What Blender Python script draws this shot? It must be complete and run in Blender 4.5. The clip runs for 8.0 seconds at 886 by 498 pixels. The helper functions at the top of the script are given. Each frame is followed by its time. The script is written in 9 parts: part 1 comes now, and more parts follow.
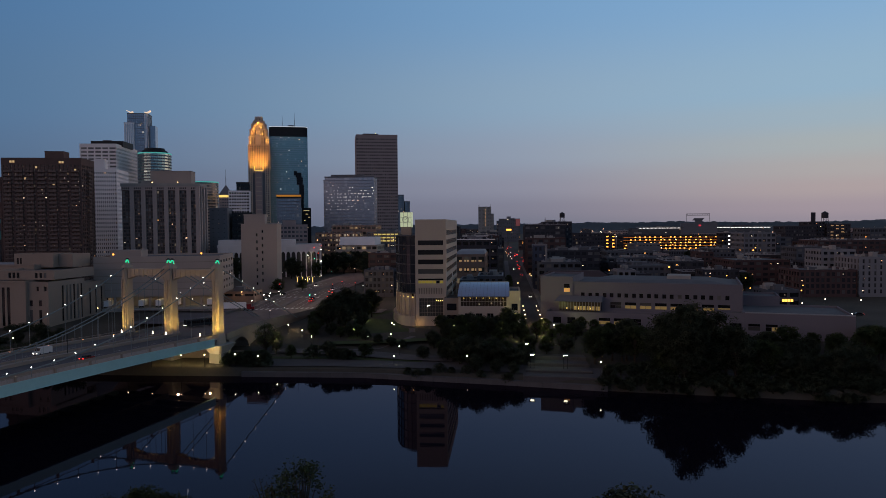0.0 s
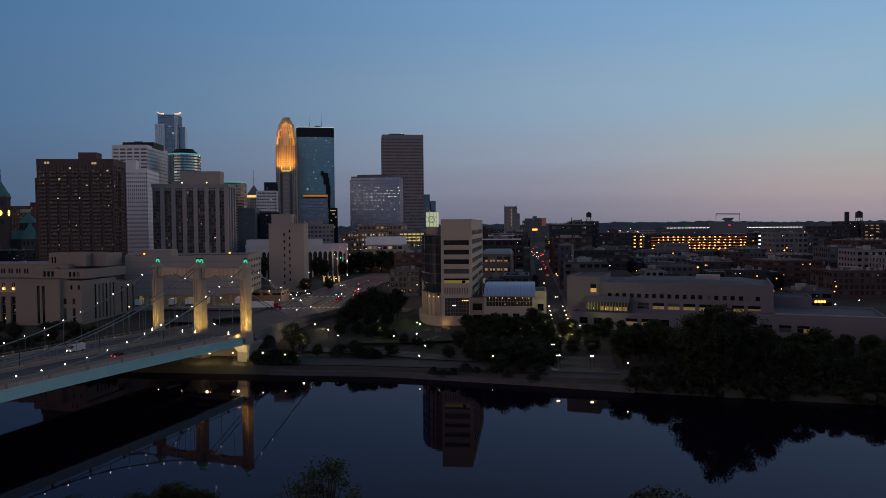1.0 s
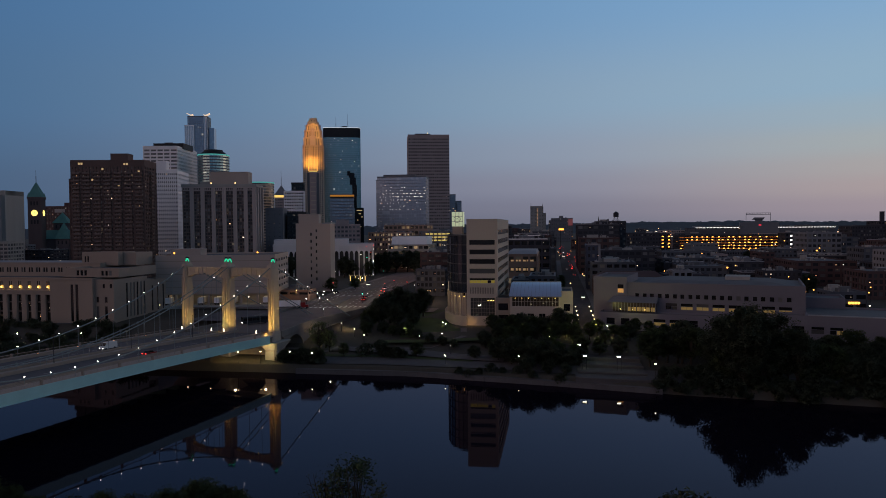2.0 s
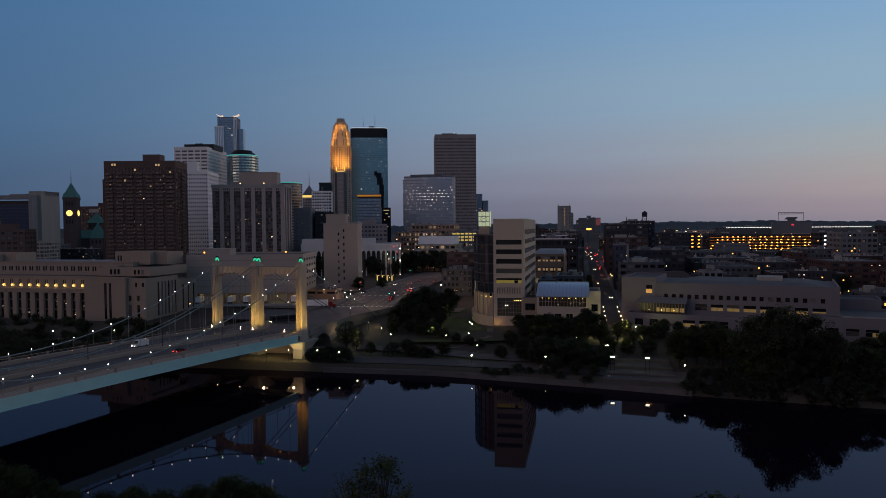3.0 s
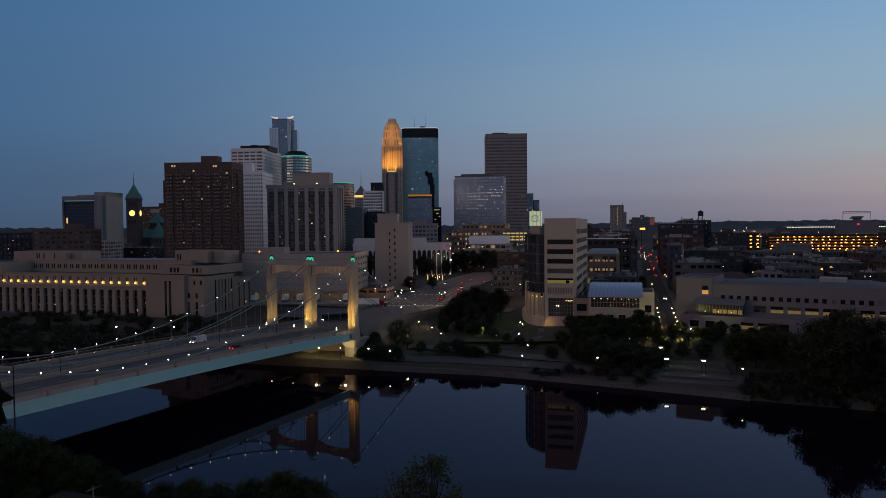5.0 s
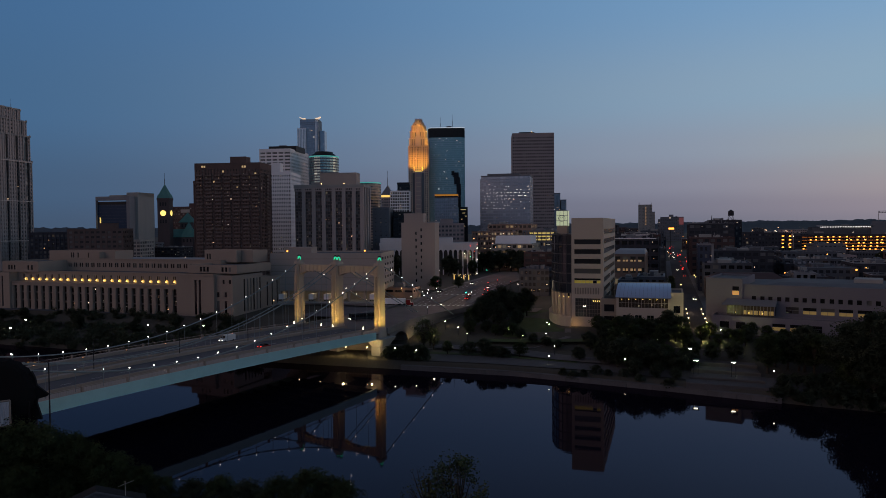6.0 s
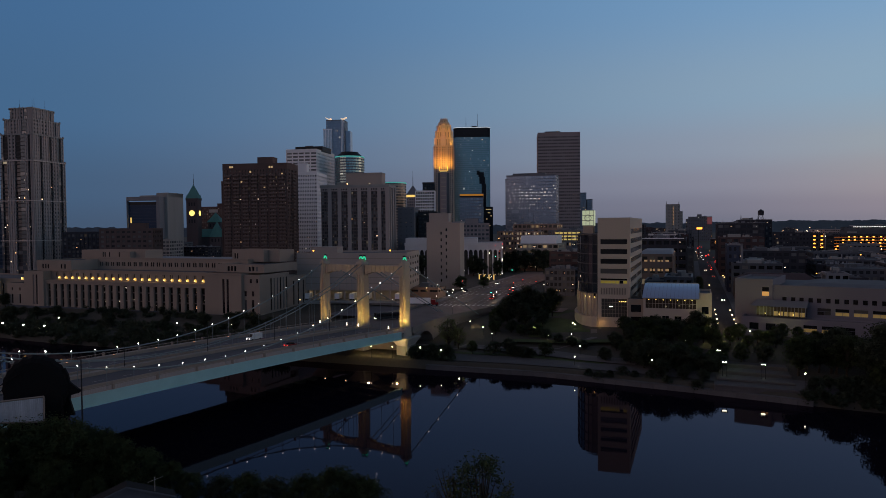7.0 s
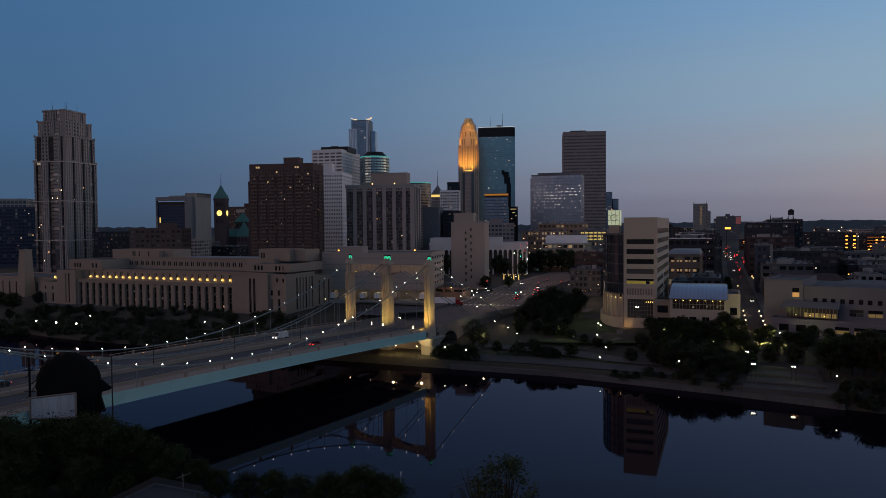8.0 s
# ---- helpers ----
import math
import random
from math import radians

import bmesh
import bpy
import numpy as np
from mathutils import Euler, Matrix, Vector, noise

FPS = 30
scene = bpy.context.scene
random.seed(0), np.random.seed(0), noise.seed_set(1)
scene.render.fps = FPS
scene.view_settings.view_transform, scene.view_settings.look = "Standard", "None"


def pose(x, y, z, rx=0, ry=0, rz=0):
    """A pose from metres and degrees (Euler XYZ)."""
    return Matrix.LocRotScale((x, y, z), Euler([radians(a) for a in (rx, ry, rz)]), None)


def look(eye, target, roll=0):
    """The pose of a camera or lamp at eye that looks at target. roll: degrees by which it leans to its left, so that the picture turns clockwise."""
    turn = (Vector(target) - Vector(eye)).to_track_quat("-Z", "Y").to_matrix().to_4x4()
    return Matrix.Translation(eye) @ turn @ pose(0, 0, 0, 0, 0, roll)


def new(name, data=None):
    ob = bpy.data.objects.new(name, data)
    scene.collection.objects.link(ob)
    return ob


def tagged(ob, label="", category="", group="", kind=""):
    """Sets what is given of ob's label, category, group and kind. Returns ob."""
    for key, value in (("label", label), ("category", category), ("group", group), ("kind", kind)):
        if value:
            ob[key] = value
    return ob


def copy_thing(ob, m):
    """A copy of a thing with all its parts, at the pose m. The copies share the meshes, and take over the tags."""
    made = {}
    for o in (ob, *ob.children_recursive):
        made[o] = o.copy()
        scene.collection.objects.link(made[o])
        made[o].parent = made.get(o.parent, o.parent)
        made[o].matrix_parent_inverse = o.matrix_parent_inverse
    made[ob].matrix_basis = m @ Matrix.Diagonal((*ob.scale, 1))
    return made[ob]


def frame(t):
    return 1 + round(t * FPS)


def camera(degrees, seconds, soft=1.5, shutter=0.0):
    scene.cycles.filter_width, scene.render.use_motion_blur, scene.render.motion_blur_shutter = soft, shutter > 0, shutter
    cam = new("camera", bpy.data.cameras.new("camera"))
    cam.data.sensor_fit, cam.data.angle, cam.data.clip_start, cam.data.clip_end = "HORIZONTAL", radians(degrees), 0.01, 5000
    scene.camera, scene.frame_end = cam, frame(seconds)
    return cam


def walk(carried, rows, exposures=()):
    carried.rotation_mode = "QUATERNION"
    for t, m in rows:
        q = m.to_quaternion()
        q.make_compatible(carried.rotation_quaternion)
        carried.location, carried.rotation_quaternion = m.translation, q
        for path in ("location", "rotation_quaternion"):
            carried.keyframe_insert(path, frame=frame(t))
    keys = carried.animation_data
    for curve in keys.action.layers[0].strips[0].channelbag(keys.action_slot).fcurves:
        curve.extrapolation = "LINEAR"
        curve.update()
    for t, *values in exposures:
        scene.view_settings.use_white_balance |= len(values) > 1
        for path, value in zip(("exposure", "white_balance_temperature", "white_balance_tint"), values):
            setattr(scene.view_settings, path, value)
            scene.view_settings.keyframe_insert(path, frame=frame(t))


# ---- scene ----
# The camera hovers high over the island and turns slowly to its left.
EYE = 52.0
cam = camera(64.77, 8.0, soft=0.85)
YAWS = [(0.0, 5.0), (0.5, 5.98), (1.0, 7.11), (1.5, 8.14), (3.0, 11.41), (3.5, 12.41), (4.0, 13.52), (4.5, 14.5),
        (6.0, 17.71), (6.5, 18.69), (7.0, 19.77), (7.5, 20.72), (8.0, 21.79)]
walk(cam, [(t, pose(0, 0, EYE, 88.16, 0.481, yaw)) for t, yaw in YAWS],
     [(0.0, 0.10), (1.5, 0.06), (3.0, 0.0), (8.0, -0.03)])

# ---- light: the sky after sunset, brighter and warmer towards the place where the sun went down ----
SUNSET = Vector((math.sin(radians(62)), math.cos(radians(62)), 0.0))
world = bpy.data.worlds.new("dusk_sky")
scene.world = world
world.use_nodes = True


def sky_nodes():
    nt = world.node_tree
    n, l = nt.nodes, nt.links
    n.clear()
    co = n.new("ShaderNodeTexCoord")
    sep = n.new("ShaderNodeSeparateXYZ")
    l.new(co.outputs["Generated"], sep.inputs[0])

    def ramp(stops):
        r = n.new("ShaderNodeValToRGB")
        r.color_ramp.interpolation = "EASE"
        el = r.color_ramp.elements
        el[0].position, el[0].color = stops[0][0], (*stops[0][1], 1)
        el[1].position, el[1].color = stops[-1][0], (*stops[-1][1], 1)
        for p, c in stops[1:-1]:
            e = el.new(p)
            e.color = (*c, 1)
        l.new(sep.outputs["Z"], r.inputs[0])
        return r

    warm = ramp([(0.0, (0.285, 0.245, 0.29)), (0.02, (0.345, 0.282, 0.315)), (0.045, (0.405, 0.335, 0.337)), (0.07, (0.405, 0.375, 0.37)), (0.10, (0.378, 0.412, 0.42)), (0.135, (0.325, 0.42, 0.49)), (0.17, (0.285, 0.425, 0.55)),
                 (0.30, (0.215, 0.385, 0.60)), (0.55, (0.09, 0.13, 0.20)), (1.0, (0.05, 0.065, 0.10))])
    cold = ramp([(0.0, (0.053, 0.092, 0.160)), (0.05, (0.055, 0.109, 0.198)), (0.15, (0.058, 0.136, 0.262)),
                 (0.30, (0.056, 0.142, 0.292)), (0.55, (0.045, 0.075, 0.14)), (1.0, (0.045, 0.06, 0.10))])
    # opposite the sunset the sky keeps a rosy band above the horizon
    rosy = ramp([(0.0, (0.67, 0.475, 0.455)), (0.15, (0.77, 0.54, 0.51)), (0.35, (0.63, 0.46, 0.455)), (0.6, (0.18, 0.15, 0.165)), (1.0, (0.045, 0.06, 0.10))])
    dot = n.new("ShaderNodeVectorMath")
    dot.operation = "DOT_PRODUCT"
    l.new(co.outputs["Generated"], dot.inputs[0])
    dot.inputs[1].default_value = SUNSET
    mr = n.new("ShaderNodeMapRange")
    mr.interpolation_type = "SMOOTHSTEP"
    mr.inputs["From Min"].default_value = -0.47
    mr.inputs["From Max"].default_value = 1.0
    l.new(dot.outputs["Value"], mr.inputs["Value"])
    mix = n.new("ShaderNodeMix")
    mix.data_type = "RGBA"
    l.new(mr.outputs["Result"], mix.inputs["Factor"])
    l.new(cold.outputs["Color"], mix.inputs["A"])
    # further from the sunset the haze over the horizon turns dull mauve
    dull = ramp([(0.0, (0.205, 0.200, 0.255)), (0.025, (0.252, 0.234, 0.290)), (0.055, (0.312, 0.300, 0.362)), (0.10, (0.335, 0.375, 0.455)), (0.17, (0.305, 0.425, 0.545)),
                 (0.30, (0.215, 0.385, 0.60)), (0.55, (0.09, 0.13, 0.20)), (1.0, (0.05, 0.065, 0.10))])
    mr4 = n.new("ShaderNodeMapRange")
    mr4.interpolation_type = "SMOOTHSTEP"
    mr4.inputs["From Min"].default_value = 0.45
    mr4.inputs["From Max"].default_value = 0.82
    l.new(dot.outputs["Value"], mr4.inputs["Value"])
    mix4 = n.new("ShaderNodeMix")
    mix4.data_type = "RGBA"
    l.new(mr4.outputs["Result"], mix4.inputs["Factor"])
    l.new(dull.outputs["Color"], mix4.inputs["A"])
    l.new(warm.outputs["Color"], mix4.inputs["B"])
    l.new(mix4.outputs["Result"], mix.inputs["B"])
    mr2 = n.new("ShaderNodeMapRange")
    mr2.interpolation_type = "SMOOTHSTEP"
    mr2.inputs["From Min"].default_value = -0.50
    mr2.inputs["From Max"].default_value = -0.72
    l.new(dot.outputs["Value"], mr2.inputs["Value"])
    mix2 = n.new("ShaderNodeMix")
    mix2.data_type = "RGBA"
    l.new(mr2.outputs["Result"], mix2.inputs["Factor"])
    l.new(mix.outputs["Result"], mix2.inputs["A"])
    l.new(rosy.outputs["Color"], mix2.inputs["B"])
    # the afterglow itself, low in the sky where the sun went down
    ember = ramp([(0.0, (1.9, 1.1, 0.80)), (0.08, (1.7, 1.12, 0.88)), (0.2, (0.8, 0.70, 0.70)), (0.4, (0.2, 0.3, 0.42)), (1.0, (0.05, 0.065, 0.10))])
    mr3 = n.new("ShaderNodeMapRange")
    mr3.interpolation_type = "SMOOTHSTEP"
    mr3.inputs["From Min"].default_value = 0.84
    mr3.inputs["From Max"].default_value = 1.0
    l.new(dot.outputs["Value"], mr3.inputs["Value"])
    mix3 = n.new("ShaderNodeMix")
    mix3.data_type = "RGBA"
    l.new(mr3.outputs["Result"], mix3.inputs["Factor"])
    l.new(mix2.outputs["Result"], mix3.inputs["A"])
    l.new(ember.outputs["Color"], mix3.inputs["B"])
    mix2 = mix3
    bg = n.new("ShaderNodeBackground")
    bg.inputs["Strength"].default_value = 1.0
    l.new(mix2.outputs["Result"], bg.inputs["Color"])
    out = n.new("ShaderNodeOutputWorld")
    l.new(bg.outputs[0], out.inputs[0])


sky_nodes()


# ---- materials ----
def surface(name, base, rough=0.8, metal=0.0, var=0.18, scale=0.15, fine=2.5, bump=0.15, spec=0.2, streak=False):
    """A weathered surface: large blotches, fine grain, a little relief, and a small change from piece to piece."""
    m = bpy.data.materials.new(name)
    m.use_nodes = True
    n, l = m.node_tree.nodes, m.node_tree.links
    b = n["Principled BSDF"]
    co = n.new("ShaderNodeTexCoord")
    mp = n.new("ShaderNodeMapping")
    if streak:
        mp.inputs["Scale"].default_value = (1, 1, 0.15)
    l.new(co.outputs["Object"], mp.inputs[0])
    big, small = n.new("ShaderNodeTexNoise"), n.new("ShaderNodeTexNoise")
    big.inputs["Scale"].default_value, big.inputs["Detail"].default_value = scale, 5
    small.inputs["Scale"].default_value, small.inputs["Detail"].default_value = fine, 4
    l.new(mp.outputs[0], big.inputs["Vector"])
    l.new(co.outputs["Object"], small.inputs["Vector"])
    info = n.new("ShaderNodeObjectInfo")
    add = n.new("ShaderNodeMath")
    add.operation = "MULTIPLY_ADD"
    l.new(big.outputs["Fac"], add.inputs[0])
    add.inputs[1].default_value = 1.3
    mul = n.new("ShaderNodeMath")
    mul.operation = "MULTIPLY_ADD"
    l.new(small.outputs["Fac"], mul.inputs[0])
    mul.inputs[1].default_value = 0.6
    mu2 = n.new("ShaderNodeMath")
    mu2.operation = "MULTIPLY_ADD"
    l.new(info.outputs["Random"], mu2.inputs[0])
    mu2.inputs[1].default_value = 0.35
    mu2.inputs[2].default_value = -1.1
    l.new(mu2.outputs[0], mul.inputs[2])
    l.new(mul.outputs[0], add.inputs[2])
    sc = n.new("ShaderNodeMath")
    sc.operation = "MULTIPLY_ADD"
    l.new(add.outputs[0], sc.inputs[0])
    sc.inputs[1].default_value = var * 2
    sc.inputs[2].default_value = 1.0
    col = n.new("ShaderNodeVectorMath")
    col.operation = "SCALE"
    col.inputs[0].default_value = base
    l.new(sc.outputs[0], col.inputs["Scale"])
    l.new(col.outputs[0], b.inputs["Base Color"])
    b.inputs["Roughness"].default_value = rough
    b.inputs["Metallic"].default_value = metal
    b.inputs["Specular IOR Level"].default_value = spec
    if bump:
        bp = n.new("ShaderNodeBump")
        bp.inputs["Strength"].default_value = bump
        bp.inputs["Distance"].default_value = 0.05
        l.new(small.outputs["Fac"], bp.inputs["Height"])
        l.new(bp.outputs[0], b.inputs["Normal"])
    return m


def foliage(name, base):
    """Dull leaves that let part of the light through."""
    m = surface(name, base, 0.95, 0, 0.3, 0.35, 3.0, 0, 0.03)
    n, l = m.node_tree.nodes, m.node_tree.links
    b = n["Principled BSDF"]
    tr = n.new("ShaderNodeBsdfTranslucent")
    ms = n.new("ShaderNodeMixShader")
    ms.inputs[0].default_value = 0.4
    # shading follows the rounded clumps rather than every single leaf
    co, geo = n.new("ShaderNodeTexCoord"), n.new("ShaderNodeNewGeometry")
    lump = n.new("ShaderNodeTexNoise")
    lump.inputs["Scale"].default_value, lump.inputs["Detail"].default_value = 0.55, 2
    l.new(co.outputs["Object"], lump.inputs["Vector"])
    cen = n.new("ShaderNodeVectorMath")
    cen.operation = "SUBTRACT"
    l.new(lump.outputs["Color"], cen.inputs[0])
    cen.inputs[1].default_value = (0.5, 0.5, 0.36)
    amp = n.new("ShaderNodeVectorMath")
    amp.operation = "SCALE"
    amp.inputs["Scale"].default_value = 6.0
    l.new(cen.outputs[0], amp.inputs[0])
    mixn = n.new("ShaderNodeVectorMath")
    mixn.operation = "MULTIPLY_ADD"
    l.new(geo.outputs["Normal"], mixn.inputs[0])
    mixn.inputs[1].default_value = (0.14, 0.14, 0.14)
    l.new(amp.outputs[0], mixn.inputs[2])
    nrm = n.new("ShaderNodeVectorMath")
    nrm.operation = "NORMALIZE"
    l.new(mixn.outputs[0], nrm.inputs[0])
    l.new(nrm.outputs[0], b.inputs["Normal"])
    l.new(nrm.outputs[0], tr.inputs["Normal"])
    l.new(b.inputs["Base Color"].links[0].from_socket, tr.inputs["Color"])
    l.new(b.outputs[0], ms.inputs[1])
    l.new(tr.outputs[0], ms.inputs[2])
    l.new(ms.outputs[0], n["Material Output"].inputs["Surface"])
    return m


def glow(name, color, strength):
    m = bpy.data.materials.new(name)
    m.use_nodes = True
    b = m.node_tree.nodes["Principled BSDF"]
    b.inputs["Base Color"].default_value = (*[min(1, c) for c in color], 1)
    b.inputs["Emission Color"].default_value = (*color, 1)
    b.inputs["Emission Strength"].default_value = strength
    return m


def windows_mat(name, tint=(0.02, 0.025, 0.03), rough=0.12, lit=0.05, color=(1.0, 0.72, 0.38), strength=0.6, blinds=0.25, metal=0.0):
    """Panes: each one its own reflection, blind and, here and there, a lamp behind it."""
    m = bpy.data.materials.new(name)
    m.use_nodes = True
    n, l = m.node_tree.nodes, m.node_tree.links
    b = n["Principled BSDF"]
    geo, info = n.new("ShaderNodeNewGeometry"), n.new("ShaderNodeObjectInfo")
    wn = n.new("ShaderNodeTexWhiteNoise")
    wn.noise_dimensions = "2D"
    cb = n.new("ShaderNodeCombineXYZ")
    l.new(geo.outputs["Random Per Island"], cb.inputs[0])
    l.new(info.outputs["Random"], cb.inputs[1])
    l.new(cb.outputs[0], wn.inputs["Vector"])
    sep = n.new("ShaderNodeSeparateColor")
    l.new(wn.outputs["Color"], sep.inputs[0])
    # blinds lift the colour of some panes
    r = n.new("ShaderNodeMapRange")
    r.inputs["From Min"].default_value, r.inputs["From Max"].default_value = 1 - blinds, 1.0
    l.new(sep.outputs[1], r.inputs["Value"])
    mix = n.new("ShaderNodeMix")
    mix.data_type = "RGBA"
    mix.inputs["A"].default_value = (*tint, 1)
    mix.inputs["B"].default_value = (0.16 + tint[0], 0.15 + tint[1], 0.14 + tint[2], 1)
    l.new(r.outputs[0], mix.inputs["Factor"])
    l.new(mix.outputs["Result"], b.inputs["Base Color"])
    b.inputs["Roughness"].default_value = rough
    b.inputs["IOR"].default_value = 1.5
    b.inputs["Metallic"].default_value = metal
    gt = n.new("ShaderNodeMapRange")
    gt.inputs["From Min"].default_value, gt.inputs["From Max"].default_value = 1 - lit, 1 - lit * 0.2
    l.new(wn.outputs["Value"], gt.inputs["Value"])
    pw = n.new("ShaderNodeMath")
    pw.operation = "POWER"
    l.new(gt.outputs[0], pw.inputs[0])
    pw.inputs[1].default_value = 1.6
    st = n.new("ShaderNodeMath")
    st.operation = "MULTIPLY"
    l.new(pw.outputs[0], st.inputs[0])
    st.inputs[1].default_value = strength
    tone = n.new("ShaderNodeMix")
    tone.data_type = "RGBA"
    tone.inputs["A"].default_value = (*color, 1)
    tone.inputs["B"].default_value = (1.0, 0.86, 0.66, 1)
    l.new(sep.outputs[2], tone.inputs["Factor"])
    l.new(tone.outputs["Result"], b.inputs["Emission Color"])
    l.new(st.outputs[0], b.inputs["Emission Strength"])
    return m


def spark_mat():
    """Small lit windows and lamps, each with its own tone and strength."""
    m = bpy.data.materials.new("lit_window")
    m.use_nodes = True
    n, l = m.node_tree.nodes, m.node_tree.links
    b = n["Principled BSDF"]
    geo = n.new("ShaderNodeNewGeometry")
    pw = n.new("ShaderNodeMath")
    pw.operation = "POWER"
    l.new(geo.outputs["Random Per Island"], pw.inputs[0])
    pw.inputs[1].default_value = 4.0
    st = n.new("ShaderNodeMath")
    st.operation = "MULTIPLY_ADD"
    l.new(pw.outputs[0], st.inputs[0])
    st.inputs[1].default_value, st.inputs[2].default_value = 4.2, 0.16
    wn = n.new("ShaderNodeTexWhiteNoise")
    wn.noise_dimensions = "1D"
    l.new(geo.outputs["Random Per Island"], wn.inputs["W"])
    mix = n.new("ShaderNodeMix")
    mix.data_type = "RGBA"
    mix.inputs["A"].default_value, mix.inputs["B"].default_value = (1.0, 0.46, 0.16, 1), (1.0, 0.88, 0.70, 1)
    l.new(wn.outputs["Value"], mix.inputs["Factor"])
    l.new(mix.outputs["Result"], b.inputs["Emission Color"])
    l.new(st.outputs[0], b.inputs["Emission Strength"])
    b.inputs["Base Color"].default_value = (0.1, 0.09, 0.08, 1)
    return m


def water_mat():
    m = bpy.data.materials.new("river_water")
    m.use_nodes = True
    n, l = m.node_tree.nodes, m.node_tree.links
    b = n["Principled BSDF"]
    b.inputs["Base Color"].default_value = (0.006, 0.005, 0.010, 1)
    b.inputs["Roughness"].default_value = 0.9
    b.inputs["Specular IOR Level"].default_value = 0.0
    # the mirror colour dims what it reflects, green the most
    gl = n.new("ShaderNodeBsdfGlossy")
    gl.inputs["Color"].default_value = (0.49, 0.42, 0.505, 1)
    gl.inputs["Roughness"].default_value = 0.03
    fr = n.new("ShaderNodeFresnel")
    fr.inputs["IOR"].default_value = 1.33
    ms = n.new("ShaderNodeMixShader")
    l.new(fr.outputs[0], ms.inputs[0])
    l.new(b.outputs[0], ms.inputs[1])
    l.new(gl.outputs[0], ms.inputs[2])
    l.new(ms.outputs[0], n["Material Output"].inputs["Surface"])
    co = n.new("ShaderNodeTexCoord")
    mp = n.new("ShaderNodeMapping")
    mp.inputs["Scale"].default_value = (0.05, 0.16, 1)
    l.new(co.outputs["Object"], mp.inputs[0])
    t = n.new("ShaderNodeTexNoise")
    t.inputs["Scale"].default_value, t.inputs["Detail"].default_value = 1.0, 3
    l.new(mp.outputs[0], t.inputs["Vector"])
    bp = n.new("ShaderNodeBump")
    bp.inputs["Strength"].default_value, bp.inputs["Distance"].default_value = 0.04, 0.3
    l.new(t.outputs["Fac"], bp.inputs["Height"])
    l.new(bp.outputs[0], gl.inputs["Normal"])
    return m


def ground_mat():
    """Grass and earth by the river, grey paving and roofs' dust further into the town."""
    m = surface("ground_cover", (0.072, 0.064, 0.052), 0.95, 0, 0.3, 0.06, 0.9, 0.3, 0.2)
    return m


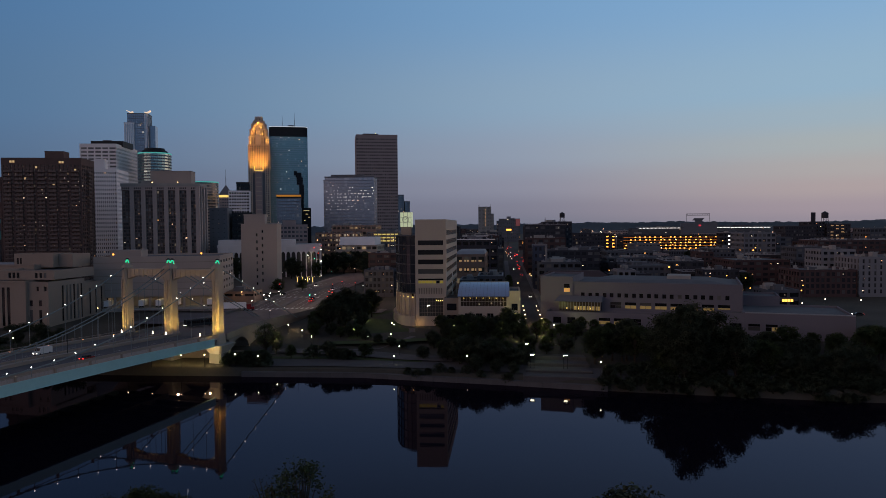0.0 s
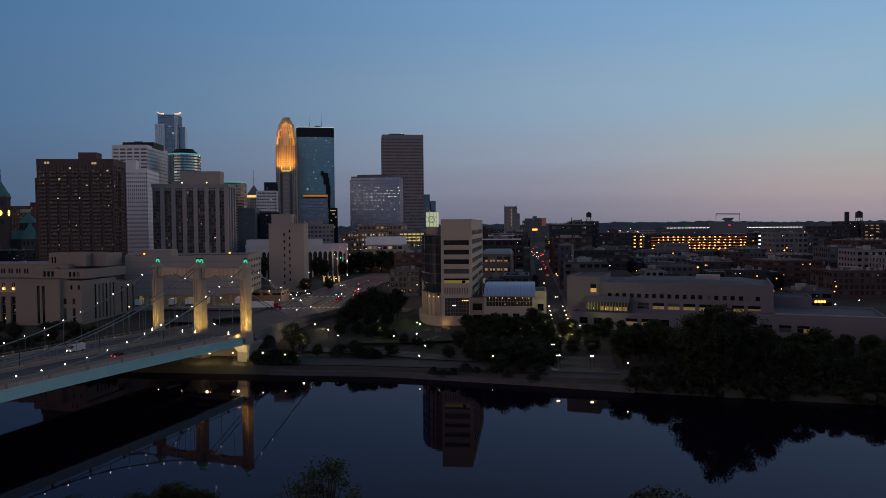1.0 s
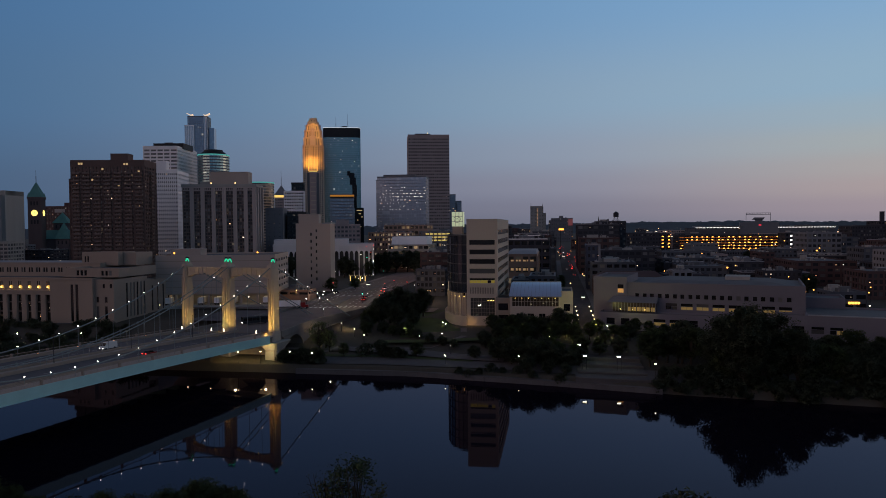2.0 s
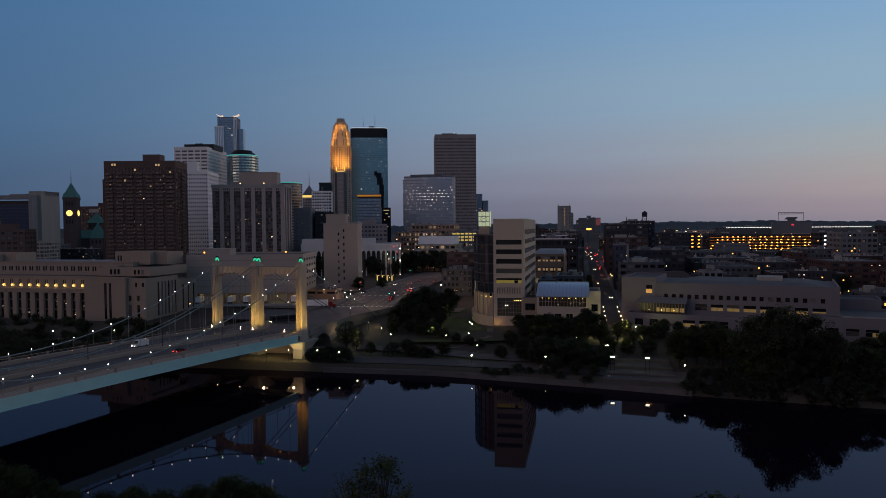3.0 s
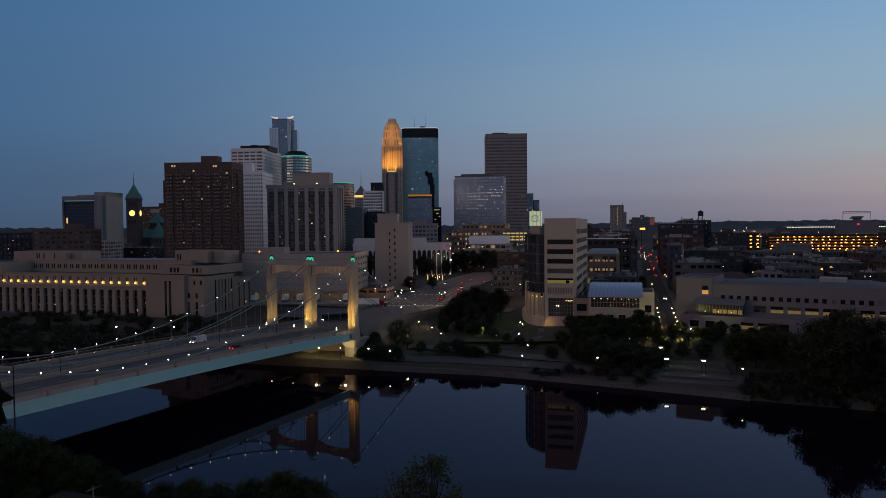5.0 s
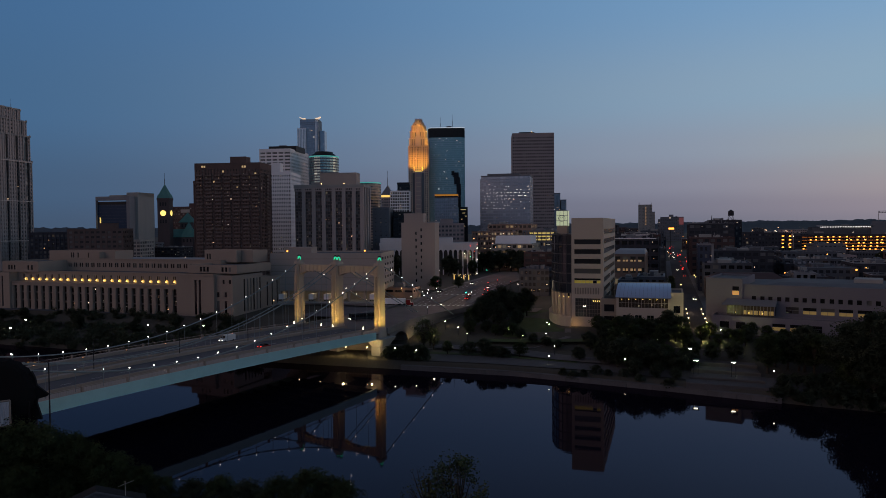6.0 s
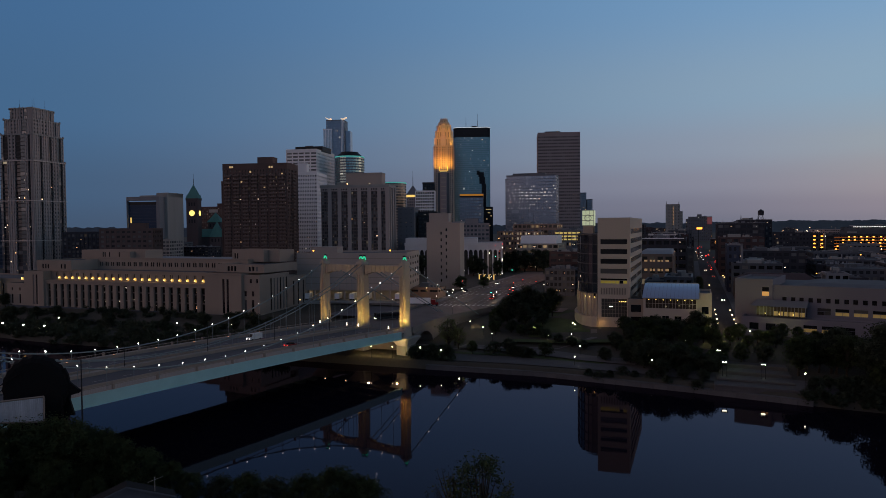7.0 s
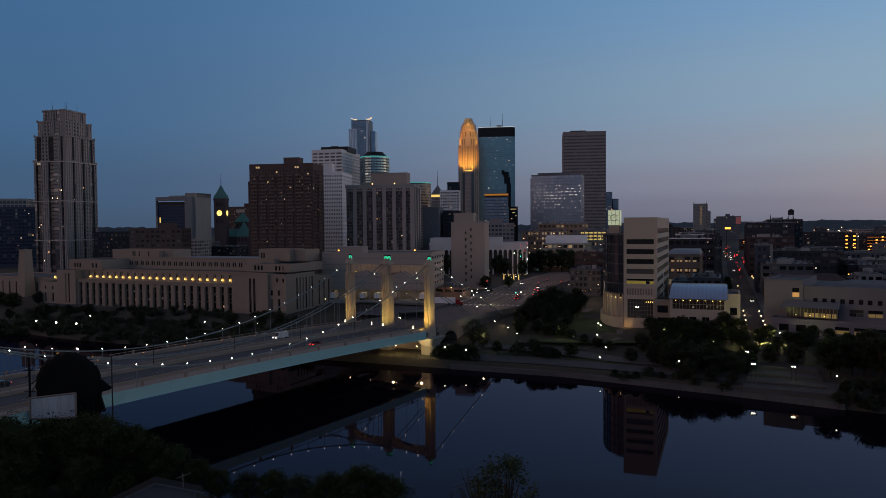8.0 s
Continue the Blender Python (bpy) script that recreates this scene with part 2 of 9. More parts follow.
M = {
    "stone": surface("limestone", (0.40, 0.325, 0.26), 0.85, var=0.12, scale=0.08, streak=True),
    "tan": surface("tan_precast", (0.47, 0.38, 0.305), 0.8, var=0.08, scale=0.05, streak=True),
    "tandark": surface("tan_precast_band", (0.27, 0.22, 0.18), 0.8, var=0.08),
    "concrete": surface("concrete", (0.33, 0.31, 0.29), 0.85, var=0.14, scale=0.1, streak=True),
    "beige": surface("beige_concrete", (0.40, 0.325, 0.285), 0.85, var=0.1, scale=0.06, streak=True),
    "white": surface("white_precast", (0.86, 0.80, 0.79), 0.7, var=0.08, scale=0.06, streak=True),
    "brown": surface("brown_brick", (0.132, 0.088, 0.079), 0.9, var=0.16),
    # the next three brick colours carry some blue of the town's haze
    "rust": surface("rust_brick", (0.082, 0.050, 0.050), 0.9, var=0.2),
    "darkbrick": surface("dark_brick", (0.048, 0.046, 0.056), 0.9, var=0.2),
    "greybrick": surface("grey_brick", (0.090, 0.094, 0.110), 0.9, var=0.18),
    "granite": surface("brown_granite", (0.34, 0.27, 0.26), 0.6, var=0.08),
    "slate": surface("grey_panel", (0.16, 0.16, 0.175), 0.6, var=0.06),
    "dark": surface("dark_metal", (0.03, 0.03, 0.033), 0.5, 0.3, var=0.1),
    "roof": surface("roof_membrane", (0.125, 0.125, 0.135), 0.9, var=0.2, scale=0.2),
    "roofpale": surface("pale_roof", (0.28, 0.275, 0.29), 0.75, var=0.15, scale=0.15),
    "road": surface("worn_road", (0.192, 0.158, 0.145), 0.95, var=0.2, scale=0.12, spec=0.04),
    "asphalt": surface("asphalt", (0.075, 0.07, 0.068), 0.95, var=0.2, scale=0.1, spec=0.04),
    "deck": surface("bridge_roadway", (0.132, 0.122, 0.13), 0.9, var=0.14, scale=0.12, spec=0.06),
    "pathway": surface("worn_path", (0.15, 0.13, 0.125), 0.9, var=0.2, scale=0.2),
    "render": surface("pale_tan_render", (0.54, 0.445, 0.405), 0.8, var=0.08, scale=0.06, streak=True),
    "walk": surface("sidewalk_concrete", (0.37, 0.305, 0.265), 0.85, var=0.1),
    "paint": surface("road_paint", (0.62, 0.6, 0.56), 0.7, var=0.12),
    "blue": surface("blue_steel", (0.31, 0.53, 0.54), 0.45, 0.1, var=0.08, scale=0.3),
    "cable": surface("cable_steel", (0.20, 0.225, 0.225), 0.5, 0.2, var=0.08),
    "railing": surface("tan_railing", (0.27, 0.215, 0.18), 0.6, var=0.1),
    "metalroof": surface("standing_seam_metal", (0.40, 0.45, 0.60), 0.35, 0.5, var=0.05),
    "copper": surface("green_copper", (0.085, 0.21, 0.19), 0.7, var=0.15),
    "bark": surface("bark", (0.05, 0.04, 0.03), 0.95, var=0.2, fine=8),
    "leaf": foliage("leaf", (0.092, 0.116, 0.054)),
    "leafdark": foliage("leaf_dark", (0.098, 0.113, 0.074)),
    "grass": surface("mown_grass", (0.066, 0.082, 0.034), 0.95, var=0.25, scale=0.12),
    # the blue of this woodland colour is distance haze
    "hill": surface("hazy_wooded_hill", (0.040, 0.052, 0.068), 0.95, var=0.25, scale=0.01),
    "brownstone": surface("dark_brownstone", (0.105, 0.080, 0.082), 0.9, var=0.2, scale=0.1, streak=True),
    "finstone": surface("grey_fin_concrete", (0.42, 0.345, 0.32), 0.85, var=0.1, scale=0.06, streak=True),
    "viaduct": surface("stained_viaduct_concrete", (0.205, 0.175, 0.16), 0.9, var=0.2, scale=0.12, streak=True),
    "portico": surface("portico_stone", (0.60, 0.575, 0.58), 0.75, var=0.1, scale=0.06, streak=True),
    "riverside": surface("dull_drive_paving", (0.15, 0.132, 0.126), 0.95, var=0.25, scale=0.1, spec=0.04),
    "street": surface("dark_street", (0.115, 0.098, 0.092), 0.95, var=0.22, scale=0.1, spec=0.04),
    "promenade": surface("promenade_paving", (0.096, 0.086, 0.086), 0.9, var=0.22, scale=0.15),
    "black": surface("near_black_metal", (0.007, 0.007, 0.008), 0.8, var=0.2, spec=0.15),
    "shingle": surface("dark_shingle", (0.013, 0.012, 0.013), 0.9, var=0.25),
    "annex": surface("annex_precast", (0.168, 0.153, 0.176), 0.85, var=0.1, scale=0.07, streak=True),
    "po_stone": surface("brown_limestone", (0.315, 0.245, 0.20), 0.85, var=0.12, scale=0.08, streak=True),
    "greyrender": surface("grey_render", (0.225, 0.22, 0.235), 0.8, var=0.1, scale=0.1, streak=True),
    "seawall": surface("seawall_concrete", (0.118, 0.108, 0.11), 0.9, var=0.2, scale=0.2, streak=True),
    "ground": ground_mat(),
    "water": water_mat(),
    "g_apt": windows_mat("apartment_panes", (0.045, 0.038, 0.036), 0.2, 0.02, (1.0, 0.66, 0.36), 0.12, 0.5),
    "g_pale": windows_mat("pale_glass", (0.66, 0.68, 0.68), 0.25, 0.008, (1.0, 0.9, 0.7), 0.5, 0.2, 0.6),
    "g_office": windows_mat("office_panes", (0.09, 0.09, 0.10), 0.12, 0.012, (1.0, 0.8, 0.5), 0.12, 0.35),
    "g_teal": windows_mat("teal_glass", (0.33, 0.46, 0.45), 0.22, 0.006, (0.9, 0.95, 0.9), 0.3, 0.1, 0.7),
    "g_blue": windows_mat("blue_glass", (0.42, 0.425, 0.46), 0.22, 0.01, (1.0, 0.9, 0.75), 0.25, 0.2, 0.7),
    "g_dark": windows_mat("dark_panes", (0.012, 0.012, 0.014), 0.12, 0.0, blinds=0.15),
    "g_lit": windows_mat("lit_panes", (0.03, 0.03, 0.025), 0.2, 0.9, (1.0, 0.70, 0.24), 0.24, 0.3),
    "spark": spark_mat(),
    "white_lamp": glow("white_lamp", (1.0, 0.93, 0.80), 14.0),
    "park_lamp": glow("park_lamp", (0.92, 1.0, 0.62), 16.0),
    "under_lamp": glow("under_lamp", (1.0, 0.80, 0.42), 12.0),
    "far_amber": glow("far_amber", (1.0, 0.40, 0.075), 2.4),
    "far_white": glow("far_white", (1.0, 0.84, 0.62), 3.0),
    "go_lamp": glow("go_lamp", (0.05, 1.0, 0.6), 5.0),
    "gate_lamp": glow("gate_lamp", (1.0, 0.74, 0.42), 4.5),
    "warm_lamp": glow("warm_lamp", (1.0, 0.60, 0.24), 3.2),
    "amber": glow("amber_lamp", (1.0, 0.36, 0.05), 3.0),
    "green_lamp": glow("green_lamp", (0.02, 0.80, 0.40), 0.8),
    "red_lamp": glow("red_lamp", (1.0, 0.04, 0.03), 4.0),
    "clock": glow("clock_panel", (0.56, 0.62, 0.40), 0.55),
    "yellow": glow("lit_ceiling", (1.0, 0.66, 0.16), 0.9),
    "green_light": glow("teal_crown_light", (0.12, 0.60, 0.52), 0.34),
    "white_strip": glow("white_strip", (1.0, 0.95, 0.9), 1.2),
}


# ---- mesh tools ----
class MB:
    """Gathers boxes, quads and tubes into one mesh."""

    def __init__(self):
        self.v, self.f = [], []

    def quad(self, a, b, c, d):
        k = len(self.v)
        self.v += [a, b, c, d]
        self.f.append((k, k + 1, k + 2, k + 3))
        return self

    def poly(self, pts):
        k = len(self.v)
        self.v += list(pts)
        self.f.append(tuple(range(k, k + len(pts))))
        return self

    def box(self, x0, x1, y0, y1, z0, z1):
        k = len(self.v)
        self.v += [(x0, y0, z0), (x1, y0, z0), (x1, y1, z0), (x0, y1, z0), (x0, y0, z1), (x1, y0, z1), (x1, y1, z1), (x0, y1, z1)]
        self.f += [tuple(k + i for i in q) for q in ((3, 2, 1, 0), (4, 5, 6, 7), (0, 1, 5, 4), (1, 2, 6, 5), (2, 3, 7, 6), (3, 0, 4, 7))]
        return self

    def prism(self, pts, z0, z1, top=None):
        """A plan outline, anticlockwise, raised from z0 to z1; top: another outline for the upper end."""
        k, n = len(self.v), len(pts)
        top = top or pts
        self.v += [(x, y, z0) for x, y in pts] + [(x, y, z1) for x, y in top]
        self.f += [(k + i, k + (i + 1) % n, k + n + (i + 1) % n, k + n + i) for i in range(n)]
        self.f += [tuple(k + n + i for i in range(n)), tuple(k + n - 1 - i for i in range(n))]
        return self

    def tube(self, pts, r, sides=6, r1=None):
        """A round bar along points; r1: its radius at the end."""
        pts = [Vector(p) for p in pts]
        k, n = len(self.v), len(pts)
        for i, p in enumerate(pts):
            d = (pts[min(i + 1, n - 1)] - pts[max(i - 1, 0)]).normalized()
            a = d.cross(Vector((0.0, 0.0, 1.0)) if abs(d.z) < 0.9 else Vector((1.0, 0.0, 0.0))).normalized()
            b = d.cross(a)
            rr = r if r1 is None else r + (r1 - r) * i / (n - 1)
            for s in range(sides):
                t = 2 * math.pi * s / sides
                self.v.append(tuple(p + a * (rr * math.cos(t)) + b * (rr * math.sin(t))))
        for i in range(n - 1):
            for s in range(sides):
                t = (s + 1) % sides
                self.f.append((k + i * sides + s, k + i * sides + t, k + (i + 1) * sides + t, k + (i + 1) * sides + s))
        self.f += [tuple(k + s for s in range(sides))[::-1], tuple(k + (n - 1) * sides + s for s in range(sides))]
        return self

    def ball(self, x, y, z, r, seg=8, rings=5):
        k = len(self.v)
        self.v.append((x, y, z - r))
        for j in range(1, rings):
            t = math.pi * j / rings
            for s in range(seg):
                a = 2 * math.pi * s / seg
                self.v.append((x + r * math.sin(t) * math.cos(a), y + r * math.sin(t) * math.sin(a), z - r * math.cos(t)))
        self.v.append((x, y, z + r))
        e = len(self.v) - 1
        for s in range(seg):
            t = (s + 1) % seg
            self.f.append((k, k + 1 + t, k + 1 + s))
            for j in range(rings - 2):
                b = k + 1 + j * seg
                self.f.append((b + s, b + t, b + seg + t, b + seg + s))
            b = k + 1 + (rings - 2) * seg
            self.f.append((b + s, b + t, e))
        return self

    def mesh(self, name, material):
        me = bpy.data.meshes.new(name)
        me.from_pydata(self.v, [], self.f)
        me.materials.append(material)
        return me


def part(name, mb, material, parent, label="", at=(0, 0, 0), turn=0.0, kind=""):
    """One mesh object under a thing or a part; mb: an MB, or a mesh that several parts share."""
    ob = new(name, mb.mesh(name, material) if isinstance(mb, MB) else mb)
    ob.parent = parent
    ob.location = at
    ob.rotation_euler.z = turn
    tagged(ob, label, "", "", kind)
    return ob


def thing(name, label, category, at=(0, 0, 0), turn=0.0, group="", kind=""):
    ob = new(name)
    ob.empty_display_size = 0.5
    ob.location = at
    ob.rotation_euler.z = radians(turn)
    return tagged(ob, label, category, group, kind)


def solid(name, mb, material, label, category, group="", kind="", at=(0, 0, 0), turn=0.0):
    ob = new(name, mb.mesh(name, material) if isinstance(mb, MB) else mb)
    ob.location = at
    ob.rotation_euler.z = radians(turn)
    return tagged(ob, label, category, group, kind)


def smooth(ob):
    for p in ob.data.polygons:
        p.use_smooth = True
    return ob


# ---- ground, river, banks ----
def lerp_table(x, table):
    if x <= table[0][0]:
        return table[0][1]
    for (a, p), (b, q) in zip(table, table[1:]):
        if x <= b:
            return p + (q - p) * (x - a) / (b - a)
    return table[-1][1]


FAR_SHORE = [(-5000, 300), (-420, 262), (-291, 240), (-213, 237), (-138, 236), (-50, 237), (0, 228), (36, 220), (100, 211), (300, 190), (5000, 100)]
NEAR_SHORE = [(-5000, -100), (-300, 40), (-170, 84), (-100, 108), (0, 104), (100, 98), (300, 80), (5000, 0)]
RISE = [(-12, -3), (0, -0.5), (1.5, 2.6), (22, 3.0), (36, 3.9), (54, 7.3), (90, 9.0), (160, 11.0), (400, 12.0), (1500, 14.0), (6000, 14.0)]


def ground_z(x, y):
    far, near = lerp_table(x, FAR_SHORE), lerp_table(x, NEAR_SHORE)
    if y > (far + near) / 2:
        return lerp_table(y - far, RISE)
    return lerp_table(near - y, [(-12, -3), (0, -0.4), (5, 2.5), (25, 4.5), (5000, 6.0)])


def build_ground():
    xs = [-4800, -3000, -1800, -1200] + [-900 + 20 * i for i in range(76)] + [900, 1300, 2000, 3200, 4800]
    offs = [0, 1.5, 6, 12, 22, 28, 34, 43, 52, 70, 90, 125, 160, 250, 400, 700, 1100, 1500, 2500, 4600]
    m = MB()
    cols = []
    for x in xs:
        far, near = lerp_table(x, FAR_SHORE), lerp_table(x, NEAR_SHORE)
        ys = [-4600, -1500, -400, -100, near - 60, near - 25, near - 12, near - 5, near, near + 6, near + 14, far - 14, far - 6] + [far + o for o in offs]
        cols.append([(x, y, ground_z(x, y) + (0.25 * noise.noise((x * 0.05, y * 0.05, 0.0)) if y > far + 20 or y < near - 5 else 0.0)) for y in ys])
    n = len(cols[0])
    m.v = [p for c in cols for p in c]
    m.f = [(i * n + j, (i + 1) * n + j, (i + 1) * n + j + 1, i * n + j + 1) for i in range(len(cols) - 1) for j in range(n - 1)]
    smooth(solid("ground", m, M["ground"], "dark grass, earth and paving sloping up from the river", "ground", kind="structure"))
    w = MB().quad((-4800, -200, 0), (4800, -200, 0), (4800, 420, 0), (-4800, 420, 0))
    solid("water", w, M["water"], "calm dark river mirroring the dusk sky", "river", kind="structure")


build_ground()


def strip(name, pts, width, material, label, category, lift=0.06, kind="structure", z=None):
    """A road or path along points, lying on the ground."""
    m = MB()
    dense = []
    for (x0, y0), (x1, y1) in zip(pts, pts[1:]):
        k = max(1, int(math.hypot(x1 - x0, y1 - y0) / 8))
        dense += [(x0 + (x1 - x0) * i / k, y0 + (y1 - y0) * i / k) for i in range(k)]
    dense.append(pts[-1])
    rows = []
    for i, (x, y) in enumerate(dense):
        a, b = dense[max(i - 1, 0)], dense[min(i + 1, len(dense) - 1)]
        dx, dy = b[0] - a[0], b[1] - a[1]
        s = math.hypot(dx, dy)
        nx, ny = -dy / s, dx / s
        rows.append([(x + nx * width * f, y + ny * width * f, (ground_z(x, y) if z is None else z) + lift) for f in (0.5, -0.5)])
    for i, r in enumerate(rows):
        m.v += r
        if i:
            m.f.append((2 * i - 2, 2 * i - 1, 2 * i + 1, 2 * i))
    return solid(name, m, M[material], label, category, kind=kind)


# ---- building tools ----
def faces(hx, hy):
    """The four sides of a block: start corner, direction, length."""
    return [((-hx, -hy), (1, 0), 2 * hx), ((hx, -hy), (0, 1), 2 * hy), ((hx, hy), (-1, 0), 2 * hx), ((-hx, hy), (0, -1), 2 * hy)]


def pane_grid(mb, hx, hy, z0, floors, fh, bx, by, inset=0.0):
    for (x, y), (dx, dy), ln in faces(hx - inset, hy - inset):
        n = bx if dx else by
        for i in range(n):
            a, b = ln * i / n, ln * (i + 1) / n
            for j in range(floors):
                p = [(x + dx * a, y + dy * a), (x + dx * b, y + dy * b)]
                z, w = z0 + j * fh, z0 + (j + 1) * fh
                mb.quad((*p[0], z), (*p[1], z), (*p[1], w), (*p[0], w))


def ring(mb, hx, hy, t, z0, z1):
    mb.box(-hx, hx, -hy, -hy + t, z0, z1).box(-hx, hx, hy - t, hy, z0, z1)
    mb.box(-hx, -hx + t, -hy + t, hy - t, z0, z1).box(hx - t, hx, -hy + t, hy - t, z0, z1)


def lattice(root, hx, hy, z0, z1, floors, bx, by, wall, glass, pier=0.8, span=0.45, proud=0.4, cap=2.0, base=4.0, pier_wall=None, roof="roof", every=1, join=False, sparks=None):
    """A block with floors and bays: panes set back behind piers and spandrels."""
    fh = (z1 - z0 - cap - base) / floors
    zb = z0 + base
    panes = MB()
    pane_grid(panes, hx, hy, zb, floors, fh, bx, by, 0.12)
    part("glazing", panes, M[glass], root, kind="stuff")
    # lit windows, a few small ones on every storey
    r = math.hypot(root.location.x, root.location.y)
    seed = random.Random(int(r * 10))
    lit, s = MB(), 0.42 * r / 1236 + 0.22
    count = int((0.07 if sparks is None else sparks) * floors * (bx + by))
    for _ in range(count):
        f = seed.random() < bx / (bx + by)
        n_ = bx if f else by
        (px, py), (dx, dy), ln = faces(hx - 0.06, hy - 0.06)[0 if f else 1]
        u = ln * (seed.randrange(n_) + 0.5 + seed.uniform(-0.25, 0.25)) / n_
        z = zb + fh * (seed.randrange(floors) + span + (1 - span) * seed.uniform(0.3, 0.7))
        w_ = s * seed.uniform(0.5, 1.1)
        a_, b_ = (px + dx * (u - w_), py + dy * (u - w_)), (px + dx * (u + w_), py + dy * (u + w_))
        lit.quad((*a_, z - s * 0.5), (*b_, z - s * 0.5), (*b_, z + s * 0.5), (*a_, z + s * 0.5))
    if lit.v:
        part("lit_window", lit, M["spark"], root, kind="stuff")
    grid = MB()
    if span and join:
        q = proud * 0.7
        for j in range(floors):
            ring(grid, hx + q, hy + q, q + 0.1, zb + j * fh, zb + (j + span) * fh)
    elif span:
        s = MB()
        q = proud * 0.7
        ring(s, hx + q, hy + q, q + 0.1, 0, fh * span)
        me = s.mesh("spandrel", M[wall])
        for j in range(floors):
            part("spandrel", me, None, root, at=(0, 0, zb + j * fh))
    if pier and join:
        hp, e = pier / 2, z1 - 0.05
        for (x, y), (dx, dy), ln in faces(hx, hy):
            n = bx if dx else by
            for i in range(n):
                px, py = x + dx * ln * i / n, y + dy * ln * i / n
                if dx:
                    grid.box(px - hp, px + hp, min(py - dx * proud, py), max(py - dx * proud, py), zb, e)
                else:
                    grid.box(min(px, px + dy * proud), max(px, px + dy * proud), py - hp, py + hp, zb, e)
    elif pier:
        hp = pier / 2
        mx = MB().box(-hp, hp, -proud, 0.1, 0, z1 - zb - 0.05).mesh("pier", M[pier_wall or wall])
        for f, ((x, y), (dx, dy), ln) in enumerate(faces(hx, hy)):
            n = bx if dx else by
            for i in range(1, n):
                if i % every == 0:
                    part("pier", mx, None, root, at=(x + dx * ln * i / n, y + dy * ln * i / n, zb), turn=f * math.pi / 2)
        mc = MB().box(-proud, hp, -proud, hp, 0, z1 - zb - 0.05).mesh("corner_pier", M[pier_wall or wall])
        for f, (x, y) in enumerate(((-hx, -hy), (hx, -hy), (hx, hy), (-hx, hy))):
            part("corner_pier", mc, None, root, at=(x, y, zb), turn=f * math.pi / 2)
    if grid.v:
        part("facade_grid", grid, M[wall], root, kind="stuff")
    if base > 0:
        part("base", MB().box(-hx - proud * 0.5, hx + proud * 0.5, -hy - proud * 0.5, hy + proud * 0.5, z0 - 3, zb + 0.01), M[wall], root)
    top = MB()
    ring(top, hx + proud + 0.05, hy + proud + 0.05, 0.5 + proud, z1 - cap, z1)
    part("parapet", top, M[wall], root)
    part("roof", MB().box(-hx, hx, -hy, hy, z1 - cap, z1 - min(0.9, cap * 0.5)), M[roof], root)


def centre(c, w, d, rot):
    r = radians(rot)
    return (c[0] - math.cos(r) * w / 2 - math.sin(r) * d / 2, c[1] - math.sin(r) * w / 2 + math.cos(r) * d / 2)


def tower(name, label, corner, w, d, rot, z0, z1, floors, bx, by, wall, glass, **kw):
    """A tower by its front right corner, width, depth, turn and heights."""
    x, y = centre(corner, w, d, rot)
    root = thing(name, label, "building", (x, y, 0), rot)
    lattice(root, w / 2, d / 2, z0, z1, floors, bx, by, wall, glass, join=corner[1] > 590, **kw)
    return root


def roof_box(root, x, y, z, w, d, h, wall="concrete", name="penthouse"):
    m = MB().box(x - w / 2, x + w / 2, y - d / 2, y + d / 2, z - 1.5, z + h)
    m.box(x - w / 2 - 0.2, x + w / 2 + 0.2, y - d / 2 - 0.2, y + d / 2 + 0.2, z + h, z + h + 0.3)
    return part(name, m, M[wall], root)


def mast(root, x, y, z, h, r=0.35):
    part("mast", MB().tube([(x, y, z - 0.5), (x, y, z + h * 0.55)], r, 6).tube([(x, y, z + h * 0.55), (x, y, z + h)], r * 0.45, 5), M["dark"], root)


def lamp(root, name, x, y, z, r, glow_name, label=""):
    return part(name, MB().ball(x, y, z, r), M[glow_name], root, label)


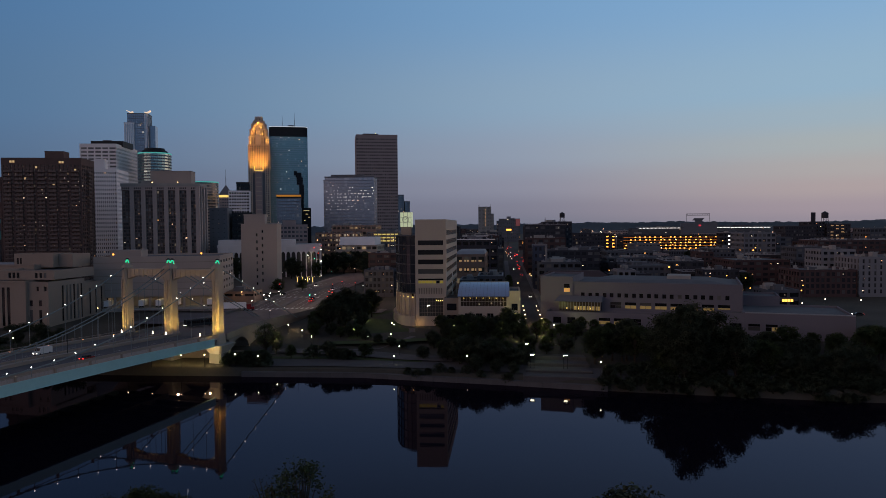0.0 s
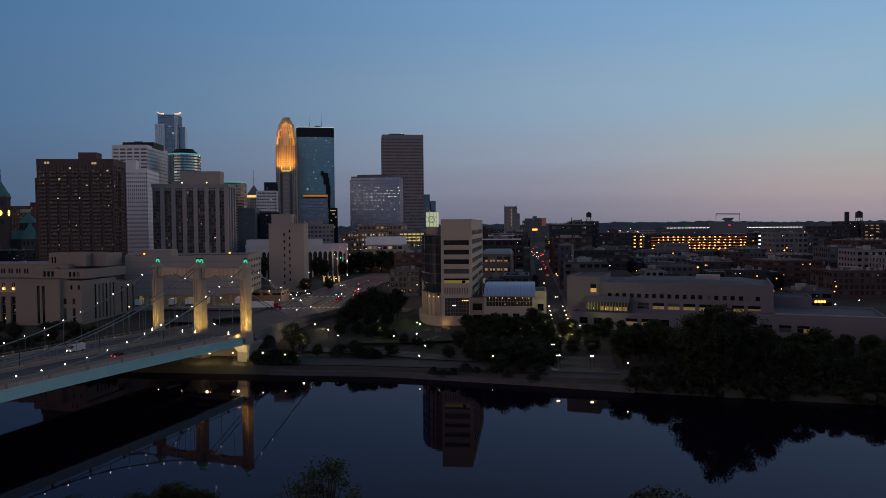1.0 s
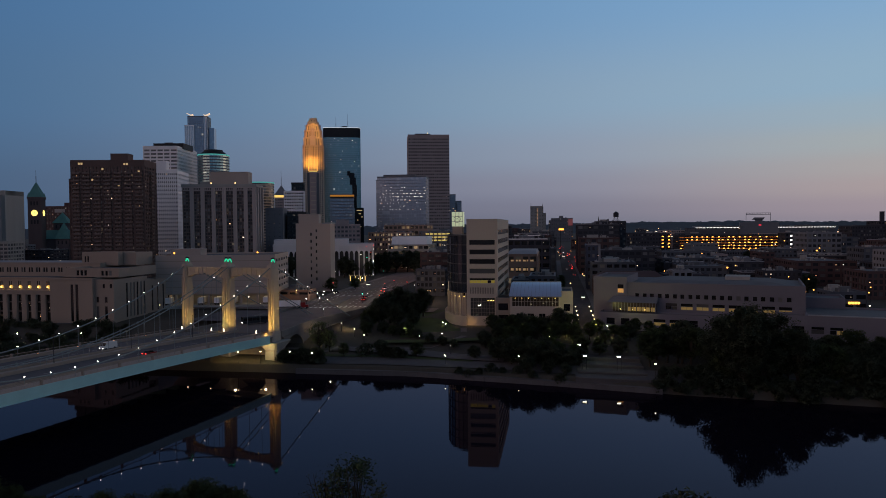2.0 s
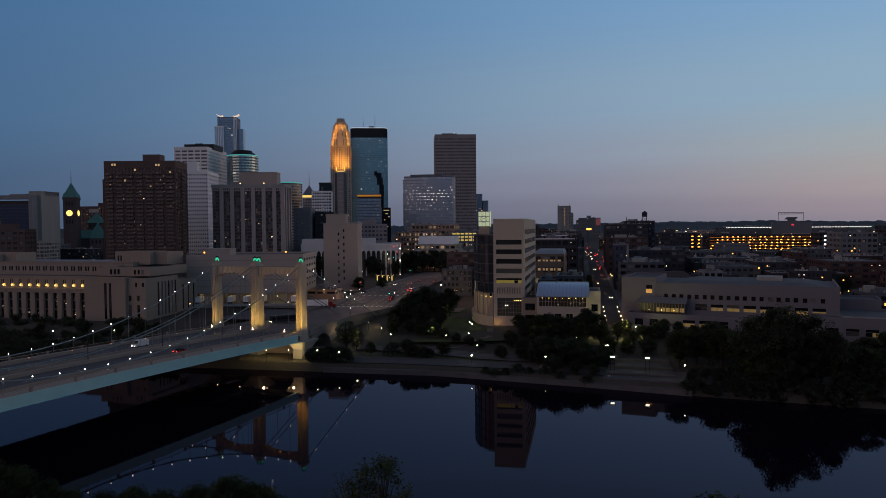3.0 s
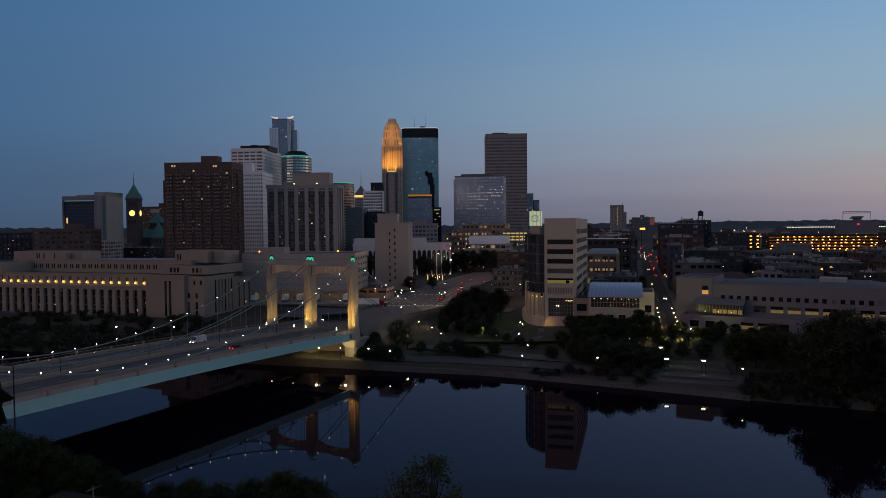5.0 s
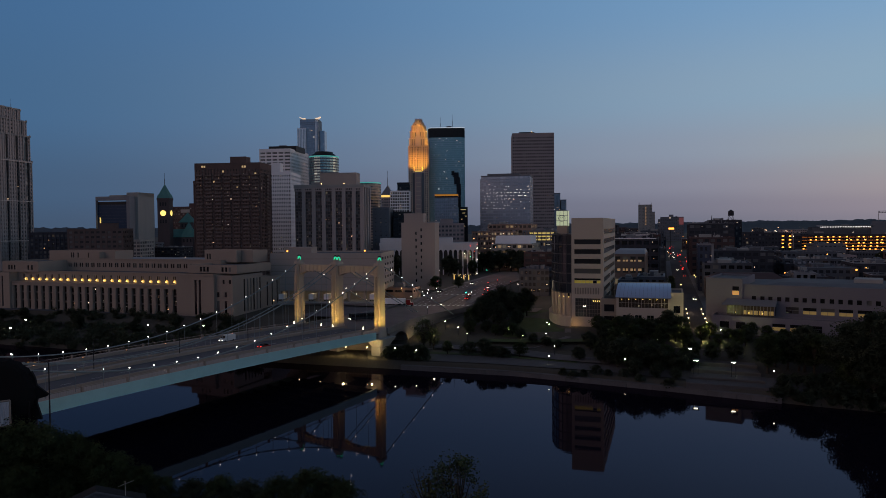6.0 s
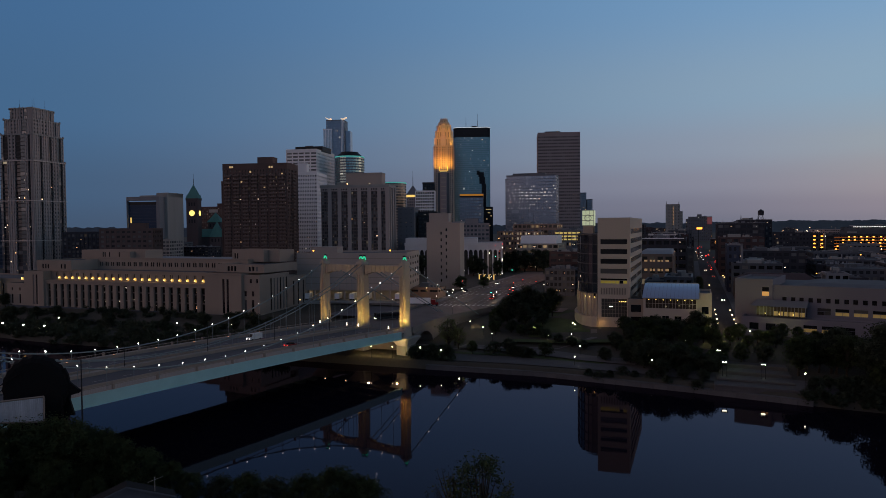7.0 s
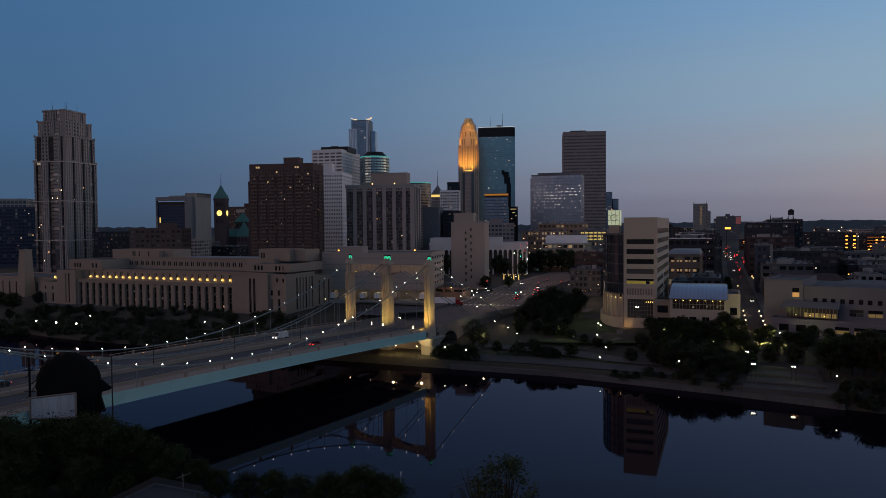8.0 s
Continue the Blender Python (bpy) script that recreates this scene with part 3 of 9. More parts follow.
def facade(root, x, y, turn, width, z0, z1, openings, wall, glass, thick=0.6, name="wall", pane_name="window", frame_mat=None, mull=0, mull_for=None):
    """A wall with real openings, from the point (x, y) along turn (degrees); outside lies to its right. openings: (from, to, sill, head)."""
    m = MB()
    zs = sorted({round(v, 4) for v in (z0, z1, *[o[2] for o in openings], *[o[3] for o in openings])})
    xs = sorted({round(v, 4) for v in (0.0, width, *[o[0] for o in openings], *[o[1] for o in openings])})
    at = {}

    def vert(i, j, y_):
        if (i, j, y_) not in at:
            at[i, j, y_] = len(m.v)
            m.v.append((xs[i], y_, zs[j]))
        return at[i, j, y_]

    def full(i, j):
        if not (0 <= i < len(xs) - 1 and 0 <= j < len(zs) - 1):
            return False
        u, v = (xs[i] + xs[i + 1]) / 2, (zs[j] + zs[j + 1]) / 2
        return not any(o[0] < u < o[1] and o[2] < v < o[3] for o in openings)

    for i in range(len(xs) - 1):
        for j in range(len(zs) - 1):
            if not full(i, j):
                continue
            m.f.append((vert(i, j, 0), vert(i + 1, j, 0), vert(i + 1, j + 1, 0), vert(i, j + 1, 0)))
            m.f.append((vert(i + 1, j, thick), vert(i, j, thick), vert(i, j + 1, thick), vert(i + 1, j + 1, thick)))
            for di, dj, e in ((-1, 0, ((i, j + 1), (i, j))), (1, 0, ((i + 1, j), (i + 1, j + 1))), (0, -1, ((i, j), (i + 1, j))), (0, 1, ((i + 1, j + 1), (i, j + 1)))):
                if not full(i + di, j + dj):
                    p, q = e
                    m.f.append((vert(*p, thick), vert(*q, thick), vert(*q, 0), vert(*p, 0)))
    w = part(name, m, M[wall], root, at=(x, y, 0), turn=radians(turn))
    shared = {}
    for o in openings:
        a, b, c, d = o[:4]
        g = o[4] if len(o) > 4 else glass
        key = (round(b - a, 3), round(d - c, 3), g)
        if key not in shared:
            q = MB().quad((0, 0, 0), (key[0], 0, 0), (key[0], 0, key[1]), (0, 0, key[1]))
            shared[key] = q.mesh(pane_name, M[g])
        part(pane_name, shared[key], None, w, at=(a, thick * 0.55, c))
        if mull and (mull_for is None or g == mull_for):
            k = ("m", key[0], key[1])
            if k not in shared:
                q = MB()
                n = max(2, round(key[0] / mull))
                for i in range(1, n):
                    u = key[0] * i / n
                    q.box(u - 0.05, u + 0.05, -0.12, -0.02, 0, key[1])
                h = max(1, round(key[1] / (mull * 1.4)))
                for i in range(1, h):
                    v = key[1] * i / h
                    q.box(0, key[0], -0.10, -0.03, v - 0.05, v + 0.05)
                shared[k] = q.mesh("window_frame", M[frame_mat or "dark"])
            part("window_frame", shared[k], None, w, at=(a, thick * 0.55, c), kind="stuff")
    return w


def rows(width, n, w, sill, head, start=0.0, glass=None):
    """Even openings along a wall."""
    pitch = (width - 2 * start) / n
    return [(start + pitch * (i + 0.5) - w / 2, start + pitch * (i + 0.5) + w / 2, sill, head) + ((glass,) if glass else ()) for i in range(n)]


def shell(root, x0, x1, y0, y1, z0, z1, wall, glass, front=(), right=(), back=(), left=(), roof="roof", thick=0.5, parapet=0.8, **kw):
    """Four walls with openings and a flat roof behind a parapet."""
    facade(root, x0, y0, 0, x1 - x0, z0, z1, list(front), wall, glass, thick, **kw)
    facade(root, x1, y0 + thick, 90, y1 - y0 - 2 * thick, z0, z1, list(right), wall, glass, thick, **kw)
    facade(root, x1, y1, 180, x1 - x0, z0, z1, list(back), wall, glass, thick, **kw)
    facade(root, x0, y1 - thick, 270, y1 - y0 - 2 * thick, z0, z1, list(left), wall, glass, thick, **kw)
    part("roof", MB().box(x0 + thick, x1 - thick, y0 + thick, y1 - thick, z1 - parapet - 0.3, z1 - parapet), M[roof], root)


# ---- downtown towers ----
M["edge_strip"] = glow("roof_edge_light", (0.9, 0.95, 1.0), 0.45)
M["office_lamp"] = glow("office_lamp", (1.0, 0.92, 0.82), 1.1)
M["clock_face"] = glow("clock_face", (1.0, 0.72, 0.18), 1.6)
M["crown"] = glow("crown_glow", (1.0, 0.76, 0.55), 0.7)
# court glass: the navy of a mirrored sky is in the base colour
M["g_court"] = surface("court_glass", (0.030, 0.056, 0.105), 0.35, var=0.08, bump=0, spec=0.12)
M["amber_band"] = glow("amber_band", (0.62, 0.24, 0.03), 0.42)
M["warm_dim_pane"] = glow("dim_office_pane", (1.0, 0.66, 0.30), 0.34)
M["brownrail"] = surface("weathered_balcony_concrete", (0.165, 0.12, 0.108), 0.85, var=0.12)
M["g_granite"] = windows_mat("granite_panes", (0.10, 0.082, 0.08), 0.25, 0.0, blinds=0.3)
# brown brick apartments with balconies
t = tower("apartment_tower", "broad brown brick apartment tower with rows of balconies", (-303, 479.3), 53, 24, 12, 9, 103.5, 30, 21, 7, "brown", "g_apt", pier=1.5, span=0.42, cap=5.0, sparks=0.11)
roof_box(t, 5, 2, 103.5, 13, 10, 5.4, "brown")
bal = MB().box(-2.6, 2.6, -1.5, 0, 0, 0.18)
bal.box(-2.6, 2.6, -1.5, -1.42, 0.18, 1.15).box(-2.6, -2.52, -1.5, 0, 0.18, 1.15).box(2.52, 2.6, -1.5, 0, 0.18, 1.15)
bal = bal.mesh("balcony", M["brownrail"])
for i in range(7):
    for j in range(29):
        part("balcony", bal, None, t, at=(-22.7 + 7.57 * i, -12.45, 14.0 + (102.4 - 18) / 30 * (j + 0.15)))
top_lit = MB()
for x, z in ((-20.5, 100), (-18.6, 100), (-3.5, 96), (12.5, 99.6), (14.4, 99.6), (22.8, 94), (-11, 88), (8, 84)):
    top_lit.box(x - 0.7, x + 0.7, -12.62, -12.55, z, z + 1.5)
part("lit_window", top_lit, M["warm_dim_pane"], t, kind="stuff")
for j in range(29):
    part("balcony", bal, None, t, at=(26.95, 0, 14.0 + (102.4 - 18) / 30 * (j + 0.15)), turn=math.pi / 2)
tower("apartment_tower", "brown brick apartment slab standing behind a broader one", (-360, 503), 20, 22, 12, 9, 92.3, 27, 7, 7, "brown", "g_apt", pier=1.3, span=0.45, cap=3)

# concrete apartments with broad fins
M["g_flats"] = windows_mat("flat_panes_mixed", (0.062, 0.053, 0.052), 0.2, 0.04, (1.0, 0.72, 0.46), 0.09, 0.45)
t = tower("apartment_tower", "grey concrete apartment tower with broad pale vertical fins", (-239, 531), 57, 25, 12, 9, 86.5, 26, 27, 8, "brownrail", "g_flats", pier=0.3, span=0.3, cap=2.2, sparks=0.10)
fin = MB().box(-1.55, 1.55, -1.5, 0, 0, 76.2)
for z in range(1, 26):
    fin.box(-1.6, 1.6, -1.53, -1.5, 2.95 * z, 2.95 * z + 0.12)
fin = fin.mesh("fin", M["finstone"])
for i in range(6):
    part("fin", fin, None, t, at=(-21.25 + 8.5 * i, -12.6, 9))
part("fin", MB().box(26.4, 29.4, -14.1, -11.6, 9, 85.2), M["finstone"], t)
for i in range(3):
    part("fin", fin, None, t, at=(28.6, -8 + 9.5 * i, 9), turn=math.pi / 2)
slots = MB()
for i in range(40):
    slots.box(-28 + 1.42 * i, -27.3 + 1.42 * i, -14.06, -14.0, 83.0, 84.3)
part("attic_slot", slots, M["dark"], t, kind="stuff")
part("attic_band", MB().box(-29.0, 29.2, -14.0, -12.0, 82.2, 85.2), M["finstone"], t)
part("cornice", MB().box(-29.5, 29.8, -14.3, 13.6, 85.2, 87.4), M["concrete"], t)
roof_box(t, 6, 2, 87.4, 31, 14, 10.2, "beige")
roof_box(t, -14, 2, 87.4, 8, 8, 2.6, "concrete", "plant_room")
for x in (-6, 13):
    lamp(t, "roof_lamp", x, -13.2, 88.3, 0.5, "warm_lamp")

# white slab and the pale tower behind it
t = tower("office_tower", "white precast office slab with close narrow windows", (-345, 598), 24, 42, 16, 10, 106.1, 24, 14, 20, "white", "g_office", pier=0.85, span=0.55, cap=3)
roof_box(t, -4, -8, 106.1, 9, 10, 9, "white")
t = tower("office_tower", "pale office tower with a dark flat rooftop band", (-516.5, 895.8), 45.5, 80, 10, 12, 166.4, 30, 5, 22, "white", "g_office", pier=1.7, span=0.5, cap=5, sparks=0.02)
roof_box(t, 4, 0, 166, 42, 40, 6, "dark")
part("roof_letters", MB().box(-8, 4, -3, -2.7, 172, 175.5), M["slate"], t)

# brown granite skyscraper
t = tower("skyscraper", "brown granite skyscraper with even rows of windows", (-190, 1245), 73, 60, 14, 12, 216.8, 34, 22, 16, "granite", "g_granite", pier=0.9, span=0.55, cap=7, sparks=0.012)
roof_box(t, -10, 0, 216.8, 27, 20, 4, "dark")
lamp(t, "roof_lamp", -1, -11, 221.6, 0.5, "warm_lamp")

# pale blue glass block with its bright rows of office lamps
t = tower("glass_office_block", "pale blue glass office block with bright office lamps", (-157, 839), 60, 32, 4, 11, 113.9, 26, 20, 10, "slate", "g_blue", pier=0.12, span=0.16, proud=0.15, cap=1.5)
roof_box(t, -4, 2, 113.9, 40, 16, 2.5, "slate")
rnd = random.Random(4)
fixture = MB().box(-0.45, 0.45, -0.12, 0, 0, 0.35).mesh("office_lamp", M["office_lamp"])
for j in range(8):
    z = 73.5 + 3.78 * j
    for k in range((8, 5, 7, 14, 24, 26, 12, 6)[j]):
        part("office_lamp", fixture, None, t, at=(-28.5 + 3.0 * rnd.randrange(20) + rnd.choice((-0.7, 0.7)), -16.25, z + rnd.uniform(-0.15, 0.15)))
tower("glass_office_block", "glass wing beside a pale blue office block", (-213, 842), 7, 30, 4, 11, 110, 25, 3, 10, "slate", "g_blue", pier=0.12, span=0.16, proud=0.15, cap=1.2)
tower("office_tower", "narrow grey-blue office tower", (-186, 1292), 14, 25, 14, 12, 112, 24, 6, 8, "slate", "g_blue", pier=0.3, span=0.3)
tower("office_tower", "small stepped office tower with warm upper floors", (-176, 1300), 9, 20, 14, 12, 100, 20, 4, 8, "slate", "g_blue", pier=0.3, span=0.3)


# dark glass skyscraper with chamfered corners
def chamfered_tower():
    x, y = centre((-387, 1364), 76, 46, 16)
    root = thing("skyscraper", "dark teal glass skyscraper with a black top band and masts", "building", (x, y, 0), 16)
    hx, hy, c, n = 37.0, 23.0, 7.5, 3
    plan = []
    step = c / n
    for sx, sy, order in ((1, -1, 1), (1, 1, -1), (-1, 1, 1), (-1, -1, -1)):
        pts = []
        for i in range(n + 1):
            pts.append((sx * (hx - c + step * i), sy * (hy - step * i)))
            if i < n:
                pts.append((sx * (hx - c + step * (i + 1)), sy * (hy - step * i)))
        plan += pts if order == 1 else pts[::-1]
    panes = MB()
    floors, z0, z1 = 52, 12, 232
    fh = (z1 - z0) / floors
    for k, p in enumerate(plan):
        q = plan[(k + 1) % len(plan)]
        ln = math.hypot(q[0] - p[0], q[1] - p[1])
        nb = max(1, round(ln / 3))
        for i in range(nb):
            a = (p[0] + (q[0] - p[0]) * i / nb, p[1] + (q[1] - p[1]) * i / nb)
            b = (p[0] + (q[0] - p[0]) * (i + 1) / nb, p[1] + (q[1] - p[1]) * (i + 1) / nb)
            for j in range(floors):
                z = z0 + j * fh
                panes.quad((*a, z), (*b, z), (*b, z + fh), (*a, z + fh))
    part("glazing", panes, M["g_teal"], root, kind="stuff")
    big = [(px * 1.004, py * 1.006) for px, py in plan]
    me = MB().prism(big, 0, 0.5).mesh("floor_band", M["slate"])
    for j in range(0, floors):
        part("floor_band", me, None, root, at=(0, 0, z0 + j * fh))
    dots = MB()
    seed = random.Random(8)
    for _ in range(34):
        u, z, s = seed.uniform(-28, 28), z0 + fh * (floors - 1 - int((floors - 10) * seed.random() ** 1.8) + 0.6), seed.uniform(0.4, 0.8)
        dots.quad((u - s, -hy - 0.25, z - 0.4), (u + s, -hy - 0.25, z - 0.4), (u + s, -hy - 0.25, z + 0.4), (u - s, -hy - 0.25, z + 0.4))
    part("lit_window", dots, M["spark"], root, kind="stuff")
    part("mechanical_band", MB().prism(big, z1, 251), M["dark"], root)
    part("roof_edge", MB().prism([(px * 1.01, py * 1.012) for px, py in plan], 251, 252), M["edge_strip"], root)
    roof_box(root, 5, 0, 252, 10, 8, 5, "dark")
    mast(root, -12, 2, 252, 24, 0.5)
    mast(root, 12, 2, 252, 30, 0.5)


chamfered_tower()
t = tower("glass_office_block", "low glass office block with an amber lit top band", (-277.1, 936.9), 32, 30, 16, 12, 92.7, 18, 11, 10, "slate", "g_blue", pier=0.3, span=0.25, cap=1.2)
part("amber_band", MB().box(-16.3, 16.3, -15.5, 15.5, 94.6, 97), M["amber_band"], t, "amber lit top band")
part("dark_band", MB().box(-16.2, 16.2, -15.4, 15.4, 92.6, 94.6), M["dark"], t)
part("top_slab", MB().box(-16.6, 16.6, -15.8, 15.8, 97, 97.7), M["slate"], t)
def black_stepped_tower():
    """Black glass shaft that climbs in narrow, leaning steps."""
    root = thing("office_tower", "narrow black glass tower with a stepped top and few lit floors", "building", (-283.0, 985, 0), 16)
    for x0, x1, z0, z1 in ((-6.6, 6.4, 9, 80.3), (-8.6, -3.6, 80.3, 98), (-9.8, -3.2, 98, 114), (-13.2, -4.6, 114, 124), (-14.4, -6.4, 124, 131), (-17.0, -12.4, 127, 133.4)):
        shaft = part("shaft", MB().box(x0, x1, 0, 12, z0, z1), M["blackglass"], root)
        for k in range(int((z1 - z0) / 4)):
            part("floor_band", MB().box(x0 - 0.12, x1 + 0.12, -0.12, 12.1, z0 + 4 * k + 3.4, z0 + 4 * k + 3.8), M["blackglass"], shaft)
    for x, z, w in ((-1.5, 76, 2.6), (2.6, 76, 1.4), (0.5, 71, 1.8), (3.6, 66.5, 1.2), (-2.6, 62, 1.0), (1.8, 52, 0.8), (-3.8, 44, 0.7)):
        part("lit_window", MB().box(x - w, x + w, -0.3, -0.15, z, z + 1.1), M["warm_dim_pane"], root)


M["blackglass"] = surface("black_glass", (0.012, 0.013, 0.016), 0.3, var=0.1, bump=0)
black_stepped_tower()


# stepped stone skyscraper with a floodlit crown
def crown_tower():
    """Shaft with close ribs, five stepped crown tiers with corner pinnacles, and a lit bowed ledge."""
    x, y = centre((-413, 1205), 38, 36, 16)
    x, y = x + 1.6, y + 0.4
    root = thing("skyscraper", "stepped stone skyscraper with an amber floodlit crown", "building", (x, y, 0), 16)
    lattice(root, 17.2, 16, 12, 199, 46, 12, 11, "tan", "g_office", pier=1.5, span=0.34, cap=2, proud=0.8, join=True, sparks=0.03)
    # vertical glass slots in the shaft below the ledge
    for u in (-8.5, 8.5):
        part("glass_slot", MB().box(u - 2.2, u + 2.2, -17.2, -16.9, 30, 150), M["g_office"], root)
    part("bay", MB().prism([(-4.6, -19.6), (4.6, -19.6), (6.2, -16.9), (-6.2, -16.9)], 24, 150), M["granite"], root)
    for z in range(28, 148, 8):
        part("bay_band", MB().box(-4.7, 4.7, -19.75, -19.6, z, z + 1.6), M["tan"], root)
    # the bowed ledge and its lamps
    n = 8
    arc = [(6.6 * math.cos(math.pi + math.pi * i / n), -17 + 4.6 * math.sin(math.pi + math.pi * i / n)) for i in range(n + 1)]
    part("balcony_ledge", MB().prism(arc, 150, 152), M["tan"], root)
    glowing = MB().prism([(a * 0.98, b) for a, b in arc], 152, 153.6)
    part("ledge_light", glowing, M["yellow"], root, "amber lit bowed ledge")
    for u in (-7.4, 7.4):
        part("ledge_light", MB().box(u - 0.5, u + 0.5, -18.0, -17.1, 153, 161), M["yellow"], root)
    tall_rib = MB().box(-0.55, 0.55, -1.5, 0.2, 156, 200).mesh("tall_rib", M["tan"])
    for f, ((px, py), (dx, dy), ln) in enumerate(faces(17.2, 16)[:2]):
        for i in range(9):
            part("tall_rib", tall_rib, None, root, at=(px + dx * ln * (i + 0.5) / 9, py + dy * ln * (i + 0.5) / 9, 0), turn=f * math.pi / 2)
    tiers = ((16.6, 15.6, 198.5, 213, 6), (15.2, 14.2, 213, 226, 5), (12.6, 12.0, 226, 236, 4), (9.4, 9.0, 236, 241.5, 3), (6.4, 6.4, 241.5, 248, 2))
    for hx, hy, z0, z1, nb in tiers:
        c = hx * 0.24
        plan = [(-hx, -hy + c), (-hx + c, -hy), (hx - c, -hy), (hx, -hy + c), (hx, hy - c), (hx - c, hy), (-hx + c, hy), (-hx, hy - c)]
        tier = part("crown_tier", MB().prism(plan, z0, z1), M["tan"], root)
        part("tier_coping", MB().prism([(a * 1.04, b * 1.04) for a, b in plan], z1 - 0.9, z1 + 0.3), M["render"], tier)
        rib = MB().box(-0.5, 0.5, -0.9, 0.3, 0, z1 - z0 + 1.2).mesh("crown_rib", M["tan"])
        slot = MB().box(-0.45, 0.45, -0.08, 0.1, 1.5, z1 - z0 - 2.0).mesh("crown_slot", M["g_office"])
        for f, ((px, py), (dx, dy), ln) in enumerate(faces(hx, hy)[:2]):
            for i in range(nb + 1):
                k = c + (ln - 2 * c) * i / nb
                part("crown_rib", rib, None, tier, at=(px + dx * k, py + dy * k, z0), turn=f * math.pi / 2)
                if i < nb:
                    k = c + (ln - 2 * c) * (i + 0.5) / nb
                    part("crown_slot", slot, None, tier, at=(px + dx * k, py + dy * k, z0), turn=f * math.pi / 2)
        pin = MB().prism([(-0.9, -0.9), (0.9, -0.9), (0.9, 0.9), (-0.9, 0.9)], z1, z1 + 2.4, [(-0.4, -0.4), (0.4, -0.4), (0.4, 0.4), (-0.4, 0.4)]).mesh("pinnacle", M["tan"])
        for sx in (-1, 1):
            part("pinnacle", pin, None, tier, at=(sx * (hx - c), -hy + 0.9, 0))
    # the pale central bay that climbs through the tiers
    for hw, yy, z0, z1 in ((4.2, -17.0, 199, 216), (3.4, -14.6, 214, 229), (2.6, -12.4, 227, 238)):
        part("central_bay", MB().prism([(-hw, yy), (hw, yy), (hw + 0.8, yy + 2.2), (-hw - 0.8, yy + 2.2)], z0, z1).prism([(-hw, yy), (hw, yy), (hw + 0.8, yy + 2.2), (-hw - 0.8, yy + 2.2)], z1, z1 + 2, [(-0.4, yy + 1), (0.4, yy + 1), (0.4, yy + 2), (-0.4, yy + 2)]), M["render"], root)
    part("crown_cap", MB().prism([(-3.6, -3.6), (3.6, -3.6), (3.6, 3.6), (-3.6, 3.6)], 248, 250.5, [(-2, -2), (2, -2), (2, 2), (-2, 2)]), M["render"], root)
    r = radians(16)

    def spot(px, py, z, tx, ty, tz, watts, size=70):
        d = bpy.data.lights.new("crown_floodlight", "SPOT")
        d.energy, d.color, d.spot_size, d.spot_blend, d.shadow_soft_size = watts, (1.0, 0.43, 0.06), radians(size), 1.0, 0.5
        o = new("crown_floodlight", d)
        w = lambda a, b: (x + a * math.cos(r) - b * math.sin(r), y + a * math.sin(r) + b * math.cos(r))
        o.matrix_world = look((*w(px, py), z), (*w(tx, ty), tz))
        tagged(o, "amber floodlight on a skyscraper ledge", "floodlight", "crown floodlights")

    for px in (-11, -3.5, 3.5, 11):
        spot(px, -26, 148, px * 0.95, -16.5, 180, 82000, 62)
    spot(28, -6, 148, 17.5, -5, 180, 110000, 66)
    for px in (-15.5, 15.5):
        spot(px, -20.5, 199.5, px * 0.92, -13, 210, 13000, 100)
    spot(21, -6, 199.5, 15, -6, 214, 15000, 100)
    for px in (-9, 9):
        spot(px, -20.5, 212, px * 0.9, -13.5, 224, 15000, 100)
        spot(px * 0.7, -17.5, 225.5, px * 0.6, -11, 236, 9000, 100)
    spot(0, -14.0, 236.5, 0, -6, 245, 4200, 100)


crown_tower()


